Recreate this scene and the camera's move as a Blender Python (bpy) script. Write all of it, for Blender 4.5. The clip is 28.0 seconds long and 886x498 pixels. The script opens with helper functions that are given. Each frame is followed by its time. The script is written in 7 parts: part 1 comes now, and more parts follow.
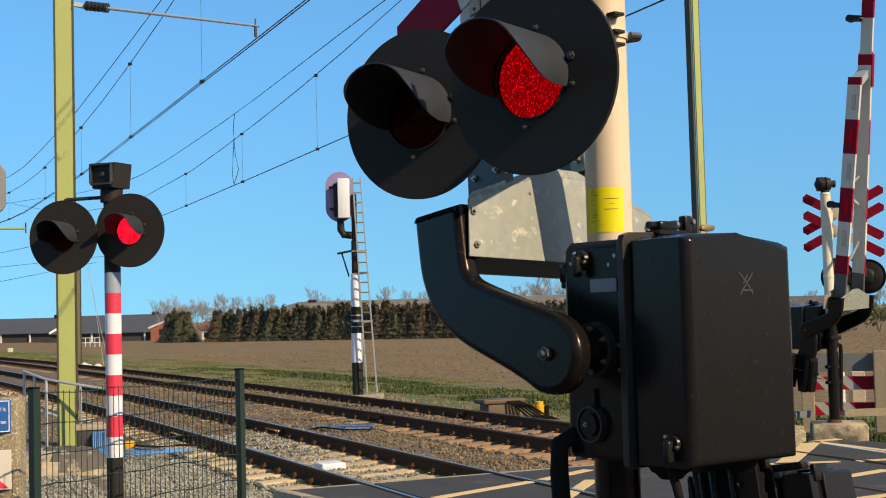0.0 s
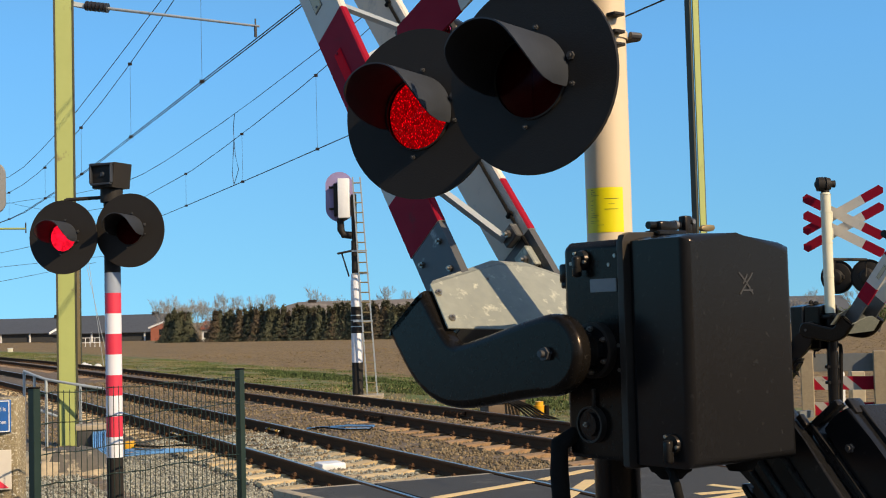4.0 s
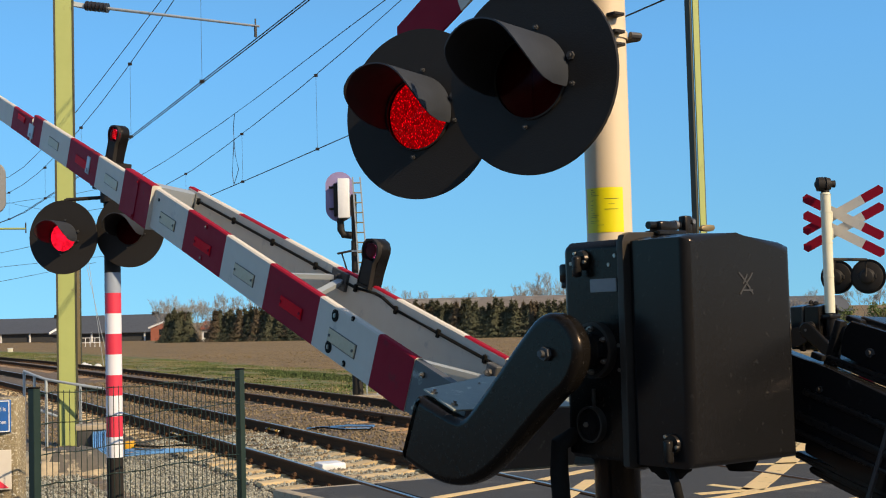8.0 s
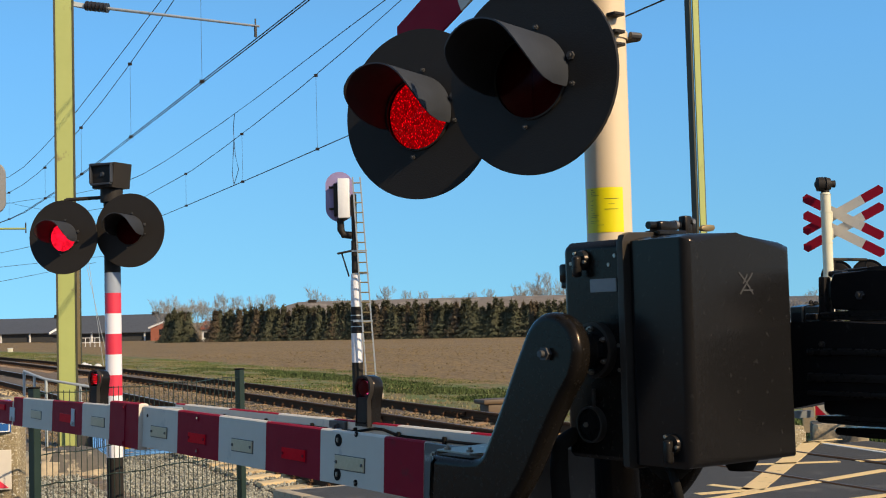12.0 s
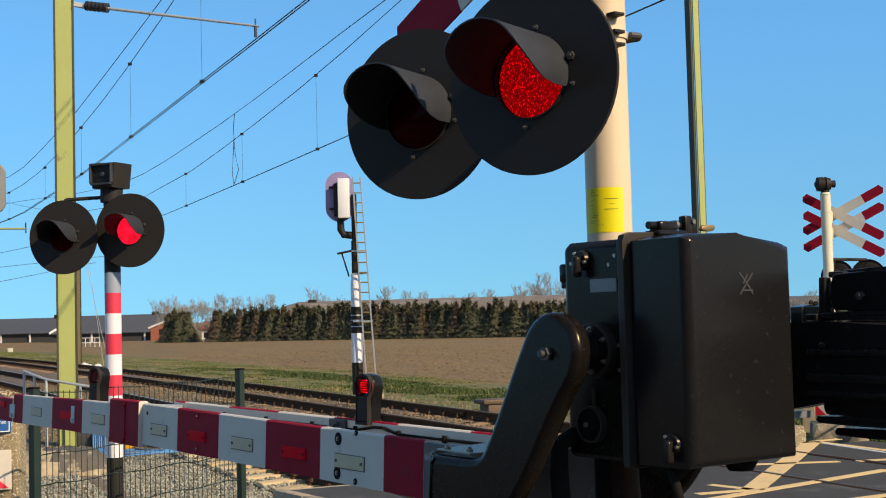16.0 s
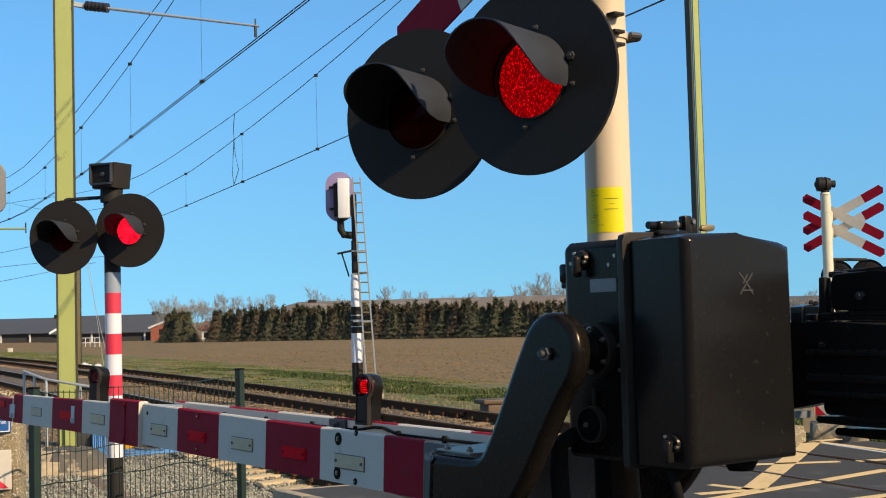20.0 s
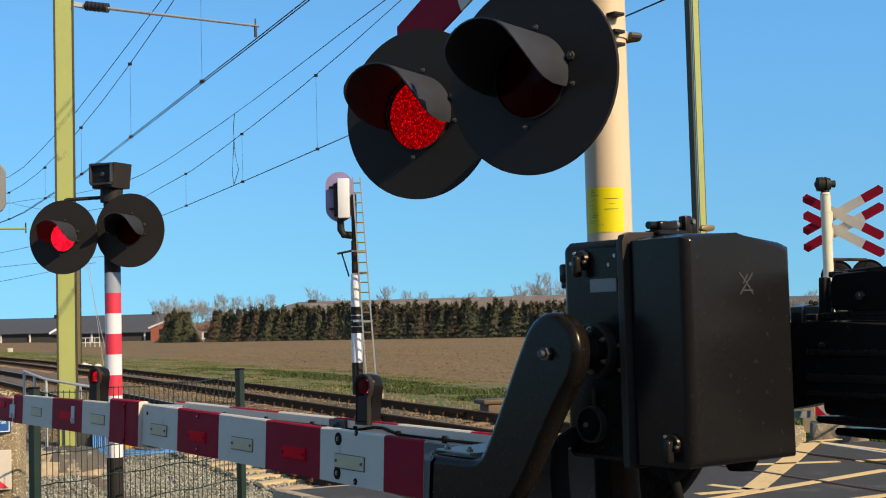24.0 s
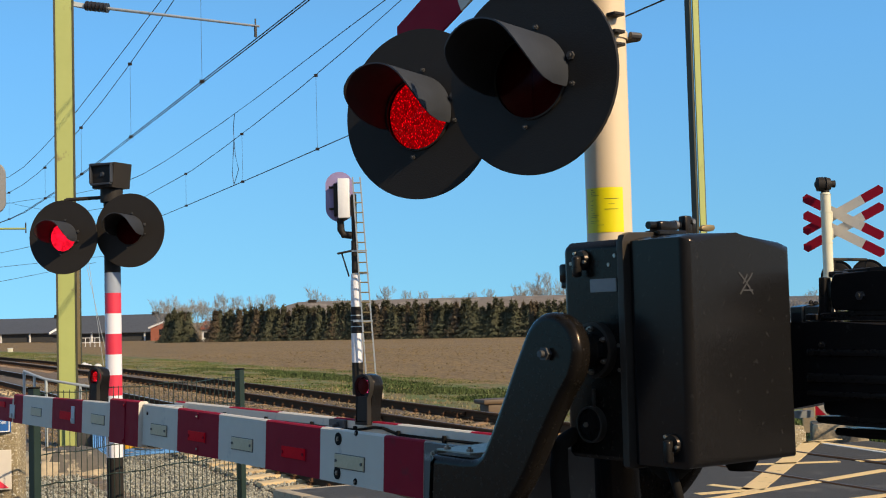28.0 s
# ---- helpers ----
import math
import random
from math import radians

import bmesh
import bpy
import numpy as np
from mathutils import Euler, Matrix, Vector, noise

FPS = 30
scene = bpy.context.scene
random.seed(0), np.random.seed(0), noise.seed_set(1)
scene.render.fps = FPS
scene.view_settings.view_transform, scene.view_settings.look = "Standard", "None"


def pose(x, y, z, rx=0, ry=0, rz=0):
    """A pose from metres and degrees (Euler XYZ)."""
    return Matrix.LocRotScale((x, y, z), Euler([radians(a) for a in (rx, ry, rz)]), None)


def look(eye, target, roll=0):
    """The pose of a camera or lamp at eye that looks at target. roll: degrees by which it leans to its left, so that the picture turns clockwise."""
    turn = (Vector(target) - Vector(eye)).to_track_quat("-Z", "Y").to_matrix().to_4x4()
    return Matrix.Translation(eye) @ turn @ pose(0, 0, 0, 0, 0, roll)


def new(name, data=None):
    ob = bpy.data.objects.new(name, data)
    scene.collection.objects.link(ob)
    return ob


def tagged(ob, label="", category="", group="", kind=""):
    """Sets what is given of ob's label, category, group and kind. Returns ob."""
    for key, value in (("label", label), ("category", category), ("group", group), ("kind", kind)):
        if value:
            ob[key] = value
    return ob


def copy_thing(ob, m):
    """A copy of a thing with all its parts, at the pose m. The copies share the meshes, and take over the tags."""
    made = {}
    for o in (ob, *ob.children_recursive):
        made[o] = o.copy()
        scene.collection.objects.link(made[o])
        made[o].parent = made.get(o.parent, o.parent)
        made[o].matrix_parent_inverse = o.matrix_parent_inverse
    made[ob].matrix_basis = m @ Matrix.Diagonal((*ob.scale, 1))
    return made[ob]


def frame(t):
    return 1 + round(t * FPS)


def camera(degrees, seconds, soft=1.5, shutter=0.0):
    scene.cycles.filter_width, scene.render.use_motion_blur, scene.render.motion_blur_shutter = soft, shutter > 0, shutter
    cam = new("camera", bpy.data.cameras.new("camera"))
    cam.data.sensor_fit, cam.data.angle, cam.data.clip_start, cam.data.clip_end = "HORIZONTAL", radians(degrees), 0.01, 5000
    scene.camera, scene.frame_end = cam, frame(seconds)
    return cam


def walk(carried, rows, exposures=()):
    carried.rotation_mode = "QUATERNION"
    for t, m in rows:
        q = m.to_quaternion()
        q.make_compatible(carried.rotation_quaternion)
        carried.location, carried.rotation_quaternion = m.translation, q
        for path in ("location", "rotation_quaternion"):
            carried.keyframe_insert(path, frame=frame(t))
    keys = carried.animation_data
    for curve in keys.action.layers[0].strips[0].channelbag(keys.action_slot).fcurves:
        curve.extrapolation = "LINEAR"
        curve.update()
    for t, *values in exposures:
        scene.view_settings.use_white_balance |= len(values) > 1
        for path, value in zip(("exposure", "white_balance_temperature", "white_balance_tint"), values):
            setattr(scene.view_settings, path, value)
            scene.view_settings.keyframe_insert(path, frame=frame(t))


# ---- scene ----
# camera on a tripod beside the road
EYE = Vector((0, 0, 1.72))
cam = camera(37.8, 28.0, soft=1.1)
CAM_POSE = look(EYE, EYE + Vector((0, math.cos(0.0506), math.sin(0.0506))), -1.5)
walk(cam, [(0.0, CAM_POSE), (28.0, CAM_POSE)], [(0.0, 0.0, 7500, 10), (28.0, 0.0, 7500, 10)])

# ---- daylight: clear spring sky, sun behind the camera to the right ----
SUN_AZ, SUN_EL = radians(130), radians(33)
world = bpy.data.worlds.new("sky")
scene.world = world
world.use_nodes = True
wn = world.node_tree.nodes
sky = wn.new("ShaderNodeTexSky")
sky.sky_type, sky.sun_disc = "NISHITA", False
sky.sun_elevation, sky.sun_rotation = SUN_EL, SUN_AZ
sky.air_density, sky.dust_density, sky.ozone_density, sky.altitude = 1.0, 0.0, 1.5, 50
# clear air: little whitening towards the horizon, deep blue
wl = world.node_tree.links
w_co, w_up, w_norm, w_tint = wn.new("ShaderNodeTexCoord"), wn.new("ShaderNodeVectorMath"), wn.new("ShaderNodeVectorMath"), wn.new("ShaderNodeMix")
w_up.operation, w_norm.operation = "ADD", "NORMALIZE"
w_up.inputs[1].default_value = (0, 0, 0.30)
w_tint.data_type, w_tint.blend_type = "RGBA", "MULTIPLY"
w_tint.inputs["B"].default_value = (0.595, 1.255, 1.56, 1)
w_sep, w_low = wn.new("ShaderNodeSeparateXYZ"), wn.new("ShaderNodeMapRange")
w_low.inputs["From Min"].default_value, w_low.inputs["From Max"].default_value = 0.22, 0.75
w_low.inputs["To Min"].default_value, w_low.inputs["To Max"].default_value = 1.0, 0.0
wl.new(w_co.outputs["Generated"], w_sep.inputs[0])
wl.new(w_sep.outputs[2], w_low.inputs["Value"])
# the sky pales towards the sun's side
w_dot, w_away, w_both = wn.new("ShaderNodeVectorMath"), wn.new("ShaderNodeMapRange"), wn.new("ShaderNodeMath")
w_dot.operation, w_both.operation = "DOT_PRODUCT", "MULTIPLY"
w_dot.inputs[1].default_value = (-math.sin(SUN_AZ), -math.cos(SUN_AZ), 0)
w_away.inputs["From Min"].default_value, w_away.inputs["From Max"].default_value = -0.2, 0.3
wl.new(w_co.outputs["Generated"], w_dot.inputs[0])
wl.new(w_dot.outputs["Value"], w_away.inputs["Value"])
wl.new(w_low.outputs[0], w_both.inputs[0])
wl.new(w_away.outputs[0], w_both.inputs[1])
wl.new(w_both.outputs[0], w_tint.inputs["Factor"])
wl.new(w_co.outputs["Generated"], w_up.inputs[0])
wl.new(w_up.outputs[0], w_norm.inputs[0])
wl.new(w_norm.outputs[0], sky.inputs[0])
wl.new(sky.outputs[0], w_tint.inputs["A"])
w_haze, w_edge = wn.new("ShaderNodeMix"), wn.new("ShaderNodeMapRange")
w_haze.data_type, w_haze.blend_type = "RGBA", "MULTIPLY"
w_haze.inputs["B"].default_value = (1.03, 0.885, 0.705, 1)
w_edge.inputs["From Min"].default_value, w_edge.inputs["From Max"].default_value = 0.0, 0.20
w_edge.inputs["To Min"].default_value, w_edge.inputs["To Max"].default_value = 1.0, 0.0
wl.new(w_sep.outputs[2], w_edge.inputs["Value"])
wl.new(w_edge.outputs[0], w_haze.inputs["Factor"])
wl.new(w_tint.outputs["Result"], w_haze.inputs["A"])
wl.new(w_haze.outputs["Result"], wn["Background"].inputs[0])
wn["Background"].inputs[1].default_value = 0.196
sun = new("sun", bpy.data.lights.new("sun", "SUN"))
sun.data.energy, sun.data.angle, sun.data.color = 4.95, radians(0.5), (1.0, 0.85, 0.66)
SUN_DIR = Vector((math.sin(SUN_AZ) * math.cos(SUN_EL), math.cos(SUN_AZ) * math.cos(SUN_EL), math.sin(SUN_EL)))
sun.matrix_world = look(SUN_DIR * 30, (0, 0, 0))


# ---- materials ----
def mat(name, base, rough=0.6, metal=0.0, second=None, scale=20.0, mix=0.5, bump=0.0, bscale=None, spec=0.5,
        spots=None, spot_scale=6.0, spot_amount=0.3, coat=0.0, island=0.0, obj_random=0.0, gloss_tint=None):
    """A surface with variation at two scales, optional worn spots and fine relief."""
    m = bpy.data.materials.new(name)
    m.use_nodes = True
    t = m.node_tree
    n, l = t.nodes, t.links
    b = n["Principled BSDF"]
    co = n.new("ShaderNodeTexCoord")
    fine = n.new("ShaderNodeTexNoise")
    fine.inputs["Scale"].default_value, fine.inputs["Detail"].default_value = scale, 6
    l.new(co.outputs["Object"], fine.inputs["Vector"])
    broad = n.new("ShaderNodeTexNoise")
    broad.inputs["Scale"].default_value, broad.inputs["Detail"].default_value = scale * 0.13, 3
    l.new(co.outputs["Object"], broad.inputs["Vector"])
    ramp = n.new("ShaderNodeMapRange")
    add = n.new("ShaderNodeMath")
    add.operation = "ADD"
    l.new(fine.outputs["Fac"], add.inputs[0])
    l.new(broad.outputs["Fac"], add.inputs[1])
    l.new(add.outputs[0], ramp.inputs["Value"])
    ramp.inputs["From Min"].default_value, ramp.inputs["From Max"].default_value = 0.75, 1.25
    ramp.inputs["To Max"].default_value = mix
    mx = n.new("ShaderNodeMix")
    mx.data_type = "RGBA"
    second = second or tuple(c * 0.72 for c in base)
    mx.inputs["A"].default_value, mx.inputs["B"].default_value = (*base, 1), (*second, 1)
    l.new(ramp.outputs[0], mx.inputs["Factor"])
    colour = mx.outputs["Result"]
    if spots:
        sp = n.new("ShaderNodeTexNoise")
        sp.inputs["Scale"].default_value, sp.inputs["Detail"].default_value, sp.inputs["Roughness"].default_value = spot_scale, 8, 0.65
        l.new(co.outputs["Object"], sp.inputs["Vector"])
        sr = n.new("ShaderNodeMapRange")
        sr.inputs["From Min"].default_value, sr.inputs["From Max"].default_value = 0.62 - spot_amount * 0.25, 0.72 - spot_amount * 0.2
        l.new(sp.outputs["Fac"], sr.inputs["Value"])
        m2 = n.new("ShaderNodeMix")
        m2.data_type = "RGBA"
        l.new(sr.outputs[0], m2.inputs["Factor"])
        l.new(colour, m2.inputs["A"])
        m2.inputs["B"].default_value = (*spots, 1)
        colour = m2.outputs["Result"]
    if island or obj_random:
        src = n.new("ShaderNodeNewGeometry").outputs["Random Per Island"] if island else n.new("ShaderNodeObjectInfo").outputs["Random"]
        hs = n.new("ShaderNodeHueSaturation")
        mr = n.new("ShaderNodeMapRange")
        amount = island or obj_random
        mr.inputs["To Min"].default_value, mr.inputs["To Max"].default_value = 1 - amount, 1 + amount
        l.new(src, mr.inputs["Value"])
        l.new(mr.outputs[0], hs.inputs["Value"])
        l.new(colour, hs.inputs["Color"])
        colour = hs.outputs["Color"]
    l.new(colour, b.inputs["Base Color"])
    rr = n.new("ShaderNodeMapRange")
    rr.inputs["To Min"].default_value, rr.inputs["To Max"].default_value = max(0.03, rough - 0.08), min(1, rough + 0.1)
    l.new(fine.outputs["Fac"], rr.inputs["Value"])
    l.new(rr.outputs[0], b.inputs["Roughness"])
    b.inputs["Metallic"].default_value = metal
    b.inputs["Specular IOR Level"].default_value = spec
    b.inputs["Coat Weight"].default_value = coat
    if gloss_tint:
        b.inputs["Specular Tint"].default_value = (*gloss_tint, 1)
    if bump:
        bn = n.new("ShaderNodeTexNoise")
        bn.inputs["Scale"].default_value, bn.inputs["Detail"].default_value = bscale or scale * 2, 5
        l.new(co.outputs["Object"], bn.inputs["Vector"])
        bp = n.new("ShaderNodeBump")
        bp.inputs["Strength"].default_value, bp.inputs["Distance"].default_value = bump, 0.01
        l.new(bn.outputs["Fac"], bp.inputs["Height"])
        l.new(bp.outputs[0], b.inputs["Normal"])
    return m


def led_mat(name, colour, strength, scale, low=0.2, rand=0.9):
    """A plate of small glowing diodes with darker gaps between them."""
    m = bpy.data.materials.new(name)
    m.use_nodes = True
    n, l = m.node_tree.nodes, m.node_tree.links
    b = n["Principled BSDF"]
    b.inputs["Base Color"].default_value = (0.25, 0.005, 0.01, 1)
    b.inputs["Emission Color"].default_value = (*colour, 1)
    co = n.new("ShaderNodeTexCoord")
    v = n.new("ShaderNodeTexVoronoi")
    v.inputs["Scale"].default_value, v.inputs["Randomness"].default_value = scale, rand
    # the diodes stand in rows and smear a little upright behind the ribbed plate
    mp = n.new("ShaderNodeMapping")
    mp.inputs["Scale"].default_value = (1.0, 0.62, 1.0)
    l.new(co.outputs["Object"], mp.inputs[0])
    l.new(mp.outputs[0], v.inputs["Vector"])
    r = n.new("ShaderNodeMapRange")
    r.inputs["From Min"].default_value, r.inputs["From Max"].default_value = 0.06, 0.40
    r.inputs["To Min"].default_value, r.inputs["To Max"].default_value = strength, strength * low
    l.new(v.outputs["Distance"], r.inputs["Value"])
    uneven = n.new("ShaderNodeTexNoise")
    uneven.inputs["Scale"].default_value, uneven.inputs["Detail"].default_value = scale * 0.35, 3
    l.new(co.outputs["Object"], uneven.inputs["Vector"])
    part_lit = n.new("ShaderNodeMapRange")
    part_lit.inputs["From Min"].default_value, part_lit.inputs["From Max"].default_value = 0.35, 0.65
    part_lit.inputs["To Min"].default_value, part_lit.inputs["To Max"].default_value = 0.55, 1.2
    l.new(uneven.outputs["Fac"], part_lit.inputs["Value"])
    both = n.new("ShaderNodeMath")
    both.operation = "MULTIPLY"
    l.new(r.outputs[0], both.inputs[0])
    l.new(part_lit.outputs[0], both.inputs[1])
    l.new(both.outputs[0], b.inputs["Emission Strength"])
    return m


def lens_mat(name):
    """Clear red lamp glass: tinted, with a glossy face."""
    m = bpy.data.materials.new(name)
    m.use_nodes = True
    n, l = m.node_tree.nodes, m.node_tree.links
    n.remove(n["Principled BSDF"])
    tr, gl, mx, fr = (n.new(k) for k in ("ShaderNodeBsdfTransparent", "ShaderNodeBsdfGlossy", "ShaderNodeMixShader", "ShaderNodeFresnel"))
    tr.inputs[0].default_value = (0.75, 0.10, 0.10, 1)
    gl.inputs["Roughness"].default_value = 0.12
    fr.inputs[0].default_value = 1.18
    l.new(fr.outputs[0], mx.inputs[0])
    l.new(tr.outputs[0], mx.inputs[1])
    l.new(gl.outputs[0], mx.inputs[2])
    l.new(mx.outputs[0], n["Material Output"].inputs[0])
    return m


BLACK = mat("black enamel", (0.0096, 0.0094, 0.0098), 0.20, second=(0.0118, 0.0115, 0.0118), scale=60, bump=0.03, bscale=120, spec=0.28, gloss_tint=(1.0, 0.80, 0.66),
            spots=(0.03, 0.029, 0.028), spot_scale=40, spot_amount=0.02)
# shaded-side copy of BLACK; its brown offsets the blue skylight there
BLACK_SHADE_WARM = mat("black enamel warmed for shaded faces", (0.0082, 0.0068, 0.0057), 0.24, second=(0.0102, 0.0085, 0.0071), scale=60, bump=0.02, bscale=120, spec=0.25, gloss_tint=(1.0, 0.78, 0.62),
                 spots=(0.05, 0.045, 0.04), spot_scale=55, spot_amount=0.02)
BLACK_MATT = mat("matt black paint", (0.0245, 0.0210, 0.0180), 0.6, second=(0.032, 0.0280, 0.0240), scale=14, bump=0.08, bscale=200, spec=0.2)
BLACK_GLOSS = mat("glossy black enamel", (0.0150, 0.0138, 0.0128), 0.28, second=(0.018, 0.0165, 0.0155), scale=60, bump=0.05, bscale=60, spec=0.25, gloss_tint=(1.0, 0.80, 0.66))
HOOD = mat("weathered black hood", (0.028, 0.032, 0.040), 0.5, second=(0.043, 0.048, 0.058), scale=25, bump=0.06)
HOOD_IN = mat("hood lining", (0.0095, 0.0085, 0.0085), 0.7, second=(0.0125, 0.011, 0.011), scale=30)
# lighter than BLACK; carries the cover lip's edge gloss as colour
FLANGE = mat("lightened dull black casting", (0.040, 0.034, 0.028), 0.40, second=(0.028, 0.024, 0.020), scale=40, spec=0.35, gloss_tint=(1.0, 0.80, 0.66))
RUBBER = mat("black rubber", (0.0135, 0.0118, 0.0100), 0.8, spec=0.12, scale=40)
GALV = mat("galvanised steel", (0.29, 0.30, 0.255), 0.5, 0.3, second=(0.36, 0.365, 0.305), scale=30, mix=0.9, spots=(0.62, 0.60, 0.47), spot_scale=19, spot_amount=0.22, bump=0.05)
GALV_DULL = mat("dull galvanised steel", (0.46, 0.50, 0.51), 0.5, 0.4, second=(0.5, 0.52, 0.52), scale=30)
STEEL = mat("bolt steel", (0.42, 0.38, 0.33), 0.35, 0.9, second=(0.25, 0.2, 0.16), scale=60)
BRASS = mat("worn brass", (0.42, 0.30, 0.14), 0.4, 0.7, second=(0.25, 0.17, 0.09), scale=80)
BEIGE = mat("cream pole paint", (0.76, 0.60, 0.40), 0.5, second=(0.66, 0.51, 0.33), scale=7, mix=0.5, bump=0.03)
CREAM = mat("cream post paint", (0.74, 0.70, 0.52), 0.5, second=(0.62, 0.58, 0.42), scale=9)
WHITE = mat("white reflective sheeting", (0.69, 0.63, 0.535), 0.55, spec=0.15, second=(0.60, 0.545, 0.462), scale=14, mix=0.45, spots=(0.50, 0.475, 0.43), spot_scale=9, spot_amount=0.10)
WHITE_EDGE = mat("white painted edge", (0.85, 0.84, 0.82), 0.4, second=(0.74, 0.73, 0.7), scale=20)
RED = mat("dark red reflective sheeting", (0.33, 0.010, 0.027), 0.6, second=(0.26, 0.008, 0.022), spec=0.08, scale=14, mix=0.5, spots=(0.2, 0.02, 0.03), spot_scale=12, spot_amount=0.05)
RED_POST = mat("red post sheeting", (0.78, 0.045, 0.085), 0.42, second=(0.66, 0.04, 0.07), scale=10)
WHITE_POST = mat("white post sheeting", (0.82, 0.81, 0.84), 0.42, second=(0.72, 0.71, 0.75), scale=10)
GREY_BAND = mat("grey band", (0.33, 0.38, 0.46), 0.5, scale=12)
REFLECTOR_RED = mat("red reflector", (0.80, 0.004, 0.016), 0.5, second=(0.64, 0.004, 0.014), scale=90, spec=0.03)
REFLECTOR_WHITE = mat("white reflector", (0.62, 0.52, 0.34), 0.4, second=(0.48, 0.40, 0.25), scale=90, spec=0.25)
YELLOW = mat("yellow sticker", (0.90, 0.78, 0.01), 0.45, second=(0.85, 0.70, 0.01), scale=15)
MARK = mat("dull worn metal", (0.075, 0.072, 0.07), 0.5, 0.3, scale=60)
INK = mat("black ink", (0.05, 0.045, 0.02), 0.6)
LENS = lens_mat("red lamp glass")
LENS_DARK = mat("dark red lamp plate", (0.22, 0.012, 0.02), 0.5, second=(0.15, 0.008, 0.014), scale=120, spec=0.2)
LED = led_mat("red diode plate", (1.0, 0.020, 0.075), 2.4, 190, 0.11)
SHUTTER = mat("dull red lamp interior", (0.060, 0.020, 0.017), 0.5, second=(0.045, 0.014, 0.012), scale=60, spec=0.3)
LED_FAR = led_mat("red diode plate far", (1.0, 0.07, 0.30), 2.2, 70, 0.8)
MAST_GREEN = mat("pale green mast paint", (0.37, 0.41, 0.13), 0.55, second=(0.32, 0.36, 0.11), scale=6, spots=(0.20, 0.17, 0.08), spot_scale=3.5, spot_amount=0.02)
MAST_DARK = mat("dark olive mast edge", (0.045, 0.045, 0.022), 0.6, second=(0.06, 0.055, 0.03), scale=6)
RAIL_SIDE = mat("rusted rail steel", (0.090, 0.050, 0.030), 0.9, second=(0.12, 0.066, 0.038), scale=18, bump=0.2, spec=0.02)
RAIL_TOP = mat("polished rail head", (0.36, 0.34, 0.32), 0.30, 0.9, second=(0.17, 0.13, 0.105), scale=25)
RAIL_DULL = mat("dull rusty rail head", (0.13, 0.10, 0.08), 0.5, 0.6, second=(0.085, 0.06, 0.045), scale=25)
SLEEPER = mat("weathered concrete sleeper", (0.68, 0.50, 0.27), 0.85, second=(0.50, 0.36, 0.195), scale=14, bump=0.3, spots=(0.20, 0.12, 0.07), spot_scale=5, spot_amount=0.3, obj_random=0.18)
RUST_SLEEPER = mat("rust stained concrete sleeper", (0.40, 0.245, 0.125), 0.9, second=(0.26, 0.155, 0.085), scale=14, bump=0.3, spots=(0.15, 0.085, 0.05), spot_scale=5, spot_amount=0.3, obj_random=0.2)
BALLAST = mat("ballast bed", (0.150, 0.105, 0.062), 0.95, second=(0.078, 0.053, 0.033), scale=28, mix=1.0, bump=0.9, bscale=24, spots=(0.21, 0.16, 0.115), spot_scale=25, spot_amount=0.5)
STONE = mat("ballast stone", (0.205, 0.153, 0.086), 0.9, second=(0.118, 0.084, 0.050), scale=30, bump=0.3, island=0.5)
CLOD = mat("ploughed soil clod", (0.21, 0.140, 0.056), 0.95, second=(0.12, 0.076, 0.032), scale=6, island=0.5)
GRAVEL = mat("grey gravel", (0.32, 0.305, 0.255), 0.95, second=(0.18, 0.165, 0.135), scale=30, mix=1.0, bump=0.9, bscale=26)
PEBBLE = mat("grey gravel stone", (0.30, 0.292, 0.235), 0.9, second=(0.175, 0.165, 0.13), scale=30, bump=0.2, island=0.5)
ASPHALT = mat("asphalt", (0.046, 0.045, 0.044), 0.9, second=(0.034, 0.033, 0.032), scale=60, bump=0.5, bscale=220, spots=(0.085, 0.08, 0.074), spot_scale=1.5, spot_amount=0.25)
LINE_YELLOW = mat("worn yellow road paint", (0.78, 0.55, 0.25), 0.7, second=(0.66, 0.46, 0.22), scale=20, spots=(0.25, 0.19, 0.12), spot_scale=12, spot_amount=0.05)
LINE_WHITE = mat("worn white road paint", (0.62, 0.60, 0.56), 0.7, scale=20)
CONCRETE = mat("weathered concrete", (0.42, 0.34, 0.235), 0.9, second=(0.29, 0.235, 0.165), scale=12, bump=0.4, spots=(0.16, 0.14, 0.11), spot_scale=4, spot_amount=0.2)
# sandy concrete; its broad dark spots imitate shadow on the mast footing
FOOTING = mat("crumbling sandy concrete", (0.56, 0.44, 0.28), 0.95, second=(0.33, 0.26, 0.17), scale=7, mix=1.0, bump=1.0, bscale=18, spots=(0.12, 0.105, 0.085), spot_scale=2.2, spot_amount=0.55)
# dark concrete for the footing's cap, standing in for a cast shadow
FOOTING_SHADOW = mat("weathered concrete in cast shadow", (0.085, 0.076, 0.064), 0.9, second=(0.125, 0.108, 0.086), scale=9, mix=1.0, bump=0.6, bscale=30, spots=(0.45, 0.37, 0.25), spot_scale=6, spot_amount=0.2)
PEBBLE_CONCRETE = mat("washed pebble concrete", (0.36, 0.29, 0.17), 0.9, second=(0.22, 0.17, 0.10), scale=60, mix=1.0, bump=0.9, bscale=70, spots=(0.72, 0.66, 0.52), spot_scale=48, spot_amount=0.35)
FENCE_GREEN = mat("dark green coated wire", (0.014, 0.030, 0.022), 0.45, second=(0.02, 0.04, 0.03), scale=20)
BLUE = mat("blue sign", (0.02, 0.13, 0.42), 0.4, scale=20)
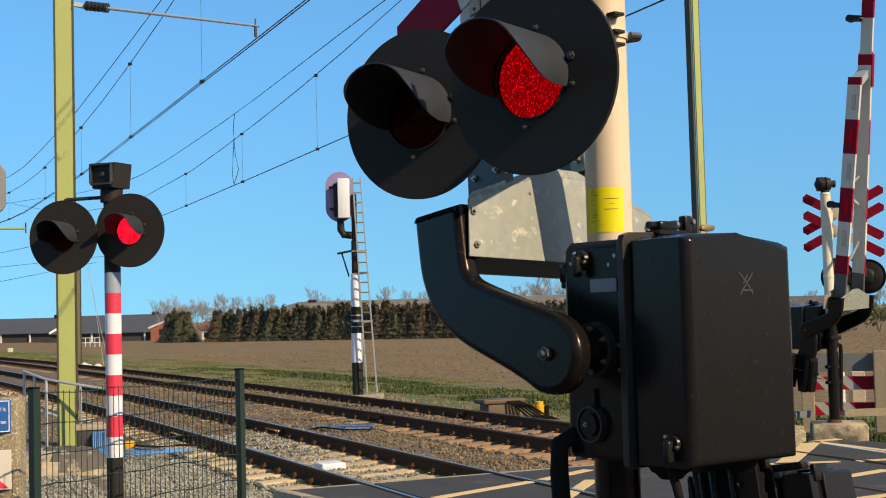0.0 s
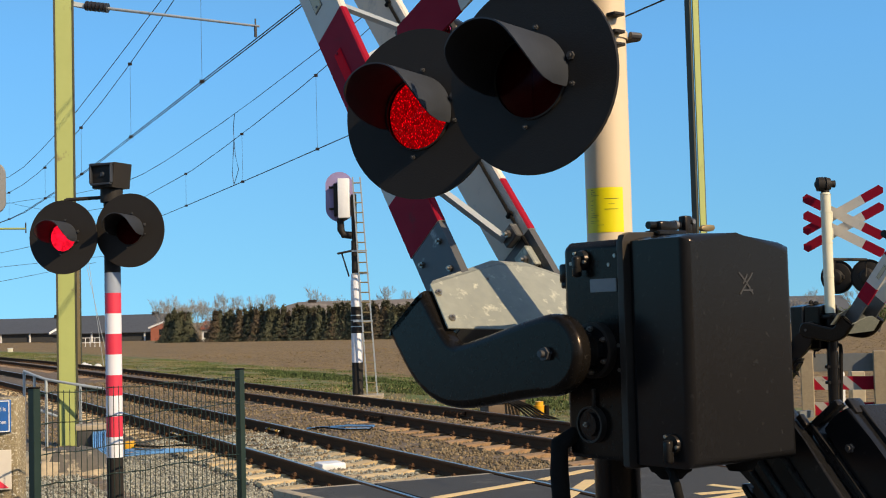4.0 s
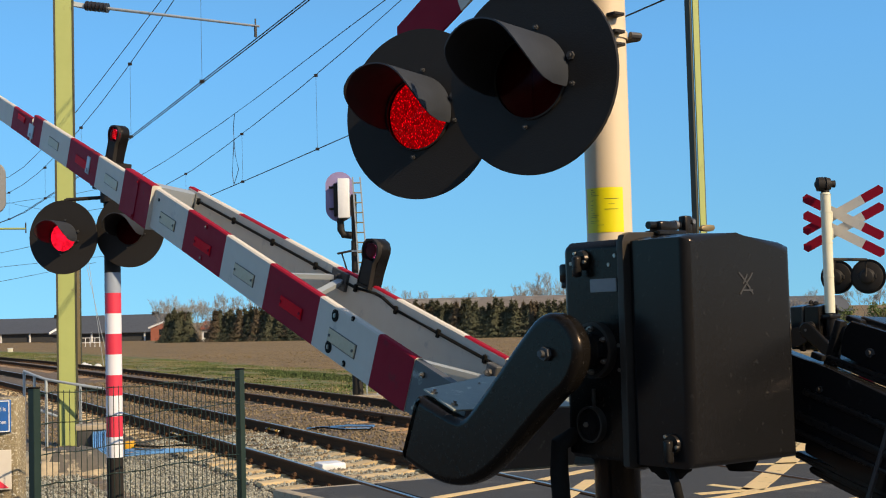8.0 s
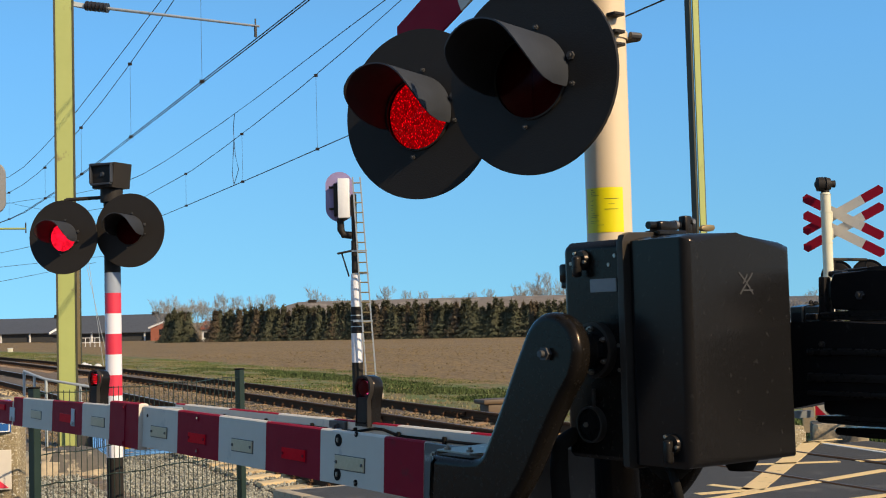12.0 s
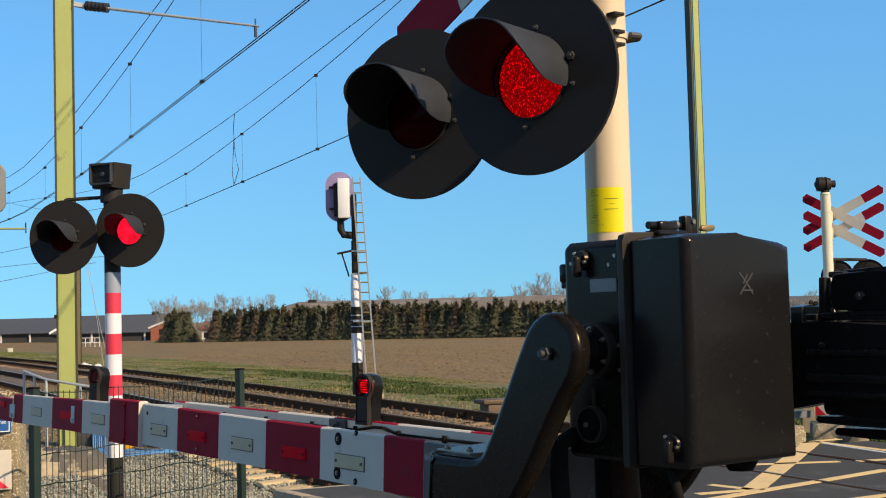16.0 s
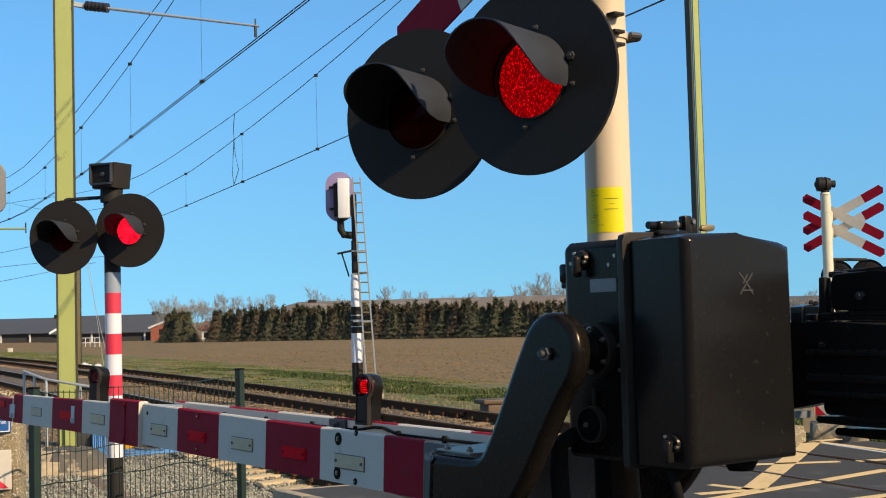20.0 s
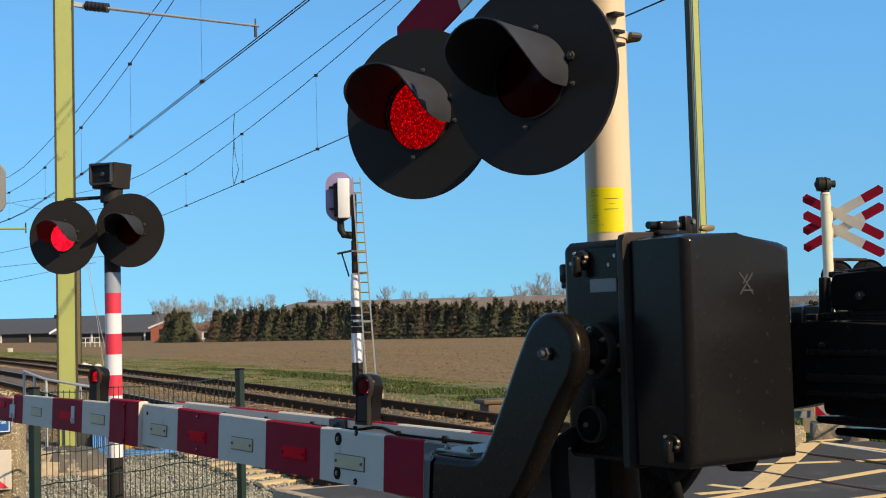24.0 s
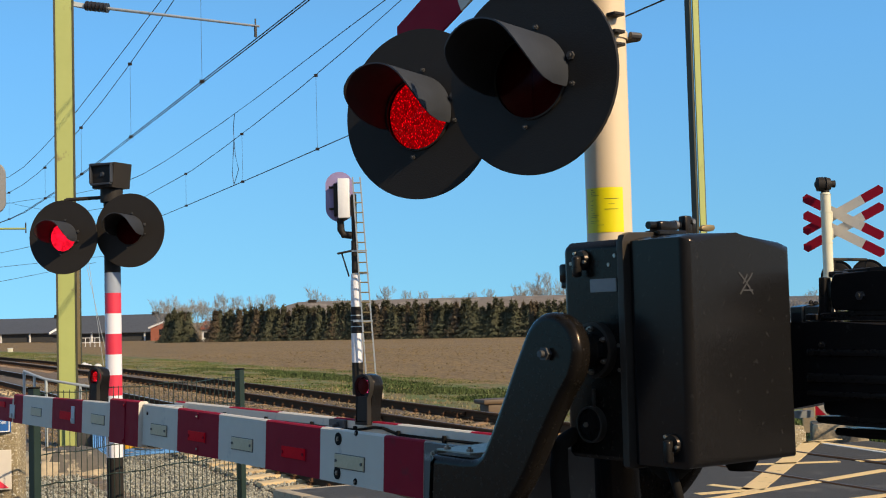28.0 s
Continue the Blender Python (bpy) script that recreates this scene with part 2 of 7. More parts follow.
BLUE_CABLE = mat("blue cable", (0.10, 0.28, 0.55), 0.5, scale=30)
ROOT_GREY = mat("dark grey plank root", (0.085, 0.083, 0.08), 0.5, 0.1, second=(0.12, 0.117, 0.11), scale=18, spots=(0.3, 0.3, 0.28), spot_scale=14, spot_amount=0.05)
GREY_PAINT = mat("grey sign back", (0.30, 0.30, 0.29), 0.55, scale=12)
BROWN = mat("brown lacquered box", (0.12, 0.075, 0.04), 0.6, scale=12)
ORANGE = mat("orange yellow plastic", (0.85, 0.42, 0.02), 0.5, scale=20)
WOOD = mat("weathered timber", (0.36, 0.28, 0.18), 0.85, second=(0.22, 0.17, 0.11), scale=16, bump=0.4)
# darkened white: the shade on the fence planks is put into this colour
SHADED_WHITE = mat("shaded white plank paint", (0.40, 0.38, 0.345), 0.7, second=(0.30, 0.285, 0.255), scale=9, spots=(0.2, 0.19, 0.16), spot_scale=5, spot_amount=0.2)
GREY_WOOD = mat("grey painted plank", (0.16, 0.17, 0.17), 0.75, scale=14)
TWIG = mat("fine grey twigs", (0.30, 0.28, 0.25), 0.9, second=(0.22, 0.20, 0.175), scale=3, island=0.2)
BARK = mat("grey bark", (0.25, 0.20, 0.155), 0.9, second=(0.14, 0.11, 0.085), scale=20, bump=0.5)
CONIFER = mat("dark conifer needles", (0.086, 0.092, 0.054), 0.9, second=(0.115, 0.104, 0.066), scale=1.2, mix=0.8, island=0.28, spec=0.05)
CONIFER_BROWN = mat("browned conifer needles", (0.120, 0.086, 0.058), 0.9, second=(0.098, 0.085, 0.052), scale=1.2, mix=0.8, island=0.3, spec=0.05)
GRASS = mat("spring grass", (0.100, 0.138, 0.040), 0.85, second=(0.18, 0.16, 0.070), scale=1.6, mix=0.8, island=0.35, spec=0.1)
WEED = mat("green weeds", (0.060, 0.092, 0.030), 0.85, second=(0.095, 0.110, 0.044), scale=0.8, mix=0.9, island=0.45, spec=0.1)
DRY_GRASS = mat("dry straw", (0.27, 0.21, 0.105), 0.85, second=(0.19, 0.155, 0.075), scale=2.0, island=0.3)
ROOF_DARK = mat("dark roof sheets", (0.075, 0.082, 0.095), 0.7, second=(0.06, 0.065, 0.075), scale=2)
ROOF_BROWN = mat("brown fibre cement roof", (0.20, 0.165, 0.135), 0.9, second=(0.145, 0.12, 0.098), scale=0.9, mix=0.9, spots=(0.27, 0.23, 0.19), spot_scale=0.25, spot_amount=0.35)
FORSYTHIA = mat("yellow green blossom", (0.42, 0.42, 0.06), 0.8, second=(0.30, 0.33, 0.05), scale=2, island=0.3)
BUSH_GREEN = mat("young bush leaves", (0.10, 0.14, 0.035), 0.85, second=(0.07, 0.10, 0.03), scale=1.5, island=0.4)
HEDGE = mat("shaded hedge leaves", (0.03, 0.042, 0.018), 0.85, second=(0.045, 0.055, 0.025), scale=2.5, bump=1.0, bscale=5)
BRICK = mat("red brick", (0.40, 0.13, 0.075), 0.85, second=(0.30, 0.09, 0.055), scale=6, bump=0.2)
# near-black base: the shade on the barn walls is in the colour
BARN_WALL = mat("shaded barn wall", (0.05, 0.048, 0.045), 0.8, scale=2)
PLASTER = mat("white plaster", (0.78, 0.76, 0.72), 0.7, scale=3)
GLASS_DARK = mat("dark window glass", (0.02, 0.022, 0.025), 0.08, scale=4)
LILAC = mat("pale lilac signal shield", (0.30, 0.24, 0.42), 0.5, second=(0.26, 0.21, 0.37), scale=4)
WIRE = mat("copper wire", (0.05, 0.042, 0.038), 0.5, 0.5, scale=50)
INSULATOR = mat("brown insulator", (0.035, 0.03, 0.03), 0.3, scale=20)


def ground_material():
    """Gravel beside the track, then a grass verge, then ploughed soil."""
    m = bpy.data.materials.new("ground")
    m.use_nodes = True
    n, l = m.node_tree.nodes, m.node_tree.links
    b = n["Principled BSDF"]
    b.inputs["Roughness"].default_value = 0.95
    co = n.new("ShaderNodeUVMap")
    sep = n.new("ShaderNodeSeparateXYZ")
    l.new(co.outputs[0], sep.inputs[0])
    # the verge is a little wider far along the track
    wide = n.new("ShaderNodeMapRange")
    wide.inputs["From Min"].default_value, wide.inputs["From Max"].default_value = 50, 110
    wide.inputs["To Min"].default_value, wide.inputs["To Max"].default_value = 0.0, 3.0
    l.new(sep.outputs[1], wide.inputs["Value"])
    obj = n.new("ShaderNodeTexCoord")

    def noisy(scale, detail, c1, c2, lo=0.35, hi=0.65, stretch=None):
        t = n.new("ShaderNodeTexNoise")
        t.inputs["Scale"].default_value, t.inputs["Detail"].default_value = scale, detail
        if stretch:
            mp = n.new("ShaderNodeMapping")
            mp.inputs["Scale"].default_value = stretch
            l.new(co.outputs[0], mp.inputs[0])
            l.new(mp.outputs[0], t.inputs["Vector"])
        else:
            l.new(obj.outputs["Object"], t.inputs["Vector"])
        r = n.new("ShaderNodeMapRange")
        r.inputs["From Min"].default_value, r.inputs["From Max"].default_value = lo, hi
        l.new(t.outputs["Fac"], r.inputs["Value"])
        x = n.new("ShaderNodeMix")
        x.data_type = "RGBA"
        x.inputs["A"].default_value, x.inputs["B"].default_value = (*c1, 1), (*c2, 1)
        l.new(r.outputs[0], x.inputs["Factor"])
        return x.outputs["Result"]

    def blend(a, c, edge, width, widen=False):
        wob = n.new("ShaderNodeTexNoise")
        wob.inputs["Scale"].default_value, wob.inputs["Detail"].default_value = 0.5, 6
        l.new(obj.outputs["Object"], wob.inputs["Vector"])
        s = n.new("ShaderNodeMath")
        s.operation = "MULTIPLY_ADD"
        l.new(wob.outputs["Fac"], s.inputs[0])
        s.inputs[1].default_value = width * 2.5
        l.new(sep.outputs[0], s.inputs[2])
        if widen:
            less = n.new("ShaderNodeMath")
            less.operation = "SUBTRACT"
            l.new(sep.outputs[0], less.inputs[0])
            l.new(wide.outputs[0], less.inputs[1])
            l.new(less.outputs[0], s.inputs[2])
        r = n.new("ShaderNodeMapRange")
        r.inputs["From Min"].default_value, r.inputs["From Max"].default_value = edge + width * 1.0, edge + width * 1.5
        l.new(s.outputs[0], r.inputs["Value"])
        x = n.new("ShaderNodeMix")
        x.data_type = "RGBA"
        l.new(r.outputs[0], x.inputs["Factor"])
        l.new(a, x.inputs["A"])
        l.new(c, x.inputs["B"])
        return x.outputs["Result"]

    gravel = noisy(9, 8, (0.22, 0.165, 0.11), (0.12, 0.088, 0.058), 0.38, 0.62)
    grass = noisy(1.3, 10, (0.092, 0.128, 0.032), (0.19, 0.140, 0.060), 0.42, 0.62)
    soil = noisy(0.45, 12, (0.225, 0.134, 0.050), (0.152, 0.088, 0.034), stretch=(1.4, 0.14, 1))
    stub = noisy(4.5, 12, (0.33, 0.228, 0.092), (0.085, 0.053, 0.021), 0.40, 0.60)
    sx = n.new("ShaderNodeMix")
    sx.data_type = "RGBA"
    sx.inputs["Factor"].default_value = 0.5
    l.new(soil, sx.inputs["A"])
    l.new(stub, sx.inputs["B"])
    c = blend(gravel, grass, 11.4, 0.6)
    c = blend(c, sx.outputs["Result"], 19.3, 1.2, widen=True)
    l.new(c, b.inputs["Base Color"])
    bt = n.new("ShaderNodeTexNoise")
    bt.inputs["Scale"].default_value, bt.inputs["Detail"].default_value = 3.0, 10
    l.new(obj.outputs["Object"], bt.inputs["Vector"])
    bp = n.new("ShaderNodeBump")
    bp.inputs["Strength"].default_value, bp.inputs["Distance"].default_value = 0.9, 0.25
    l.new(bt.outputs["Fac"], bp.inputs["Height"])
    l.new(bp.outputs[0], b.inputs["Normal"])
    return m


# ---- building blocks ----
def finish(name, me, material, parent=None, label="", smooth=35):
    for mm in (material if isinstance(material, (list, tuple)) else [material]):
        me.materials.append(mm)
    if smooth:
        me.polygons.foreach_set("use_smooth", [True] * len(me.polygons))
        me.set_sharp_from_angle(angle=radians(smooth))
    ob = new(name, me)
    if parent is not None:
        ob.parent = parent
    if label:
        ob["label"] = label
    if name in ("crank", "cabinet_cover", "cabinet_body", "cover_lip", "counterweight_lever", "counterweight_slab"):
        ob.modifiers.new("even_faces", "WEIGHTED_NORMAL").keep_sharp = True
    return ob


def part(name, bm, material, parent=None, label="", smooth=35):
    bmesh.ops.recalc_face_normals(bm, faces=bm.faces)
    me = bpy.data.meshes.new(name)
    bm.to_mesh(me)
    bm.free()
    return finish(name, me, material, parent, label, smooth)


def thing(name, label, category, m=None, group="", kind=""):
    e = new(name)
    e.empty_display_size = 0.1
    if m is not None:
        e.matrix_basis = m
    return tagged(e, label, category, group, kind)


def box(bm, x0, x1, y0, y1, z0, z1, bevel=0.0, seg=2, m=None, mi=0):
    vs = [bm.verts.new((x, y, z)) for x in (x0, x1) for y in (y0, y1) for z in (z0, z1)]
    fs = [bm.faces.new([vs[i] for i in f]) for f in ((0, 1, 3, 2), (4, 6, 7, 5), (0, 4, 5, 1), (2, 3, 7, 6), (0, 2, 6, 4), (1, 5, 7, 3))]
    for f in fs:
        f.material_index = mi
    if bevel:
        es = list({e for f in fs for e in f.edges})
        r = bmesh.ops.bevel(bm, geom=es, offset=bevel, segments=seg, affect="EDGES", profile=0.5)
        vs = list({v for f in r["faces"] for v in f.verts} | {v for v in vs if v.is_valid})
        for f in r["faces"]:
            f.material_index = mi
    if m is not None:
        bmesh.ops.transform(bm, matrix=m, verts=[v for v in vs if v.is_valid])
    return bm


def tube(bm, p0, p1, r0, r1=None, seg=16, caps=True, mi=0):
    p0, p1 = Vector(p0), Vector(p1)
    r1 = r0 if r1 is None else r1
    q = (p1 - p0).to_track_quat("Z", "Y")
    rings = []
    for p, r in ((p0, r0), (p1, r1)):
        rings.append([bm.verts.new(p + q @ Vector((r * math.cos(2 * math.pi * i / seg), r * math.sin(2 * math.pi * i / seg), 0))) for i in range(seg)])
    for i in range(seg):
        bm.faces.new((rings[0][i], rings[0][(i + 1) % seg], rings[1][(i + 1) % seg], rings[1][i])).material_index = mi
    if caps:
        bm.faces.new(rings[0][::-1]).material_index = mi
        bm.faces.new(rings[1]).material_index = mi
    return bm


def bar(bm, p0, p1, w, h, mi=0):
    """A straight bar of section w x h between two points."""
    p0, p1 = Vector(p0), Vector(p1)
    q = (p1 - p0).to_track_quat("Z", "Y").to_matrix().to_4x4()
    return box(bm, -w / 2, w / 2, -h / 2, h / 2, 0, (p1 - p0).length, m=Matrix.Translation(p0) @ q, mi=mi)


def pipe(bm, pts, r, seg=8):
    """A bent tube through points."""
    pts = [Vector(p) for p in pts]
    prev = None
    for i, p in enumerate(pts):
        d = (pts[min(i + 1, len(pts) - 1)] - pts[max(i - 1, 0)]).normalized()
        q = d.to_track_quat("Z", "Y")
        ring = [bm.verts.new(p + q @ Vector((r * math.cos(2 * math.pi * k / seg), r * math.sin(2 * math.pi * k / seg), 0))) for k in range(seg)]
        if prev:
            off = min(range(seg), key=lambda o: (ring[o].co - prev[0].co).length)
            ring = ring[off:] + ring[:off]
            for k in range(seg):
                bm.faces.new((prev[k], prev[(k + 1) % seg], ring[(k + 1) % seg], ring[k]))
        else:
            bm.faces.new(ring[::-1])
        prev = ring
    bm.faces.new(prev)
    return bm


def prism(bm, poly, place, depth, bevel=0.0, seg=3):
    """A polygon (a, b) swept along c by depth; place(a, b, c) gives the point."""
    lo = [bm.verts.new(place(a, b, depth[0])) for a, b in poly]
    hi = [bm.verts.new(place(a, b, depth[1])) for a, b in poly]
    k = len(poly)
    f0, f1 = bm.faces.new(lo[::-1]), bm.faces.new(hi)
    for i in range(k):
        bm.faces.new((lo[i], lo[(i + 1) % k], hi[(i + 1) % k], hi[i]))
    if bevel:
        bmesh.ops.bevel(bm, geom=list({e for f in (f0, f1) for e in f.edges}), offset=bevel, segments=seg, affect="EDGES", profile=0.5)
    return bm


def pillow(bm, poly, place, x0, x1, r, seg=5):
    """A slab of that outline with well rounded rims: rings drawn inwards along a quarter circle."""
    n = len(poly)
    area = sum(poly[i][0] * poly[(i + 1) % n][1] - poly[(i + 1) % n][0] * poly[i][1] for i in range(n))
    sg = 1 if area > 0 else -1
    norms = []
    for i in range(n):
        a, b = poly[i - 1], poly[(i + 1) % n]
        d = Vector((b[0] - a[0], b[1] - a[1])).normalized()
        norms.append((d.y * sg, -d.x * sg))
    steps = [(x0 + r * (1 - math.sin(math.pi / 2 * k / seg)), r * (1 - math.cos(math.pi / 2 * k / seg))) for k in range(seg, -1, -1)]
    steps = steps + [(x1 - (c - x0), ins) for c, ins in steps[::-1]]
    rings = [[bm.verts.new(place(p[0] - q[0] * ins, p[1] - q[1] * ins, c)) for p, q in zip(poly, norms)] for c, ins in steps]
    for u, v in zip(rings, rings[1:]):
        for i in range(n):
            bm.faces.new((u[i], u[(i + 1) % n], v[(i + 1) % n], v[i]))
    bm.faces.new(rings[0][::-1])
    bm.faces.new(rings[-1])
    return bm


def disc_ring(bm, r_in, r_out, z0, z1, seg=48):
    rings = [[bm.verts.new((r * math.cos(2 * math.pi * i / seg), r * math.sin(2 * math.pi * i / seg), z)) for i in range(seg)]
             for r, z in ((r_in, z0), (r_out, z0), (r_out, z1), (r_in, z1))]
    for a in range(4):
        for i in range(seg):
            bm.faces.new((rings[a][i], rings[a][(i + 1) % seg], rings[(a + 1) % 4][(i + 1) % seg], rings[(a + 1) % 4][i]))
    return bm


def disc(bm, r, z, seg=40, half=0, gap=0.0):
    """A thin disc, or its left (-1) or right (1) half."""
    if not half:
        return tube(bm, (0, 0, z - 0.002), (0, 0, z + 0.002), r, seg=seg)
    arc = [(half * (gap + r * math.cos(a)), r * math.sin(a)) for a in (math.pi * (i / 20 - 0.5) for i in range(21))]
    return prism(bm, arc if half > 0 else arc[::-1], lambda a, b, c: (a, b, c), (z - 0.002, z + 0.002))


def bolt(bm, p, d, r=0.012, h=0.012):
    """A hexagonal head with its stud."""
    p, d = Vector(p), Vector(d).normalized()
    tube(bm, p, p + d * h, r, seg=6)
    tube(bm, p + d * h, p + d * h * 1.9, r * 0.5, seg=8)
    return bm


# ---- the lie of the tracks: u across, s along ----
TH = 0.416
ALONG, ACROSS = Vector((-math.sin(TH), math.cos(TH), 0)), Vector((math.cos(TH), math.sin(TH), 0))


def at(u, s, z=0.0):
    sc = max(-20.0, min(s, 80.0))
    bend = -0.0006 * sc * sc - 0.0012 * sc * (s - sc)
    return ACROSS * (u + bend) + ALONG * s + Vector((0, 0, z))


def ground_z(u, s):
    z = -0.10
    for u0, u1, h in ((2.6, 3.4, -0.26), (11.2, 13.5, -0.10), (14, 20, -0.14), (24, 160, -0.75)):
        k = max(0.0, min(1.0, (u - u0) / (u1 - u0)))
        z += h * k * k * (3 - 2 * k)
    # the land falls away gently in the distance
    far, side = max(0.0, min(1.0, (s - 70) / 200)), max(0.0, min(1.0, (u - 13) / 9))
    return z - 0.95 * far * far * (3 - 2 * far) * side * side * (3 - 2 * side)


RAILS = (4.774, 6.281, 8.569, 10.076)
CROSSING_S = 12.7


# ================= setting =================
def build_ground():
    us = [-2500, -600, -150, -50, -20, -8, -3, 0, 1, 2, 2.6, 3.0, 3.4, 5, 7, 9, 11, 11.3, 11.7, 12.1, 12.5, 13, 13.5, 14, 15, 16, 17, 18, 19, 20, 21, 22, 24, 27, 30, 35, 42,
          50, 60, 75, 90, 110, 135, 160, 200, 260, 400, 800, 2800]
    ss = [-2500, -600, -150, -50, -20, -8] + [i * 2.0 for i in range(0, 40)] + [85, 92, 100, 110, 125, 145, 170, 200, 260, 400, 900, 2800]
    verts = [tuple(at(u, s, ground_z(u, s) + (0.05 * noise.noise(Vector((u * 0.35, s * 0.35, 0))) if 11.5 < u < 60 else 0))) for u in us for s in ss]
    k = len(ss)
    faces = [(i * k + j, (i + 1) * k + j, (i + 1) * k + j + 1, i * k + j + 1) for i in range(len(us) - 1) for j in range(k - 1)]
    me = bpy.data.meshes.new("ground")
    me.from_pydata(verts, [], faces)
    uv = me.uv_layers.new(name="UVMap")
    flat = [(u, s) for u in us for s in ss]
    for lp in me.loops:
        uv.data[lp.index].uv = flat[lp.vertex_index]
    ob = finish("ground", me, ground_material(), smooth=60)
    tagged(ob, "flat land with gravel, green verge and brown ploughed field", "ground", kind="structure")


def strip(bm, u0, u1, s0, s1, z0, z1, step=4.0):
    """A slab that follows the tracks."""
    n = max(1, int((s1 - s0) / step))
    prev = None
    for i in range(n + 1):
        s = s0 + (s1 - s0) * i / n
        ring = [bm.verts.new(at(u, s, z)) for u, z in ((u0, z0), (u1, z0), (u1, z1), (u0, z1))]
        if prev:
            for a in range(4):
                bm.faces.new((prev[a], prev[(a + 1) % 4], ring[(a + 1) % 4], ring[a]))
        else:
            bm.faces.new(ring[::-1])
        prev = ring
    bm.faces.new(prev)


def build_road():
    road = thing("road", "dark asphalt crossing surface with worn yellow box lines", "road", kind="structure")
    for u0, u1, s0, s1 in ((-6, 3.9, -9, 9.2), (3.9, 4.73, -9, CROSSING_S), (4.86, 6.195, -9, CROSSING_S), (6.325, 8.525, -9, CROSSING_S),
                           (8.655, 9.99, -9, CROSSING_S), (10.12, 11.6, -9, CROSSING_S + 0.2), (11.6, 40, -9, CROSSING_S - 0.1)):
        bm = bmesh.new()
        strip(bm, u0, u1, s0, s1, -0.3, -0.012)
        part("asphalt_panel", bm, ASPHALT, road, smooth=0)
    lines = [((-0.14, 12.33), (0.84, 13.34), .13), ((0.95, 13.45), (1.52, 14.2), .13), ((1.0, 11.9), (1.46, 13.35), .14), ((2.30, 11.75), (4.54, 13.54), .13),
             ((2.86, 12.33), (4.62, 16.5), .22), ((3.13, 14.27), (4.30, 14.36), .11), ((4.5, 14.36), (4.95, 14.45), .11), ((2.55, 12.75), (2.86, 12.35), .11),
             ((4.64, 16.5), (5.15, 15.3), .12), ((4.45, 16.4), (5.03, 16.75), .12), ((3.55, 11.55), (4.0, 11.8), .13), ((2.3, 12.15), (2.86, 12.33), .11)]
    for (x0, y0), (x1, y1), w in lines:
        bm = bmesh.new()
        bar(bm, (x0, y0, -0.0095), (x1, y1, -0.0095), w, 0.004)
        d = Vector((x1 - x0, y1 - y0, 0)).normalized()
        sd = Vector((-d.y, d.x, 0)) * w / 2
        bm.clear()
        vs = [bm.verts.new(Vector((x, y, z)) + k * sd) for z in (-0.012, -0.007) for x, y, k in ((x0, y0, -1), (x1, y1, -1), (x1, y1, 1), (x0, y0, 1))]
        for f in ((0, 3, 2, 1), (4, 5, 6, 7), (0, 1, 5, 4), (1, 2, 6, 5), (2, 3, 7, 6), (3, 0, 4, 7)):
            bm.faces.new([vs[i] for i in f])
        part("yellow_line", bm, LINE_YELLOW, road, "worn yellow road paint", smooth=0)
    bm = bmesh.new()
    d = (Vector((5.05, 15.0, 0)) - Vector((4.62, 16.2, 0))).normalized()
    vs = [bm.verts.new(Vector((x, y, z))) for z in (-0.012, -0.006) for x, y in ((4.66, 16.22), (5.06, 14.98), (5.13, 15.0), (4.73, 16.24))]
    for f in ((0, 3, 2, 1), (4, 5, 6, 7), (0, 1, 5, 4), (1, 2, 6, 5), (2, 3, 7, 6), (3, 0, 4, 7)):
        bm.faces.new([vs[i] for i in f])
    part("white_line", bm, LINE_WHITE, road, "grey white edge line", smooth=0)
    kerb = thing("kerb", "pale concrete kerb strip along the asphalt edge", "kerb", kind="structure")
    for i in range(5):
        bm = bmesh.new()
        s1 = 12.62 - i * 0.62
        a, b = at(3.80 + i * 0.1, s1), at(3.9 + i * 0.1, s1 - 0.6)
        q = (b - a).to_track_quat("Y", "Z").to_matrix().to_4x4()
        box(bm, -0.06, 0.06, 0, (b - a).length, -0.3, 0.02, 0.012, m=Matrix.Translation(a) @ q)
        part("kerb_stone", bm, CONCRETE, kerb)
    bm = bmesh.new()
    strip(bm, 3.95, 8.4, CROSSING_S + 0.02, CROSSING_S + 0.14, -0.3, -0.02)
    part("edge_beam", bm, CONCRETE, kerb, smooth=0)


def rail_profile():
    h = [(-0.07, -0.159), (-0.07, -0.149), (-0.012, -0.130), (-0.010, -0.050), (-0.035, -0.038), (-0.036, -0.012), (-0.022, 0.0)]
    return h + [(-a, b) for a, b in h[::-1]]


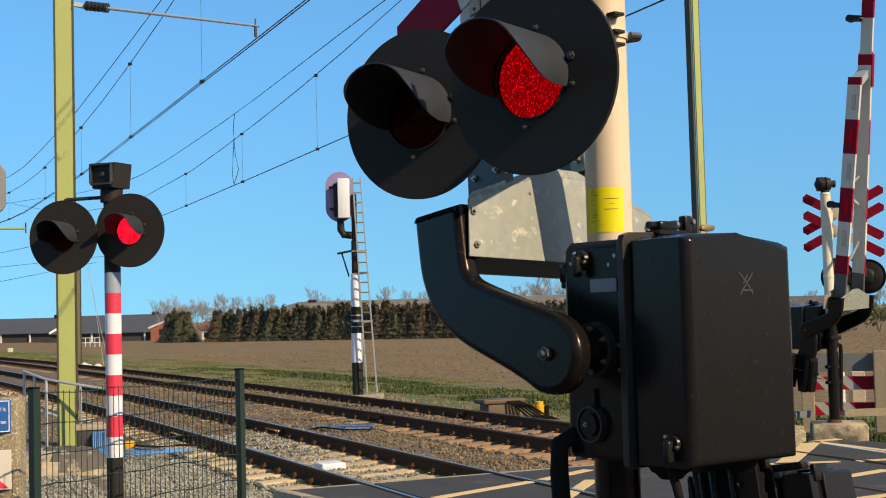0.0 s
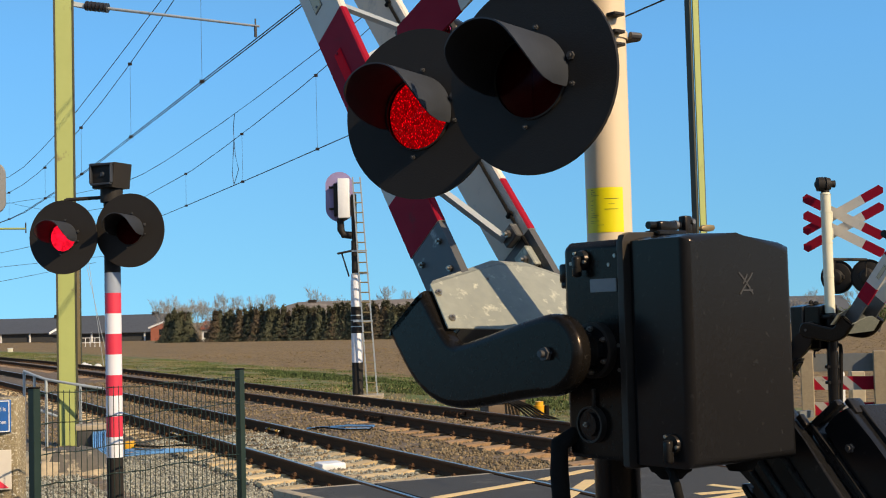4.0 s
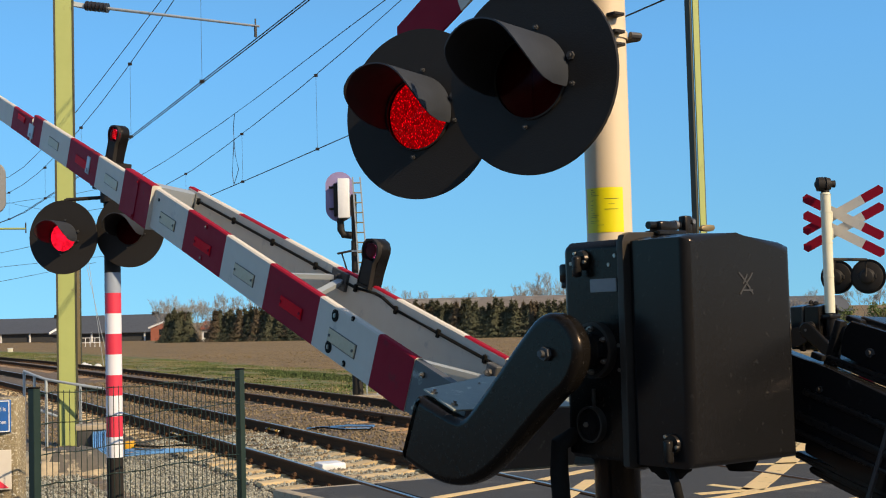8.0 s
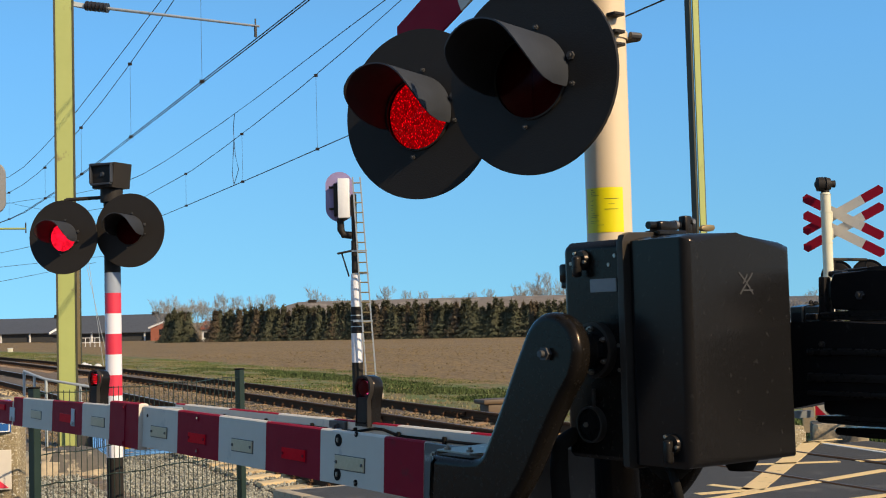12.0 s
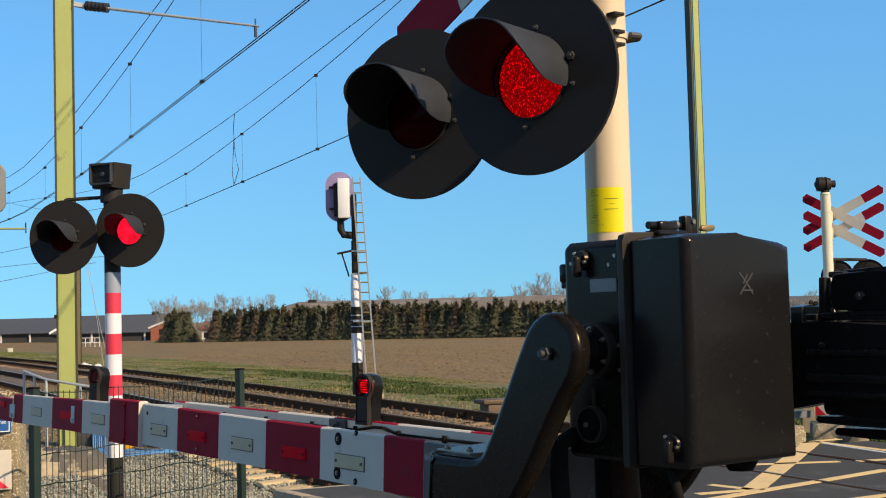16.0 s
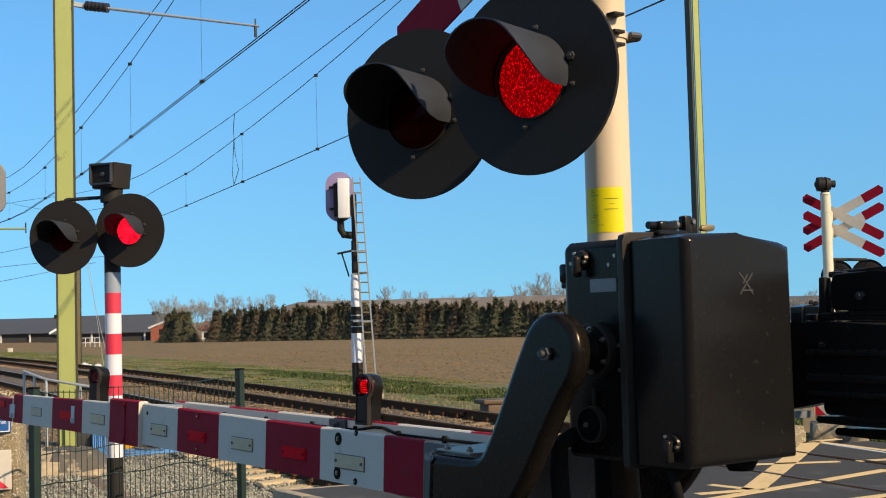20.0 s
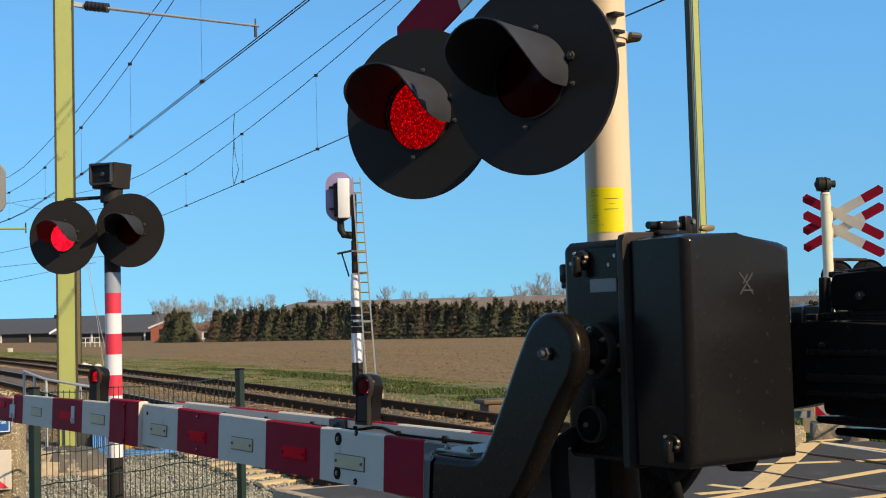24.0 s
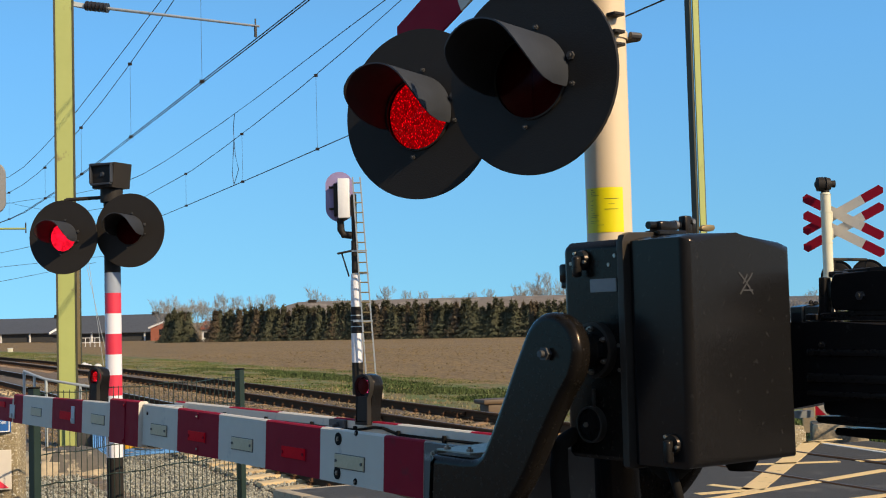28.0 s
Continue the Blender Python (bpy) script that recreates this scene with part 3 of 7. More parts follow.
def build_track(name, ua, ub, s_end, phase, label, head_mat):
    track = thing(name, label, "railway track", kind="structure")
    prof = rail_profile()
    for u in (ua, ub):
        bm = bmesh.new()
        prev = None
        ss = [-12 + i * 2.0 for i in range(36)] + [62, 66, 72, 80, 90, 100, 115, 130, 150, 180]
        for s in ss:
            ring = [bm.verts.new(at(u + a, s, b)) for a, b in prof]
            if prev:
                for i in range(len(prof)):
                    f = bm.faces.new((prev[i], prev[(i + 1) % len(prof)], ring[(i + 1) % len(prof)], ring[i]))
                    f.material_index = 1 if i == 6 else 0
            prev = ring
        part("rail", bm, [RAIL_SIDE, head_mat], track, "rusted steel rail" + (" with polished head" if head_mat is RAIL_TOP else " with dull head"))
    mid = (ua + ub) / 2
    bm = bmesh.new()
    poly = [(-1.3, -0.36), (1.3, -0.36), (1.3, -0.175), (0.95, -0.160), (0.55, -0.160), (0.35, -0.19), (-0.35, -0.19), (-0.55, -0.160), (-0.95, -0.160), (-1.3, -0.175)]
    prism(bm, poly, lambda a, b, c: Vector((a, c, b)), (-0.13, 0.13), 0.015, 1)
    first = part("sleeper", bm, SLEEPER if head_mat is RAIL_TOP else RUST_SLEEPER, track, "tan weathered concrete sleeper" if head_mat is RAIL_TOP else "rust stained concrete sleeper")
    bm = bmesh.new()
    box(bm, -0.045, 0.045, -0.05, 0.05, -0.16, -0.142, 0.004, 1)
    tube(bm, (0, 0, -0.142), (0, 0, -0.085), 0.014, seg=8)
    tube(bm, (0, 0, -0.115), (0, 0, -0.095), 0.026, seg=6)
    pipe(bm, [(-0.03, -0.05, -0.125), (0.03, -0.045, -0.12), (0.035, -0.01, -0.11), (0.035, 0.01, -0.11), (0.03, 0.045, -0.12), (-0.03, 0.05, -0.125)], 0.009, 6)
    clip0 = part("rail_clip", bm, RAIL_SIDE, first, "rusty rail clip")
    n = int((s_end - CROSSING_S) / 0.6)
    far_clips = bmesh.new()
    for i in range(n):
        s = CROSSING_S + 0.25 + phase + i * 0.6
        p, d = at(mid, s), (at(mid, s + 0.5) - at(mid, s - 0.5)).normalized()
        m = Matrix.Translation(p) @ d.to_track_quat("Y", "Z").to_matrix().to_4x4() @ pose(random.uniform(-.01, .01), 0, random.uniform(-0.008, 0.004), 0, 0, random.uniform(-0.6, 0.6))
        ob = first if i == 0 else first.copy()
        if i:
            scene.collection.objects.link(ob)
            ob.parent = track
        ob.matrix_basis = m
        half = (ub - ua) / 2
        for side, off, turn in ((-1, -0.115, 180), (-1, 0.115, 0), (1, -0.115, 180), (1, 0.115, 0)):
            cm = pose(side * half + off, 0, 0, 0, 0, turn)
            if i < 34:
                c = clip0 if (i == 0 and side == -1 and off < 0) else clip0.copy()
                if c is not clip0:
                    scene.collection.objects.link(c)
                    c.parent = ob
                c.matrix_basis = cm
            else:
                mm = m @ cm
                box(far_clips, -0.05, 0.05, -0.05, 0.05, -0.16, -0.10, m=mm)
    if n > 34:
        tagged(part("far_rail_clip", far_clips, RAIL_SIDE, track, smooth=0), kind="stuff")
    else:
        far_clips.free()


def scatter_stones(name, material, count, place, r0, r1, label):
    """Many small broken stones in one mesh."""
    rng = np.random.default_rng(7)
    b2 = bmesh.new()
    bmesh.ops.create_icosphere(b2, subdivisions=1, radius=1)
    b2.verts.ensure_lookup_table()
    base = np.array([v.co for v in b2.verts])
    tri = np.array([[v.index for v in f.verts] for f in b2.faces])
    b2.free()
    allv, allf = [], []
    for i in range(count):
        p = place(rng)
        v = base * (1 + rng.uniform(-0.35, 0.35, (len(base), 1))) * rng.uniform(r0, r1) * rng.uniform(0.6, 1.2, 3)
        a = rng.uniform(0, 6.28)
        c, s = math.cos(a), math.sin(a)
        v = v @ np.array([[c, s, 0], [-s, c, 0], [0, 0, 1]])
        allv.append(v + np.array(p))
        allf.append(tri + i * len(base))
    me = bpy.data.meshes.new(name)
    me.from_pydata(np.concatenate(allv).tolist(), [], np.concatenate(allf).tolist())
    ob = finish(name, me, material, smooth=0)
    tagged(ob, label, "stones", kind="stuff")


def build_ballast():
    bm = bmesh.new()
    us = [4.05, 4.15, 4.3, 4.774, 5.5, 6.281, 6.9, 7.4, 7.9, 8.569, 9.3, 10.076, 10.7, 11.1, 11.7]
    zs = [-0.30, -0.235, -0.212, -0.208, -0.212, -0.208, -0.205, -0.19, -0.22, -0.235, -0.25, -0.235, -0.25, -0.27, -0.42]
    zfull = [-0.30, -0.23, -0.185, -0.160, -0.155, -0.160, -0.185, -0.175, -0.185, -0.160, -0.155, -0.160, -0.19, -0.25, -0.42]

    def bed_z(u, s):
        """The stones cover the sleepers of the far track and, away from the crossing, of the near one."""
        k = max(0.2, min(1.0, (s - 15) / 9)) if u > 7.5 else max(0.0, min(1.0, (s - 16.5) / 3.5))
        return float(np.interp(u, us, zs)) * (1 - k) + float(np.interp(u, us, zfull)) * k
    ss = [CROSSING_S + 0.15 + 0.5 * i for i in range(90)] + [60, 64, 70, 78, 90, 110, 140, 180]
    rows = [[bm.verts.new(at(u, s, bed_z(u, s) + 0.03 * noise.noise(Vector((u * 2, s * 2, 3))))) for u in us] for s in ss]
    for i in range(len(ss) - 1):
        for j in range(len(us) - 1):
            bm.faces.new((rows[i][j], rows[i][j + 1], rows[i + 1][j + 1], rows[i + 1][j]))
    tagged(part("ballast_bed", bm, BALLAST, smooth=60), "brown broken stone ballast under both tracks", "ballast", kind="structure")

    bm = bmesh.new()
    gu, gz = [2.2, 2.7, 3.2, 3.7, 4.0, 4.2, 4.3], [-0.16, -0.12, -0.15, -0.20, -0.235, -0.245, -0.30]
    gs = [6 + 0.6 * i for i in range(23)]
    rows = [[bm.verts.new(at(u, s, z + 0.02 * noise.noise(Vector((u * 2, s * 2, 9))) - (0.2 if s < CROSSING_S + 0.1 and u > 3.6 else 0))) for u, z in zip(gu, gz)] for s in gs]
    for i in range(len(gs) - 1):
        for j in range(len(gu) - 1):
            bm.faces.new((rows[i][j], rows[i][j + 1], rows[i + 1][j + 1], rows[i + 1][j]))
    tagged(part("gravel_shoulder", bm, GRAVEL, smooth=60), "grey gravel shoulder beside the near track", "gravel", kind="structure")
    bm = bmesh.new()
    gs = [19.2 + 0.6 * i for i in range(60)]
    rows = [[bm.verts.new(at(u, s, z + 0.02 * noise.noise(Vector((u * 2, s * 2, 9))))) for u, z in zip(gu, gz)] for s in gs]
    for i in range(len(gs) - 1):
        for j in range(len(gu) - 1):
            bm.faces.new((rows[i][j], rows[i][j + 1], rows[i + 1][j + 1], rows[i + 1][j]))
    tagged(part("ballast_shoulder", bm, BALLAST, smooth=60), "brown ballast shoulder beside the near track", "ballast", kind="structure")

    def on_bed(rng):
        while True:
            u, s = rng.uniform(2.4 if rng.random() < 0.3 else 4.3, 11.4), CROSSING_S + 0.2 + 30 * rng.random() ** 1.7
            if min(abs(u - r) for r in RAILS) > 0.16:
                break
        if u < 4.3:
            s = 19.4 + 14 * rng.random() ** 1.5
            return at(u, s, float(np.interp(u, gu, gz)) + rng.uniform(-0.01, 0.015))
        on_sleeper = False
        for mid in (5.5275, 9.3225):
            if abs(u - mid) < 1.3 and abs(((s - CROSSING_S - 0.25 + 0.3) % 0.6) - 0.3) < 0.15:
                on_sleeper = True
        if on_sleeper and u < 7.5 and rng.random() < 0.9 * max(0.0, min(1.0, (20 - s) / 3.5)):
            return on_bed(rng)
        return at(u, s, bed_z(u, s) + rng.uniform(-0.01, 0.018))
    scatter_stones("ballast_stone", STONE, 28000, on_bed, 0.013, 0.028, "loose brown ballast stones between the sleepers")

    def beside(rng):
        u, s = rng.uniform(1.0, 4.35), 8.8 + 10.8 * rng.random() ** 1.3
        if u > 3.7 and s < CROSSING_S + 0.2:
            u -= 0.9
        return at(u, s, (float(np.interp(u, gu, gz)) if u > 2.4 else ground_z(u, s)) + rng.uniform(0.0, 0.025))
    def clod(rng):
        u, s = rng.uniform(21, 95), -5 + 95 * rng.random()
        return at(u, s, ground_z(u, s) + 0.01)
    scatter_stones("soil_clod", CLOD, 16000, clod, 0.015, 0.045, "brown clods of ploughed soil across the field")
    scatter_stones("gravel_stone", PEBBLE, 32000, beside, 0.008, 0.019, "loose grey gravel beside the fence")

    def between(rng):
        """Clean grey gravel swept between the near sleepers."""
        while True:
            u, s = rng.uniform(4.2, 6.9), CROSSING_S + 0.2 + 8 * rng.random() ** 1.3
            if min(abs(u - r) for r in RAILS) > 0.16 and abs(((s - CROSSING_S - 0.25 + 0.3) % 0.6) - 0.3) > 0.12:
                return at(u, s, bed_z(u, s) + rng.uniform(-0.005, 0.025))
    scatter_stones("sleeper_gravel", PEBBLE, 8000, between, 0.012, 0.025, "grey gravel filling the bays between the sleepers")


# ================= overhead line =================
def mast(u, s, h, label, turn=0.0, w=0.275, fl=0.016, web=None):
    base = at(u, s, ground_z(u, s))
    rz = math.degrees(math.atan2(ALONG.y, ALONG.x)) - 90 + turn
    t = thing("overhead_line_mast", label, "mast", pose(*base, 0, 0, rz), group="overhead line masts")
    hw = w / 2
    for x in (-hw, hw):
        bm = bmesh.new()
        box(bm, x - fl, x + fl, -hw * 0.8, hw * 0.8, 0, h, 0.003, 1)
        part("flange", bm, MAST_DARK, t, "dark olive flange")
    bm = bmesh.new()
    box(bm, -hw + fl, hw - fl, -0.1, -0.08, 0, h)
    part("web", bm, web or MAST_GREEN, t, smooth=0)
    bm = bmesh.new()
    box(bm, -hw - 0.04, hw + 0.04, -hw - 0.04, hw + 0.04, 0, 0.03)
    part("base_plate", bm, MAST_GREEN, t, smooth=0)
    return t


def catenary():
    def line(name, pts, r, label):
        bm = bmesh.new()
        pipe(bm, pts, r, 6)
        tagged(part(name, bm, WIRE), label, "wire", group="overhead wires")

    ss = [-10, 0, 8, 14, 20, 26, 34, 44, 56, 70, 90, 120, 160]
    def sagged(u, table):
        """Heights along one span, mirrored at its middle."""
        xs, zs = [a for a, b in table], [b for a, b in table]
        return [at(u, s, float(np.interp(s if s < 44 else 88 - s, xs, zs))) for s in range(4, 132, 3)]

    near_c, near_m, near_f = ((4, 6.3), (16.4, 6.0), (22, 5.86), (28, 5.68), (32, 5.54), (44, 5.3)), ((10, 9.3), (18, 8.5), (24, 7.72), (27, 7.34), (32.4, 6.77), (39, 6.3), (44, 6.2)), ((10, 9.6), (20, 8.4), (24.9, 7.97), (34.3, 7.18), (42.2, 6.77), (44, 6.75))
    far_c, far_m, far_f = ((4, 5.8), (25.4, 5.42), (29.7, 5.31), (41.4, 5.02), (44, 5.0)), ((10, 9.0), (18, 8.1), (22, 7.58), (26.4, 7.03), (32.1, 6.48), (36.7, 6.09), (44, 5.8)), ((10, 8.5), (22.3, 7.78), (25.3, 7.60), (32.7, 7.08), (41.5, 6.63), (44, 6.6))
    line("contact_wire", sagged(5.515, near_c), 0.009, "taut dark copper contact wire over the track")
    line("contact_wire", sagged(5.565, near_c), 0.009, "taut dark copper contact wire over the track")
    line("messenger_wire", sagged(5.53, near_m), 0.009, "dark carrying wire above the contact wire")
    line("messenger_wire", sagged(5.53, near_f), 0.009, "dark feeder wire above the track")
    line("contact_wire", sagged(9.3, far_c), 0.011, "taut dark copper contact wire over the track")
    line("messenger_wire", sagged(9.3, far_m), 0.009, "dark carrying wire above the contact wire")
    line("messenger_wire", sagged(9.3, far_f), 0.009, "dark feeder wire above the track")
    # registration arm from the mast
    reg = thing("registration_arm", "grey steel registration arm holding the contact wire", "support arm")
    bm = bmesh.new()
    tube(bm, at(3.25, 20.4, 6.66), at(5.55, 18.7, 6.12), 0.026, 0.018, seg=10)
    part("arm_tube", bm, GALV_DULL, reg)
    bm = bmesh.new()
    for i in range(6):
        k = i / 5
        tube(bm, at(3.30 + 0.26 * k, 20.36 - 0.2 * k, 6.65 - 0.06 * k), at(3.33 + 0.26 * k, 20.34 - 0.2 * k, 6.643 - 0.06 * k), 0.075, seg=14)
    part("insulator", bm, INSULATOR, reg, "ribbed dark insulator")
    bm = bmesh.new()
    tube(bm, at(5.50, 18.74, 6.13), at(5.50, 18.74, 5.96), 0.022, seg=8)
    tube(bm, at(5.50, 18.74, 6.13), at(5.50, 18.74, 6.24), 0.012, seg=8)
    part("wire_clamp", bm, WIRE, reg)
    bm = bmesh.new()
    bar(bm, at(3.0, 20.45, 6.70), at(3.28, 20.4, 6.65), 0.07, 0.07)
    part("mast_bracket", bm, GALV_DULL, reg, smooth=0)
    for u, low, high, places in ((5.53, near_c, near_m, (22.0, 27.8, 33.5, 39, 46)), (9.3, far_c, far_m, (21, 26.7, 32.2, 37.7, 46))):
        for s in places:
            bm = bmesh.new()
            z0, zz = (float(np.interp(s if s < 44 else 88 - s, [a for a, b in tb], [b for a, b in tb])) for tb in (low, high))
            tube(bm, at(u, s, z0), at(u, s, zz), 0.0035, seg=5)
            box(bm, -0.04, 0.04, -0.02, 0.02, -0.03, 0.03, m=Matrix.Translation(at(u, s, z0)))
            box(bm, -0.04, 0.04, -0.02, 0.02, -0.03, 0.03, m=Matrix.Translation(at(u, s, zz)))
            tagged(part("dropper_wire", bm, WIRE), "thin dropper wire between carrying and contact wire", "wire", group="dropper wires")
    # stay wires of the distant mast and a cantilever further along the line
    for a, b in (((-17.3, 62, 5.4), (-16.1, 62, -0.3)), ((-17.1, 62, 5.4), (-16.35, 62, -0.3))):
        bm = bmesh.new()
        tube(bm, a, b, 0.012, seg=5)
        tagged(part("stay_wire", bm, GALV_DULL), "thin pale stay wire beside the distant mast", "wire", group="stay wires")
    arm2 = thing("cantilever", "distant pale cantilever tube over the line", "support arm")
    bm = bmesh.new()
    tube(bm, (-20.5, 55, 5.9), (-17.75, 55, 5.84), 0.045, seg=8)
    part("arm_tube", bm, MAST_GREEN, arm2)
    bm = bmesh.new()
    tube(bm, (-17.75, 55, 5.65), (-17.75, 55, 6.1), 0.03, seg=8)
    part("wire_clamp", bm, WIRE, arm2)
    for a, b in (((-19.2, 55, 3.55), (-16.4, 61, 4.6)), ((-19.2, 55, 4.2), (-16.4, 63, 5.0))):
        bm = bmesh.new()
        tube(bm, a, b, 0.010, seg=5)
        part("low_wire", bm, WIRE, arm2, "thin dark wire low along the line")
    # looped jumper cable on the far line
    bm = bmesh.new()
    s = 32.8
    pipe(bm, [at(9.3, s, 7.08), at(9.3, s + 0.12, 6.8), at(9.3, s + 0.1, 6.42), at(9.3, s + 0.2, 6.0), at(9.3, s + 0.3, 5.55), at(9.3, s + 0.15, 5.235)], 0.009, 6)
    pipe(bm, [at(9.3, s + 0.1, 6.42), at(9.3, s + 0.0, 6.0), at(9.3, s - 0.25, 5.6), at(9.3, s - 0.1, 5.45), at(9.3, s + 0.2, 5.235)], 0.009, 6)
    tagged(part("jumper_cable", bm, WIRE), "looped dark jumper cable between overhead wires", "cable")


# ================= helpers of placing =================
def facing(p, normal):
    n = Vector(normal).normalized()
    x = Vector((0, 0, 1)).cross(n).normalized()
    y = n.cross(x)
    m = Matrix((x, y, n)).transposed().to_4x4()
    m.translation = Vector(p)
    return m


PERIOD, LIT = 0.645, 0.265
RIGHT_ON = [(0.51 + PERIOD * i, 0.51 + PERIOD * i + LIT) for i in range(-1, 44)]
BLINKS = []
ARMS = []


def lamp_head(thing_, m, group, led, dia=0.50, shades=True):
    """A round warning light: black backboard, visor, red glass over a diode plate, and two added leaves that blank it.
    """
    R, r = dia / 2, 0.1055
    bm = bmesh.new()
    disc_ring(bm, r, R, -0.004, 0.0, 64)
    disc_ring(bm, R - 0.006, R, -0.012, -0.004, 64)
    head = part("backboard", bm, BLACK_MATT, thing_, "round matt black backboard")
    head.matrix_basis = m
    bm = bmesh.new()
    n, k = 44, 10
    grid = {}
    for layer, rad in ((0, 0.1125), (1, 0.1085)):
        for i in range(n + 1):
            d9 = -110 + 219 * i / n
            a = radians(d9)
            ln = float(np.interp(abs(d9), (0, 45, 60, 72, 84, 96, 104, 108, 110), (.240, .240, .236, .222, .194, .156, .116, .08, .05)))
            for j in range(k + 1):
                grid[layer, i, j] = bm.verts.new(((rad + 0.002 * j / k) * math.sin(a), (rad + 0.002 * j / k) * math.cos(a), 0.001 + ln * j / k))
    for i in range(n):
        for j in range(k):
            bm.faces.new((grid[0, i, j], grid[0, i + 1, j], grid[0, i + 1, j + 1], grid[0, i, j + 1])).material_index = 0
            bm.faces.new((grid[1, i, j], grid[1, i, j + 1], grid[1, i + 1, j + 1], grid[1, i + 1, j])).material_index = 1
        bm.faces.new((grid[0, i, k], grid[0, i + 1, k], grid[1, i + 1, k], grid[1, i, k]))
    for i in (0, n):
        for j in range(k):
            bm.faces.new((grid[0, i, j], grid[0, i, j + 1], grid[1, i, j + 1], grid[1, i, j]))
    part("visor", bm, [HOOD, HOOD_IN], head, "weathered black metal visor", smooth=40)
    bm = bmesh.new()
    disc_ring(bm, 0.1035, 0.1085, 0.0, 0.008, 48)
    part("lens_rim", bm, BLACK_MATT, head)
    bm = bmesh.new()
    rings = []
    for j in range(6):
        a = radians(90 - 40 * j / 5)
        rings.append([bm.verts.new((0.104 * math.cos(a) / math.cos(radians(50)) * math.cos(2 * math.pi * i / 36), 0.104 * math.cos(a) / math.cos(radians(50)) * math.sin(2 * math.pi * i / 36),
                                    0.004 + 0.09 * (math.sin(a) - math.sin(radians(50))))) for i in range(36)] if j else [bm.verts.new((0, 0, 0.004 + 0.09 * (1 - math.sin(radians(50)))))])
    for i in range(36):
        bm.faces.new((rings[0][0], rings[1][i], rings[1][(i + 1) % 36]))
    for j in range(1, 5):
        for i in range(36):
            bm.faces.new((rings[j][i], rings[j + 1][i], rings[j + 1][(i + 1) % 36], rings[j][(i + 1) % 36]))
    lens = part("lens", bm, LENS, head, "clear red lamp glass")
    lens.visible_shadow = False
    bm = bmesh.new()
    disc(bm, 0.106, -0.018)
    part("diode_plate", bm, led, head, "glowing red diode plate", smooth=0)
    bm = bmesh.new()
    disc_ring(bm, 0.20, 0.212, -0.055, -0.012, 40)
    tube(bm, (0, 0, -0.075), (0, 0, -0.055), 0.16, 0.212, seg=40)
    part("housing", bm, BLACK_MATT, head)
    bm = bmesh.new()
    for z0, z1, r0, r1 in ((-0.075, -0.10, 0.115, 0.11), (-0.10, -0.125, 0.11, 0.085), (-0.125, -0.138, 0.085, 0.04)):
        tube(bm, (0, 0, z1), (0, 0, z0), r1, r0, seg=24)
    box(bm, -0.13, -0.09, -0.03, 0.03, -0.11, -0.07, 0.006, 2)
    box(bm, 0.09, 0.13, -0.03, 0.03, -0.11, -0.07, 0.006, 2)
    part("lamp_can", bm, BLACK_MATT, head, "domed black back of the lamp")
    if shades:
        # added leaves hide the steady diode plate to imitate the lamp going dark
        for side in (-1, 1):
            bm = bmesh.new()
            disc(bm, 0.1065, -0.007 - 0.005 * (side > 0), half=side, gap=-0.001)
            leaf = part("shutter_leaf", bm, SHUTTER, head, "added dark red leaf that blanks the lamp", smooth=0)
            BLINKS.append((leaf, side, group, 0.109))
    for a in (18, -14, 262, 80, 190):
        bm = bmesh.new()
        p = Vector((0.128 * math.cos(radians(a)), 0.128 * math.sin(radians(a)), 0))
        bolt(bm, p, (0, 0, 1), 0.0065 if a != 18 else 0.011, 0.008)
        part("bolt", bm, MARK, head)
    return head


# ================= the barrier machine =================
NEAR = pose(0.651, 3.46, 0, 0, 0, 36.5)
POLE = Vector((0.268, 0.57, 0))
ARM_AXIS = pose(0.4276, 3.7699, 1.5939, 0, 2.45, 39.41)
CRANK = [(0.508, -.320), (0.523, -.3185), (0.5235, -.326), (0.534, -.528), (0.533, -.537), (0.523, -.538), (.385, -.539), (.315, -.532), (.241, -.507), (.18, -.469), (.123, -.413), (.062, -.322), (0, -.212),
         (-.066, -.108), (-.095, -.075), (-.113, -.03), (-.118, .02), (-.098, .075), (-.05, .110), (0, .120), (.05, .108), (.088, .075), (.113, .03), (.155, -.05), (.21, -.165), (.268, -.275), (.29, -.306), (.325, -.320)]


def smooth_poly(poly, times=2):
    for _ in range(times):
        out = []
        for i, (a, b) in enumerate(poly):
            c, d = poly[(i + 1) % len(poly)]
            out += [(a * .75 + c * .25, b * .75 + d * .25), (a * .25 + c * .75, b * .25 + d * .75)]
        poly = out
    return poly


def striped_board(bm, a, b, zt, zb, thick, stops, first_red=True, plain=None):
    """A plank from a to b (x, y) with red and white fields; stops are distances from a."""
    a, b = Vector((*a, 0)), Vector((*b, 0))
    d = (b - a).normalized()
    side = Vector((d.y, -d.x, 0)) * thick / 2
    ln = (b - a).length
    rings = []
    for s in stops:
        k = s / ln
        top, bot = zt[0] + (zt[1] - zt[0]) * k, zb[0] + (zb[1] - zb[0]) * k
        c = a + d * s
        rings.append([bm.verts.new(c + side * sx + Vector((0, 0, z))) for sx, z in ((-1, bot), (1, bot), (1, top - 0.006), (0.6, top), (-0.6, top), (-1, top - 0.006))])
    red = first_red
    for r0, r1 in zip(rings, rings[1:]):
        for i in range(6):
            f = bm.faces.new((r0[i], r0[(i + 1) % 6], r1[(i + 1) % 6], r1[i]))
            f.material_index = 1 if red and i != plain else 0
        red = not red
    bm.faces.new(rings[0][::-1])
    bm.faces.new(rings[-1])


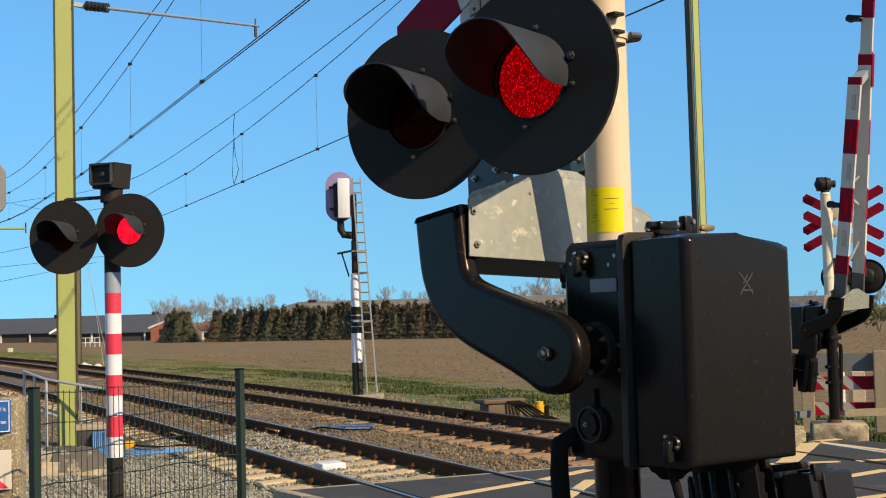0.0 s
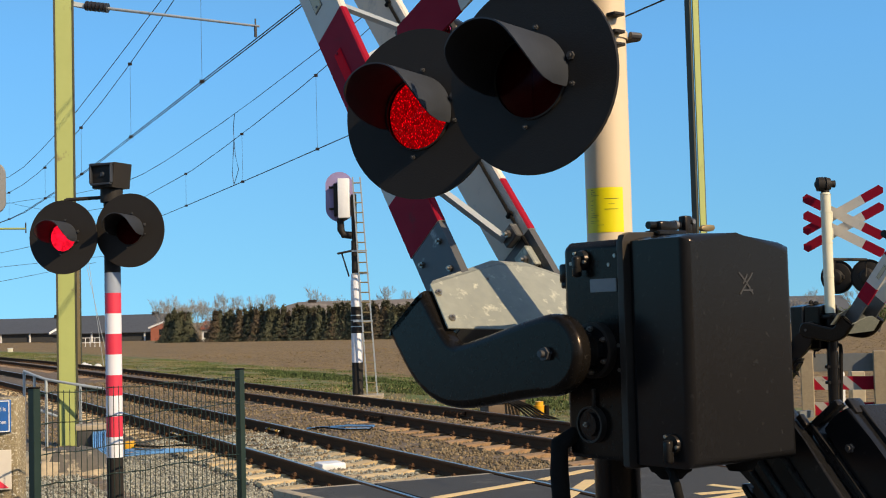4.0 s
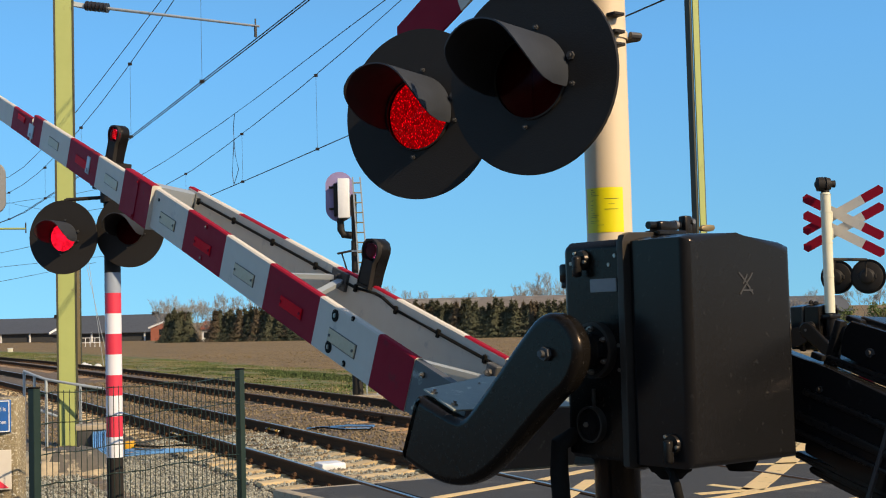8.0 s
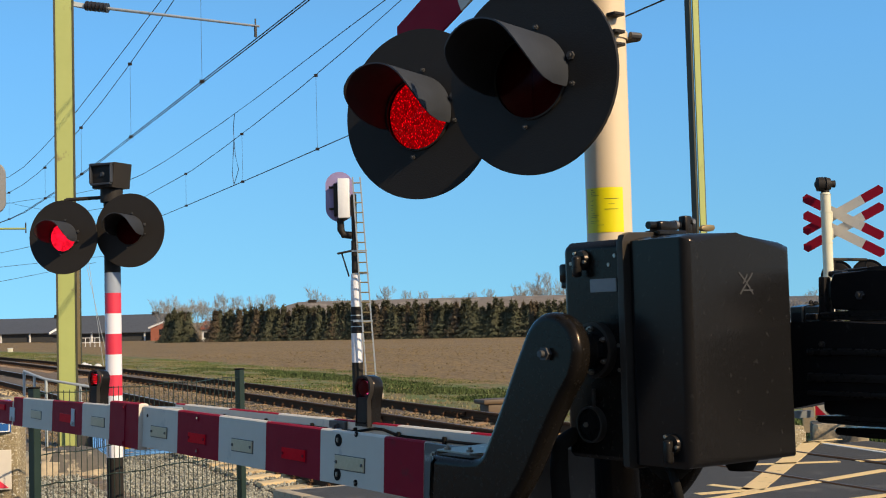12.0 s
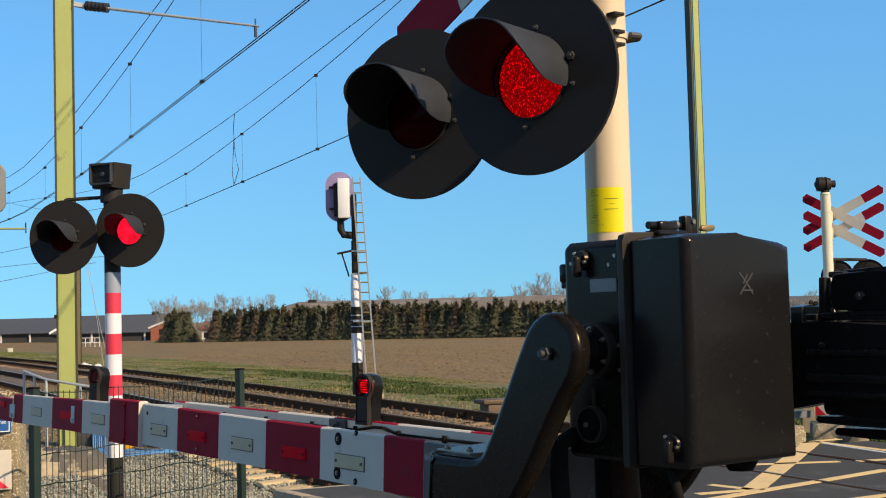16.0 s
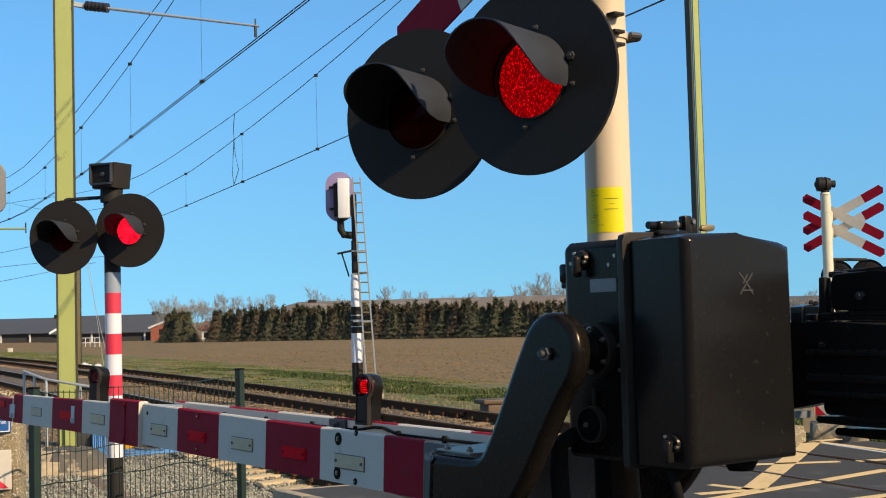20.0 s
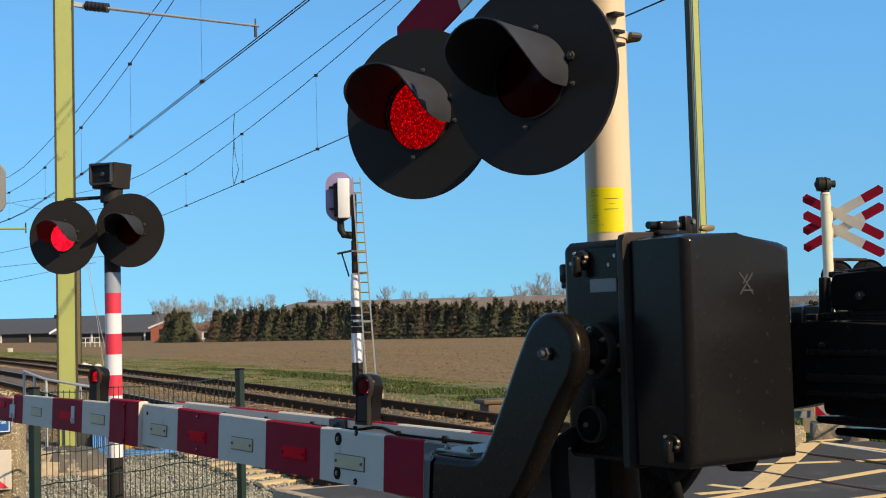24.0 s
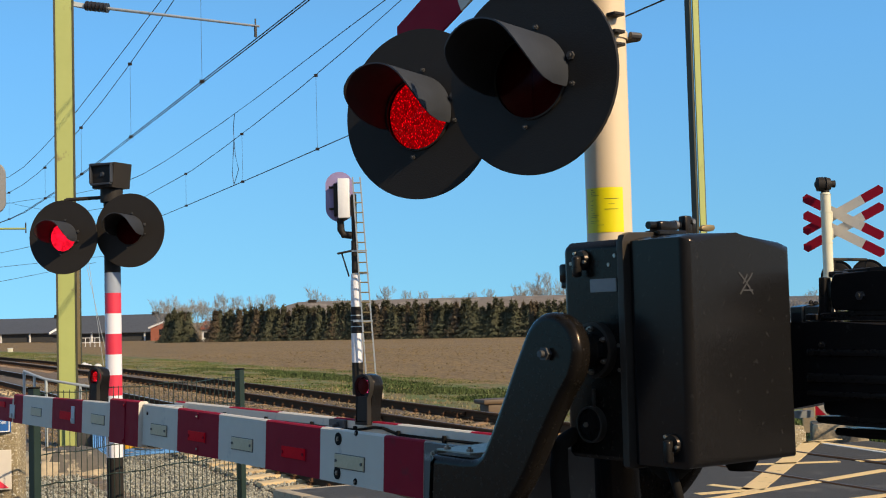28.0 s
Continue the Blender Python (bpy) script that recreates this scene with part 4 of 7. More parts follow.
def arm_lamp(arm, m, phase):
    bm = bmesh.new()
    poly = [(-0.046, -0.20), (0.046, -0.20), (0.043, -0.12), (0.041, -0.062), (0.052, -0.038), (0.062, 0.0), (0.057, 0.03), (0.038, 0.055), (0.0, 0.066), (-0.038, 0.055), (-0.057, 0.03), (-0.062, 0.0), (-0.052, -0.038), (-0.041, -0.062), (-0.043, -0.12)]
    prism(bm, poly, lambda a, b, c: Vector((a, b, c)), (-0.075, -0.004), 0.008, 2)
    lamp = part("arm_lamp", bm, BLACK, arm, "black lamp with round red lens")
    lamp.matrix_basis = m
    bm = bmesh.new()
    prev = None
    n = len(poly)
    inner = [(a * 0.86, -0.055 + (b + 0.055) * 0.90) for a, b in poly]
    rings = [[bm.verts.new((a, b, z)) for a, b in pl] for pl, z in ((poly, -0.004), (poly, 0.026), (inner, 0.026), (inner, -0.004))]
    for r0, r1 in zip(rings, rings[1:]):
        for i in range(n):
            bm.faces.new((r0[i], r0[(i + 1) % n], r1[(i + 1) % n], r1[i]))
    box(bm, -0.034, 0.034, -0.18, -0.050, -0.004, 0.0235)
    part("shell", bm, BLACK_MATT, lamp, "deep black lamp shell")
    bm = bmesh.new()
    disc(bm, 0.041, 0.0)
    part("backing", bm, HOOD_IN, lamp, smooth=0)
    for i in range(6):
        y = -0.030 + i * 0.012
        w = math.sqrt(max(0.0, 0.038 ** 2 - y * y))
        bm = bmesh.new()
        box(bm, -w, w, y - 0.0032, y + 0.0032, 0.002, 0.006)
        part("diode_row", bm, LED_FAR, lamp, "row of red diodes", smooth=0)
    bm = bmesh.new()
    disc(bm, 0.041, 0.022)
    lens = part("lens", bm, LENS, lamp, smooth=0)
    lens.visible_shadow = False
    # leaves added over the always glowing rows, so the lamp seems to blink
    for side in (-1, 1):
        bm = bmesh.new()
        disc(bm, 0.0405, 0.010 + 0.005 * (side > 0), half=side, gap=-0.0005)
        leaf = part("shutter_leaf", bm, LENS_DARK, lamp, "added dark red leaf that blanks the lamp", smooth=0)
        BLINKS.append((leaf, side, phase, 0.030))
    bm = bmesh.new()
    tube(bm, (0, -0.20, -0.04), (0, -0.26, -0.04), 0.010, seg=8)
    part("stem", bm, GALV_DULL, lamp)


def build_arm(base, lowered_label, near=True):
    """The moving arm: two cranks, a folded bracket, two striped planks with lamps and reflectors, and the counterweight."""
    arm = thing("crossing_barrier", lowered_label, "barrier", base @ NEAR.inverted() @ ARM_AXIS, group="crossing barriers")
    poly = smooth_poly(CRANK, 3)
    for x0, x1 in ((-0.185, -0.115), (0.55, 0.62)):
        bm = bmesh.new()
        pillow(bm, poly, lambda a, b, c: Vector((c, a, b)), x0, x1, 0.025)
        part("crank", bm, BLACK_SHADE_WARM, arm, "glossy black cast crank")
    for x, d in ((-0.185, -1), (0.62, 1)):
        bm = bmesh.new()
        bolt(bm, (x, 0, 0), (d, 0, 0), 0.020, 0.016)
        tube(bm, (x + d * 0.016, 0, 0), (x + d * 0.030, 0, 0), 0.010, seg=12)
        part("crank_bolt", bm, MARK, arm, "large hexagonal steel bolt")
    for x0, x1 in ((-0.12, -0.002), (0.44, 0.56)):
        bm = bmesh.new()
        tube(bm, (x0, 0, 0), (x1, 0, 0), 0.035, seg=20)
        part("shaft", bm, STEEL, arm, "greasy steel shaft")
    # folded galvanised bracket
    plate = [(-0.166, 0.353), (0.70, 0.353), (0.70, 0.537), (0.36, 0.645), (0.20, 0.645), (-0.145, 0.537)]
    bm = bmesh.new()
    prism(bm, plate, lambda a, b, c: Vector((a, b, c)), (-0.309, -0.303), 0.001, 1)
    part("bracket_plate", bm, GALV, arm, "spotted galvanised cover plate")
    bm = bmesh.new()
    prism(bm, plate, lambda a, b, c: Vector((a * 0.80 + 0.054, b, c)), (-0.524, -0.517), 0.001, 1)
    part("bracket_plate", bm, GALV, arm, "galvanised plate under the plank roots")
    bm = bmesh.new()
    box(bm, -0.113, 0.42, 0.353, 0.358, -0.515, -0.310)
    part("bracket_web", bm, ROOT_GREY, arm, smooth=0)
    # sloping lips along the outer edges
    outer = [(0.68, 0.566), (0.362, 0.676), (0.202, 0.676), (-0.112, 0.566)]
    for (xa, ya), (xb, yb), (xc, yc), (xd, yd) in zip(plate[2:], plate[3:], outer[1:], outer):
        bm = bmesh.new()
        vs = [bm.verts.new((x, y, z + dz)) for dz in (0, 0.005) for x, y, z in ((xa, ya, -0.308), (xb, yb, -0.308), (xc, yc, -0.322), (xd, yd, -0.322))]
        for f in ((0, 3, 2, 1), (4, 5, 6, 7), (0, 1, 5, 4), (1, 2, 6, 5), (2, 3, 7, 6), (3, 0, 4, 7)):
            bm.faces.new([vs[q] for q in f])
        part("bracket_lip", bm, GALV, arm, smooth=0)
    for x, y in ((-0.133, 0.392), (-0.133, 0.498), (0.665, 0.392), (0.665, 0.498), (0.12, 0.575), (0.46, 0.575)):
        bm = bmesh.new()
        bolt(bm, (x, y, -0.303), (0, 0, 1), 0.012 if abs(x - 0.27) > 0.3 else 0.005, 0.008 if abs(x - 0.27) > 0.3 else 0.003)
        part("bolt", bm, STEEL, arm)
    # planks: front and rear run together to a sleeve, then one tip
    F0, R0 = 0.046, 0.485
    x_at = lambda y, x0, k: x0 + (y - 0.6) * (0.0896 if k > 0 else 0.0206)
    toe = lambda k: -5.12 if k > 0 else -1.18
    zt, zb = (-0.306, -0.293), (-0.505, -0.500)
    for nm, x0, k in (("front_plank", F0, 1), ("rear_plank", R0, -1)):
        y0, y1 = 0.50, 3.90 if k > 0 else 3.55
        bm = bmesh.new()
        box(bm, -0.016, 0.016, 0, 0.36, -0.500, -0.312, m=Matrix.Translation((x_at(y0, x0, k), y0, 0)) @ pose(0, 0, 0, 0, 0, toe(k)))
        part("plank_root", bm, ROOT_GREY, arm, "grey metal plank root", smooth=0)
        ys = [0.845, 1.103, 1.5715, 2.04, 2.508, 2.976, 3.445, y1]
        bm = bmesh.new()
        cosf = 1 / math.cos(radians(toe(k)))
        striped_board(bm, (x_at(ys[0], x0, k), ys[0]), (x_at(y1, x0, k), y1), zt, zb, 0.036, [(y - ys[0]) * cosf for y in ys], plain=1 if k > 0 else 5)
        part(nm, bm, [WHITE, RED], arm, "red and white striped aluminium plank")
    xt = lambda y: 0.292 + 0.111 * (y - 3.5)
    bm = bmesh.new()
    striped_board(bm, (xt(3.43) + 0.002, 3.43), (xt(3.87) + 0.002, 3.87), (-0.284, -0.288), (-0.515, -0.518), 0.05, [0, 0.443])
    part("sleeve", bm, [WHITE, RED], arm, "red joining sleeve")
    bm = bmesh.new()
    ys = [3.86, 4.357, 4.934, 5.579, 5.80]
    striped_board(bm, (xt(ys[0]), ys[0]), (xt(ys[-1]), ys[-1]), (-0.310, -0.341), (-0.494, -0.527), 0.034, [(y - ys[0]) * 1.0061 for y in ys], first_red=False)
    part("tip_plank", bm, [WHITE, RED], arm, "red and white striped aluminium plank")
    bm = bmesh.new()
    ys = [5.84, 6.35, 6.95]
    striped_board(bm, (xt(ys[0]), ys[0]), (xt(ys[-1]), ys[-1]), (-0.372, -0.385), (-0.525, -0.54), 0.03, [(y - ys[0]) * 1.0061 for y in ys])
    part("tip_end", bm, [WHITE, RED], arm, "slim red and white end piece")
    for y, z0, z1 in ((5.82, -0.50, -0.41), (4.52, -0.46, -0.36)):
        bm = bmesh.new()
        box(bm, -0.004, 0.003, -0.06 if y > 5 else -0.03, 0.06 if y > 5 else 0.03, z0, z1, 0.002, 1)
        tube(bm, (-0.004, 0, z0 + 0.02), (-0.012, 0, z0 + 0.02), 0.012, seg=12)
        part("hinge", bm, GALV_DULL, arm, smooth=0).matrix_basis = pose(xt(y) - 0.019, y, 0, 0, 0, -6.33)
    # white end block where the rear plank meets the sleeve
    bm = bmesh.new()
    bar(bm, (x_at(3.5, R0, -1) - 0.02, 3.46, -0.39), (xt(3.62) + 0.03, 3.62, -0.39), 0.10, 0.16)
    part("plank_link", bm, GALV_DULL, arm, "pale metal link between plank and sleeve", smooth=0)
    # reflectors and plates on the planks
    zc = lambda y: -0.405 + 0.003 * (y - 0.6)
    for y, nm, w, h, mt in ((1.345, "white_reflector", .215, .050, REFLECTOR_WHITE), (1.79, "red_reflector", .20, .046, REFLECTOR_RED), (2.265, "white_reflector", .205, .050, REFLECTOR_WHITE),
                            (2.745, "red_reflector", .195, .046, REFLECTOR_RED), (3.205, "white_reflector", .20, .050, REFLECTOR_WHITE)):
        for x0, k, sgn in ((F0, 1, -1), (R0, -1, 1)):
            bm = bmesh.new()
            box(bm, -0.003, 0.003, -w / 2, w / 2, -h / 2, h / 2, 0.002, 1)
            ob = part(nm, bm, mt, arm, "small rectangular reflector plate")
            bm = bmesh.new()
            box(bm, -0.0015, 0.0015, -w / 2 - 0.003, w / 2 + 0.003, -h / 2 - 0.003, h / 2 + 0.003)
            for sy in (-1, 1):
                tube(bm, (sgn * 0.0, sy * (w / 2 - 0.014), 0), (sgn * 0.009, sy * (w / 2 - 0.014), 0), 0.006, seg=8)
            part("rim", bm, ROOT_GREY if mt is REFLECTOR_WHITE else RED, ob, smooth=0).matrix_basis = pose(-sgn * 0.002, 0, 0)
            ob.matrix_basis = pose(x_at(y, x0, k) + sgn * 0.0215, y, zc(y) - 0.018, 0, 0, toe(k))
    for y, nm, mt in ((4.08, "white_reflector", REFLECTOR_WHITE), (4.66, "red_reflector", REFLECTOR_RED), (5.27, "white_reflector", REFLECTOR_WHITE), (6.1, "red_reflector", REFLECTOR_RED)):
        bm = bmesh.new()
        w, h = (0.11, 0.024) if y < 6 else (0.09, 0.018)
        box(bm, -0.003, 0.003, -w, w, -h, h, 0.002, 1)
        ob = part(nm, bm, mt, arm, "small rectangular reflector plate")
        bm = bmesh.new()
        box(bm, -0.0015, 0.0015, -w - 0.003, w + 0.003, -h - 0.003, h + 0.003)
        part("rim", bm, ROOT_GREY if mt is REFLECTOR_WHITE else RED, ob, smooth=0).matrix_basis = pose(0.002, 0, 0)
        ob.matrix_basis = pose(xt(y) - 0.0205, y, -0.410 - 0.016 * (y - 4.0) + (0.025 if y > 6 else 0), 0, 0, -6.33)
    for y, dz, r in ((1.432, 0.063, .024), (1.436, -0.065, .024), (1.30, -.085, .012), (1.30, .093, .010), (3.36, 0.055, .008), (2.742, .075, .015), (2.742, -.075, .015), (3.80, -0.035, .016)):
        bm = bmesh.new()
        tube(bm, (-0.004, 0, 0), (0.002, 0, 0), r, seg=16)
        ob = part("plug", bm, RUBBER if y != 2.742 else RED, arm)
        bm = bmesh.new()
        bolt(bm, (-0.004, 0, 0), (-1, 0, 0), r * 0.4, 0.003)
        part("plug_screw", bm, STEEL, ob)
        ob.matrix_basis = pose(x_at(y, F0, 1) - 0.0175, y, zc(y) + dz, 0, 0, toe(1))
    for y in (0.66, 0.78):
        for dz in (-0.06, 0.06):
            bm = bmesh.new()
            bolt(bm, (0, 0, 0), (-1, 0, 0), 0.011, 0.01)
            part("bolt", bm, STEEL, arm).matrix_basis = pose(x_at(y, F0, 1) - 0.016, y, -0.405 + dz * (1 if y > 0.7 else 0.9))
    bm = bmesh.new()
    box(bm, -0.004, 0.0, -0.014, 0.014, -0.12, 0.10)
    for z in (-0.10, 0.08):
        tube(bm, (-0.004, 0, z), (-0.010, 0, z), 0.008, seg=8)
    part("seam_strip", bm, RED, arm, "red painted seam strip", smooth=0).matrix_basis = pose(xt(3.64) - 0.024, 3.64, -0.395, 0, 0, -6.33)
    # cable with clips along the inner face of the rear plank
    ptsr = [(x_at(y, R0, -1) - 0.024, y, -0.350 + 0.003 * y + (0.02 if 1.6 < y < 1.75 else 0)) for y in (0.62, 0.95, 1.25, 1.55, 1.66, 1.72, 1.86, 2.2, 2.6, 3.0, 3.4)]
    bm = bmesh.new()
    pipe(bm, ptsr, 0.0065, 6)
    part("lamp_cable", bm, RUBBER, arm, "black cable clipped to the plank")
    for p in ptsr[:4] + ptsr[6:]:
        bm = bmesh.new()
        box(bm, p[0] - 0.010, p[0] + 0.004, p[1] - 0.008, p[1] + 0.008, p[2] - 0.017, p[2] + 0.017, 0.003, 1)
        part("cable_clip", bm, RUBBER, arm)
    # braces between the planks
    rx, fx = x_at(2.0, R0, -1) - 0.03, lambda y: x_at(y, F0, 1) + 0.03
    for pa, pb, w in (((R0 - 0.05, 0.87, -0.40), (fx(1.30), 1.30, -0.42), 0.035), ((rx, 2.03, -0.345), (fx(2.21), 2.21, -0.40), 0.03), ((rx, 1.97, -0.345), (fx(1.80), 1.80, -0.40), 0.03)):
        bm = bmesh.new()
        bar(bm, pa, pb, w, 0.02)
        part("brace", bm, GALV_DULL, arm, "pale diagonal brace", smooth=0)
    bm = bmesh.new()
    box(bm, rx - 0.006, rx + 0.012, 1.93, 2.05, -0.385, -0.305, 0.003, 1)
    bolt(bm, (rx - 0.006, 1.985, -0.33), (-1, 0, 0), 0.016, 0.012)
    part("brace_plate", bm, MARK, arm)
    for y, xx in ((1.785, x_at(1.785, R0, -1) - .030), (4.34, xt(4.34) + 0.055)):
        arm_lamp(arm, facing((xx, y, -0.158 if y < 3 else -0.185), (-1, -0.15, 0) if y < 3 else (-1, -0.22, 0)) @ Matrix.Scale(0.80, 4), "R" if y < 3 else "L")
    # counterweight behind the pivot on the far crank: ribbed lever, clamped castings above and below
    bm = bmesh.new()
    prism(bm, smooth_poly([(0.05, 0.07), (0.05, -0.10), (-0.10, -0.165), (-0.24, -0.166), (-0.34, -0.150), (-0.46, -0.122), (-0.86, -0.12), (-0.90, -0.03), (-0.88, 0.098), (-0.26, 0.104)], 1), lambda a, b, c: Vector((c, a, b)), (0.535, 0.60), 0.014, 3)
    lever = part("counterweight_lever", bm, BLACK, arm, "black ribbed lever")
    for z, w in ((0.012, 0.010), (-0.062, 0.013), (-0.108, 0.008)):
        bm = bmesh.new()
        box(bm, 0.524, 0.537, -0.84, -0.36, z - w, z + w, 0.005, 2)
        part("rib", bm, BLACK_GLOSS, lever)
    bm = bmesh.new()
    bolt(bm, (0.535, -0.41, 0.035), (-1, 0, 0), 0.010, 0.008)
    part("bolt", bm, FLANGE, lever)
    for x0, x1, y0, y1, z0, z1, g in ((0.60, 0.70, -0.86, -0.395, 0.134, 0.250, 0), (0.65, 0.80, -0.84, -0.395, 0.225, 0.264, 1), (0.58, 0.72, -0.84, -0.365, 0.106, 0.133, 1), (0.705, 0.80, -0.84, -0.385, 0.08, 0.21, 0),
                                      (0.56, 0.74, -0.84, -0.392, -0.172, -0.115, 0), (0.56, 0.72, -0.84, -0.365, -0.198, -0.172, 1), (0.60, 0.72, -0.84, -0.400, -0.234, -0.206, 0)):
        bm = bmesh.new()
        r = min(0.014, (z1 - z0) * 0.4)
        prism(bm, smooth_poly([(y0, z0), (y1 - r, z0), (y1, z0 + r), (y1, z1 - r), (y1 - r, z1), (y0, z1)], 1), lambda a, b, q: Vector((q, a, b)), (x0, x1), 0.008, 3)
        part("counterweight_slab", bm, BLACK_GLOSS if g else BLACK, arm, "black cast weight")
    for x0, x1, y0, y1, z0, z1 in ((0.585, 0.62, -0.385, -0.362, 0.10, 0.236), (0.62, 0.69, -0.425, -0.372, 0.236, 0.254), (0.56, 0.585, -0.372, -0.330, 0.106, 0.126)):
        bm = bmesh.new()
        box(bm, x0, x1, y0, y1, z0, z1, 0.005, 2)
        part("clamp_plate", bm, BLACK_GLOSS, arm, "black clamp plate")
    for x, y, z0, z1, r in ((0.64, -0.372, 0.10, 0.225, 0.007), (0.665, -0.57, -0.262, 0.25, 0.016)):
        bm = bmesh.new()
        tube(bm, (x, y, z0), (x, y, z1), r, seg=12)
        part("clamp_rod", bm, STEEL if r < 0.01 else BLACK_GLOSS, arm, "threaded clamp rod")
        bm = bmesh.new()
        bolt(bm, (x, y, z0), (0, 0, -1), r * 1.6, r * 1.1)
        part("clamp_nut", bm, BLACK_GLOSS, arm)
    bm = bmesh.new()
    box(bm, 0.518, 0.534, -0.662, -0.650, -0.26, 0.03, 0.002, 1)
    part("strap", bm, MARK, arm, "thin grey steel strap")
    bm = bmesh.new()
    bolt(bm, (0.60, -0.497, 0.178), (-1, 0, 0), 0.014, 0.01)
    part("bolt", bm, MARK, arm)
    # hinge plates at the root of the rear plank
    for y, z, w in ((0.74, -0.365, 0.045), (0.87, -0.37, 0.03)):
        bm = bmesh.new()
        box(bm, R0 - 0.052, R0 - 0.018, y - w, y + w, z - 0.045, z + 0.03, 0.004, 1)
        part("hinge_plate", bm, GALV if y < 0.8 else ROOT_GREY, arm, "metal hinge plate on the plank root")
        bm = bmesh.new()
        bolt(bm, (R0 - 0.052, y, z), (-1, 0, 0), 0.014, 0.014)
        part("bolt", bm, STEEL, arm)
    ARMS.append((arm, base))
    return arm


def build_machine(base, group_sfx, shades, lamp_led, pole_top=3.48, foot=-0.1):
    mc = thing("barrier_machine", "cream pole with black barrier drive cabinet and round warning lights", "barrier machine", base, group="barrier machines")
    inv = NEAR.inverted()
    px, py = POLE.x, POLE.y
    bm = bmesh.new()
    tube(bm, (px, py, 1.80), (px, py, pole_top), 0.0715, seg=40)
    tube(bm, (px, py, pole_top), (px, py, pole_top + 0.03), 0.078, 0.06, seg=40)
    part("pole", bm, BEIGE if shades else CREAM, mc, "cream painted round pole")
    bm = bmesh.new()
    tube(bm, (px, py, foot), (px, py, 1.80), 0.0715, seg=32)
    part("pole_foot", bm, BLACK, mc, "black painted lower pole")
    for z in ((2.575,) if shades else (2.30, 2.78, 3.22)):
        bm = bmesh.new()
        tube(bm, (px, py, z), (px, py, z + 0.022), 0.077, seg=32)
        part("pole_clamp", bm, BEIGE if shades else CREAM, mc)
    if shades:
        bm = bmesh.new()
        pipe(bm, [(px + 0.05, py - 0.07, 2.586), (px + 0.085, py - 0.075, 2.586), (px + 0.105, py - 0.05, 2.586), (px + 0.095, py - 0.01, 2.586), (px + 0.07, py, 2.586)], 0.011, 8)
        part("clamp_loop", bm, MARK, mc, "dull grey clamp loop")
        for z in (2.64, 2.585, 2.545):
            bm = bmesh.new()
            box(bm, px - 0.05, px - 0.005, py - 0.105, py - 0.065, z - 0.005, z + 0.005, 0.002, 1)
            part("lamp_clip", bm, BLACK_MATT, mc)
    # drive cabinet
    bm = bmesh.new()
    body = [(0.0, 1.304), (0.012, 1.292), (0.42, 1.292), (0.43, 1.304), (0.43, 1.885), (0.42, 1.895), (0.20, 1.926), (0.02, 1.922), (0.004, 1.908), (0.0, 1.896)]
    prism(bm, body, lambda a, b, c: Vector((a, c, b)), (0.232, 0.500), 0.024, 4)
    part("cabinet_body", bm, BLACK_SHADE_WARM, mc, "black enamelled drive cabinet")
    bm = bmesh.new()
    cover = [(-0.006, 1.290), (0.438, 1.288), (0.436, 1.892), (0.40, 1.903), (0.20, 1.926), (0.03, 1.922), (-0.006, 1.912)]
    prism(bm, cover, lambda a, b, c: Vector((a, c, b)), (0.0, 0.222), 0.026, 5)
    part("cabinet_cover", bm, BLACK, mc, "black cabinet cover with folded lid")
    bm = bmesh.new()
    lip = [(-0.027, 1.285), (-0.016, 1.277), (0.445, 1.277), (0.454, 1.285), (0.454, 1.885), (0.440, 1.898), (0.20, 1.942), (0.004, 1.938), (-0.018, 1.930), (-0.027, 1.912)]
    prism(bm, lip, lambda a, b, c: Vector((a, c, b)), (0.214, 0.240), 0.004, 2)
    # the bright gloss along the lip is put into its colour
    part("cover_lip", bm, FLANGE, mc, "raised black flange with edge gloss in its colour")
    bm = bmesh.new()
    box(bm, -0.004, -0.0005, 0.268, 0.378, 1.772, 1.811, 0.002, 1)
    part("name_plate", bm, GREY_PAINT, mc, "dull grey blank plate", smooth=0) if shades else bm.free()
    for x in (0.0, 0.435):
        sg = -1 if x == 0 else 1
        bm = bmesh.new()
        tube(bm, (x, 0.357, 1.606), (x + sg * 0.022, 0.357, 1.606), 0.078, 0.074, seg=36)
        tube(bm, (x + sg * 0.022, 0.357, 1.606), (x + sg * 0.045, 0.357, 1.606), 0.05, seg=28)
        ring = disc_ring(bmesh.new(), 0.070, 0.081, 0.0, 0.027, 40)
        part("shaft_flange", bm, BLACK, mc, "black bolted shaft flange")
        part("flange_rim", ring, FLANGE, mc, "lighter dull flange rim").matrix_basis = facing((x, 0.357, 1.606), (sg, 0, 0))
        for a in range(30, 390, 60):
            bm = bmesh.new()
            bolt(bm, (x + sg * 0.022, 0.357 + 0.062 * math.cos(radians(a)), 1.606 + 0.062 * math.sin(radians(a))), (sg, 0, 0), 0.009, 0.009)
            part("bolt", bm, STEEL, mc)
    bm = bmesh.new()
    tube(bm, (0, 0.380, 1.392), (-0.016, 0.380, 1.392), 0.052, 0.048, seg=32)
    tube(bm, (-0.016, 0.380, 1.392), (-0.026, 0.380, 1.392), 0.034, seg=24)
    part("crank_cap", bm, BLACK, mc, "round black hand crank cap")
    part("cap_rim", disc_ring(bmesh.new(), 0.047, 0.053, 0.0, 0.022, 36), FLANGE, mc, "lighter dull cap rim").matrix_basis = facing((0, 0.380, 1.392), (-1, 0, 0))
    bm = bmesh.new()
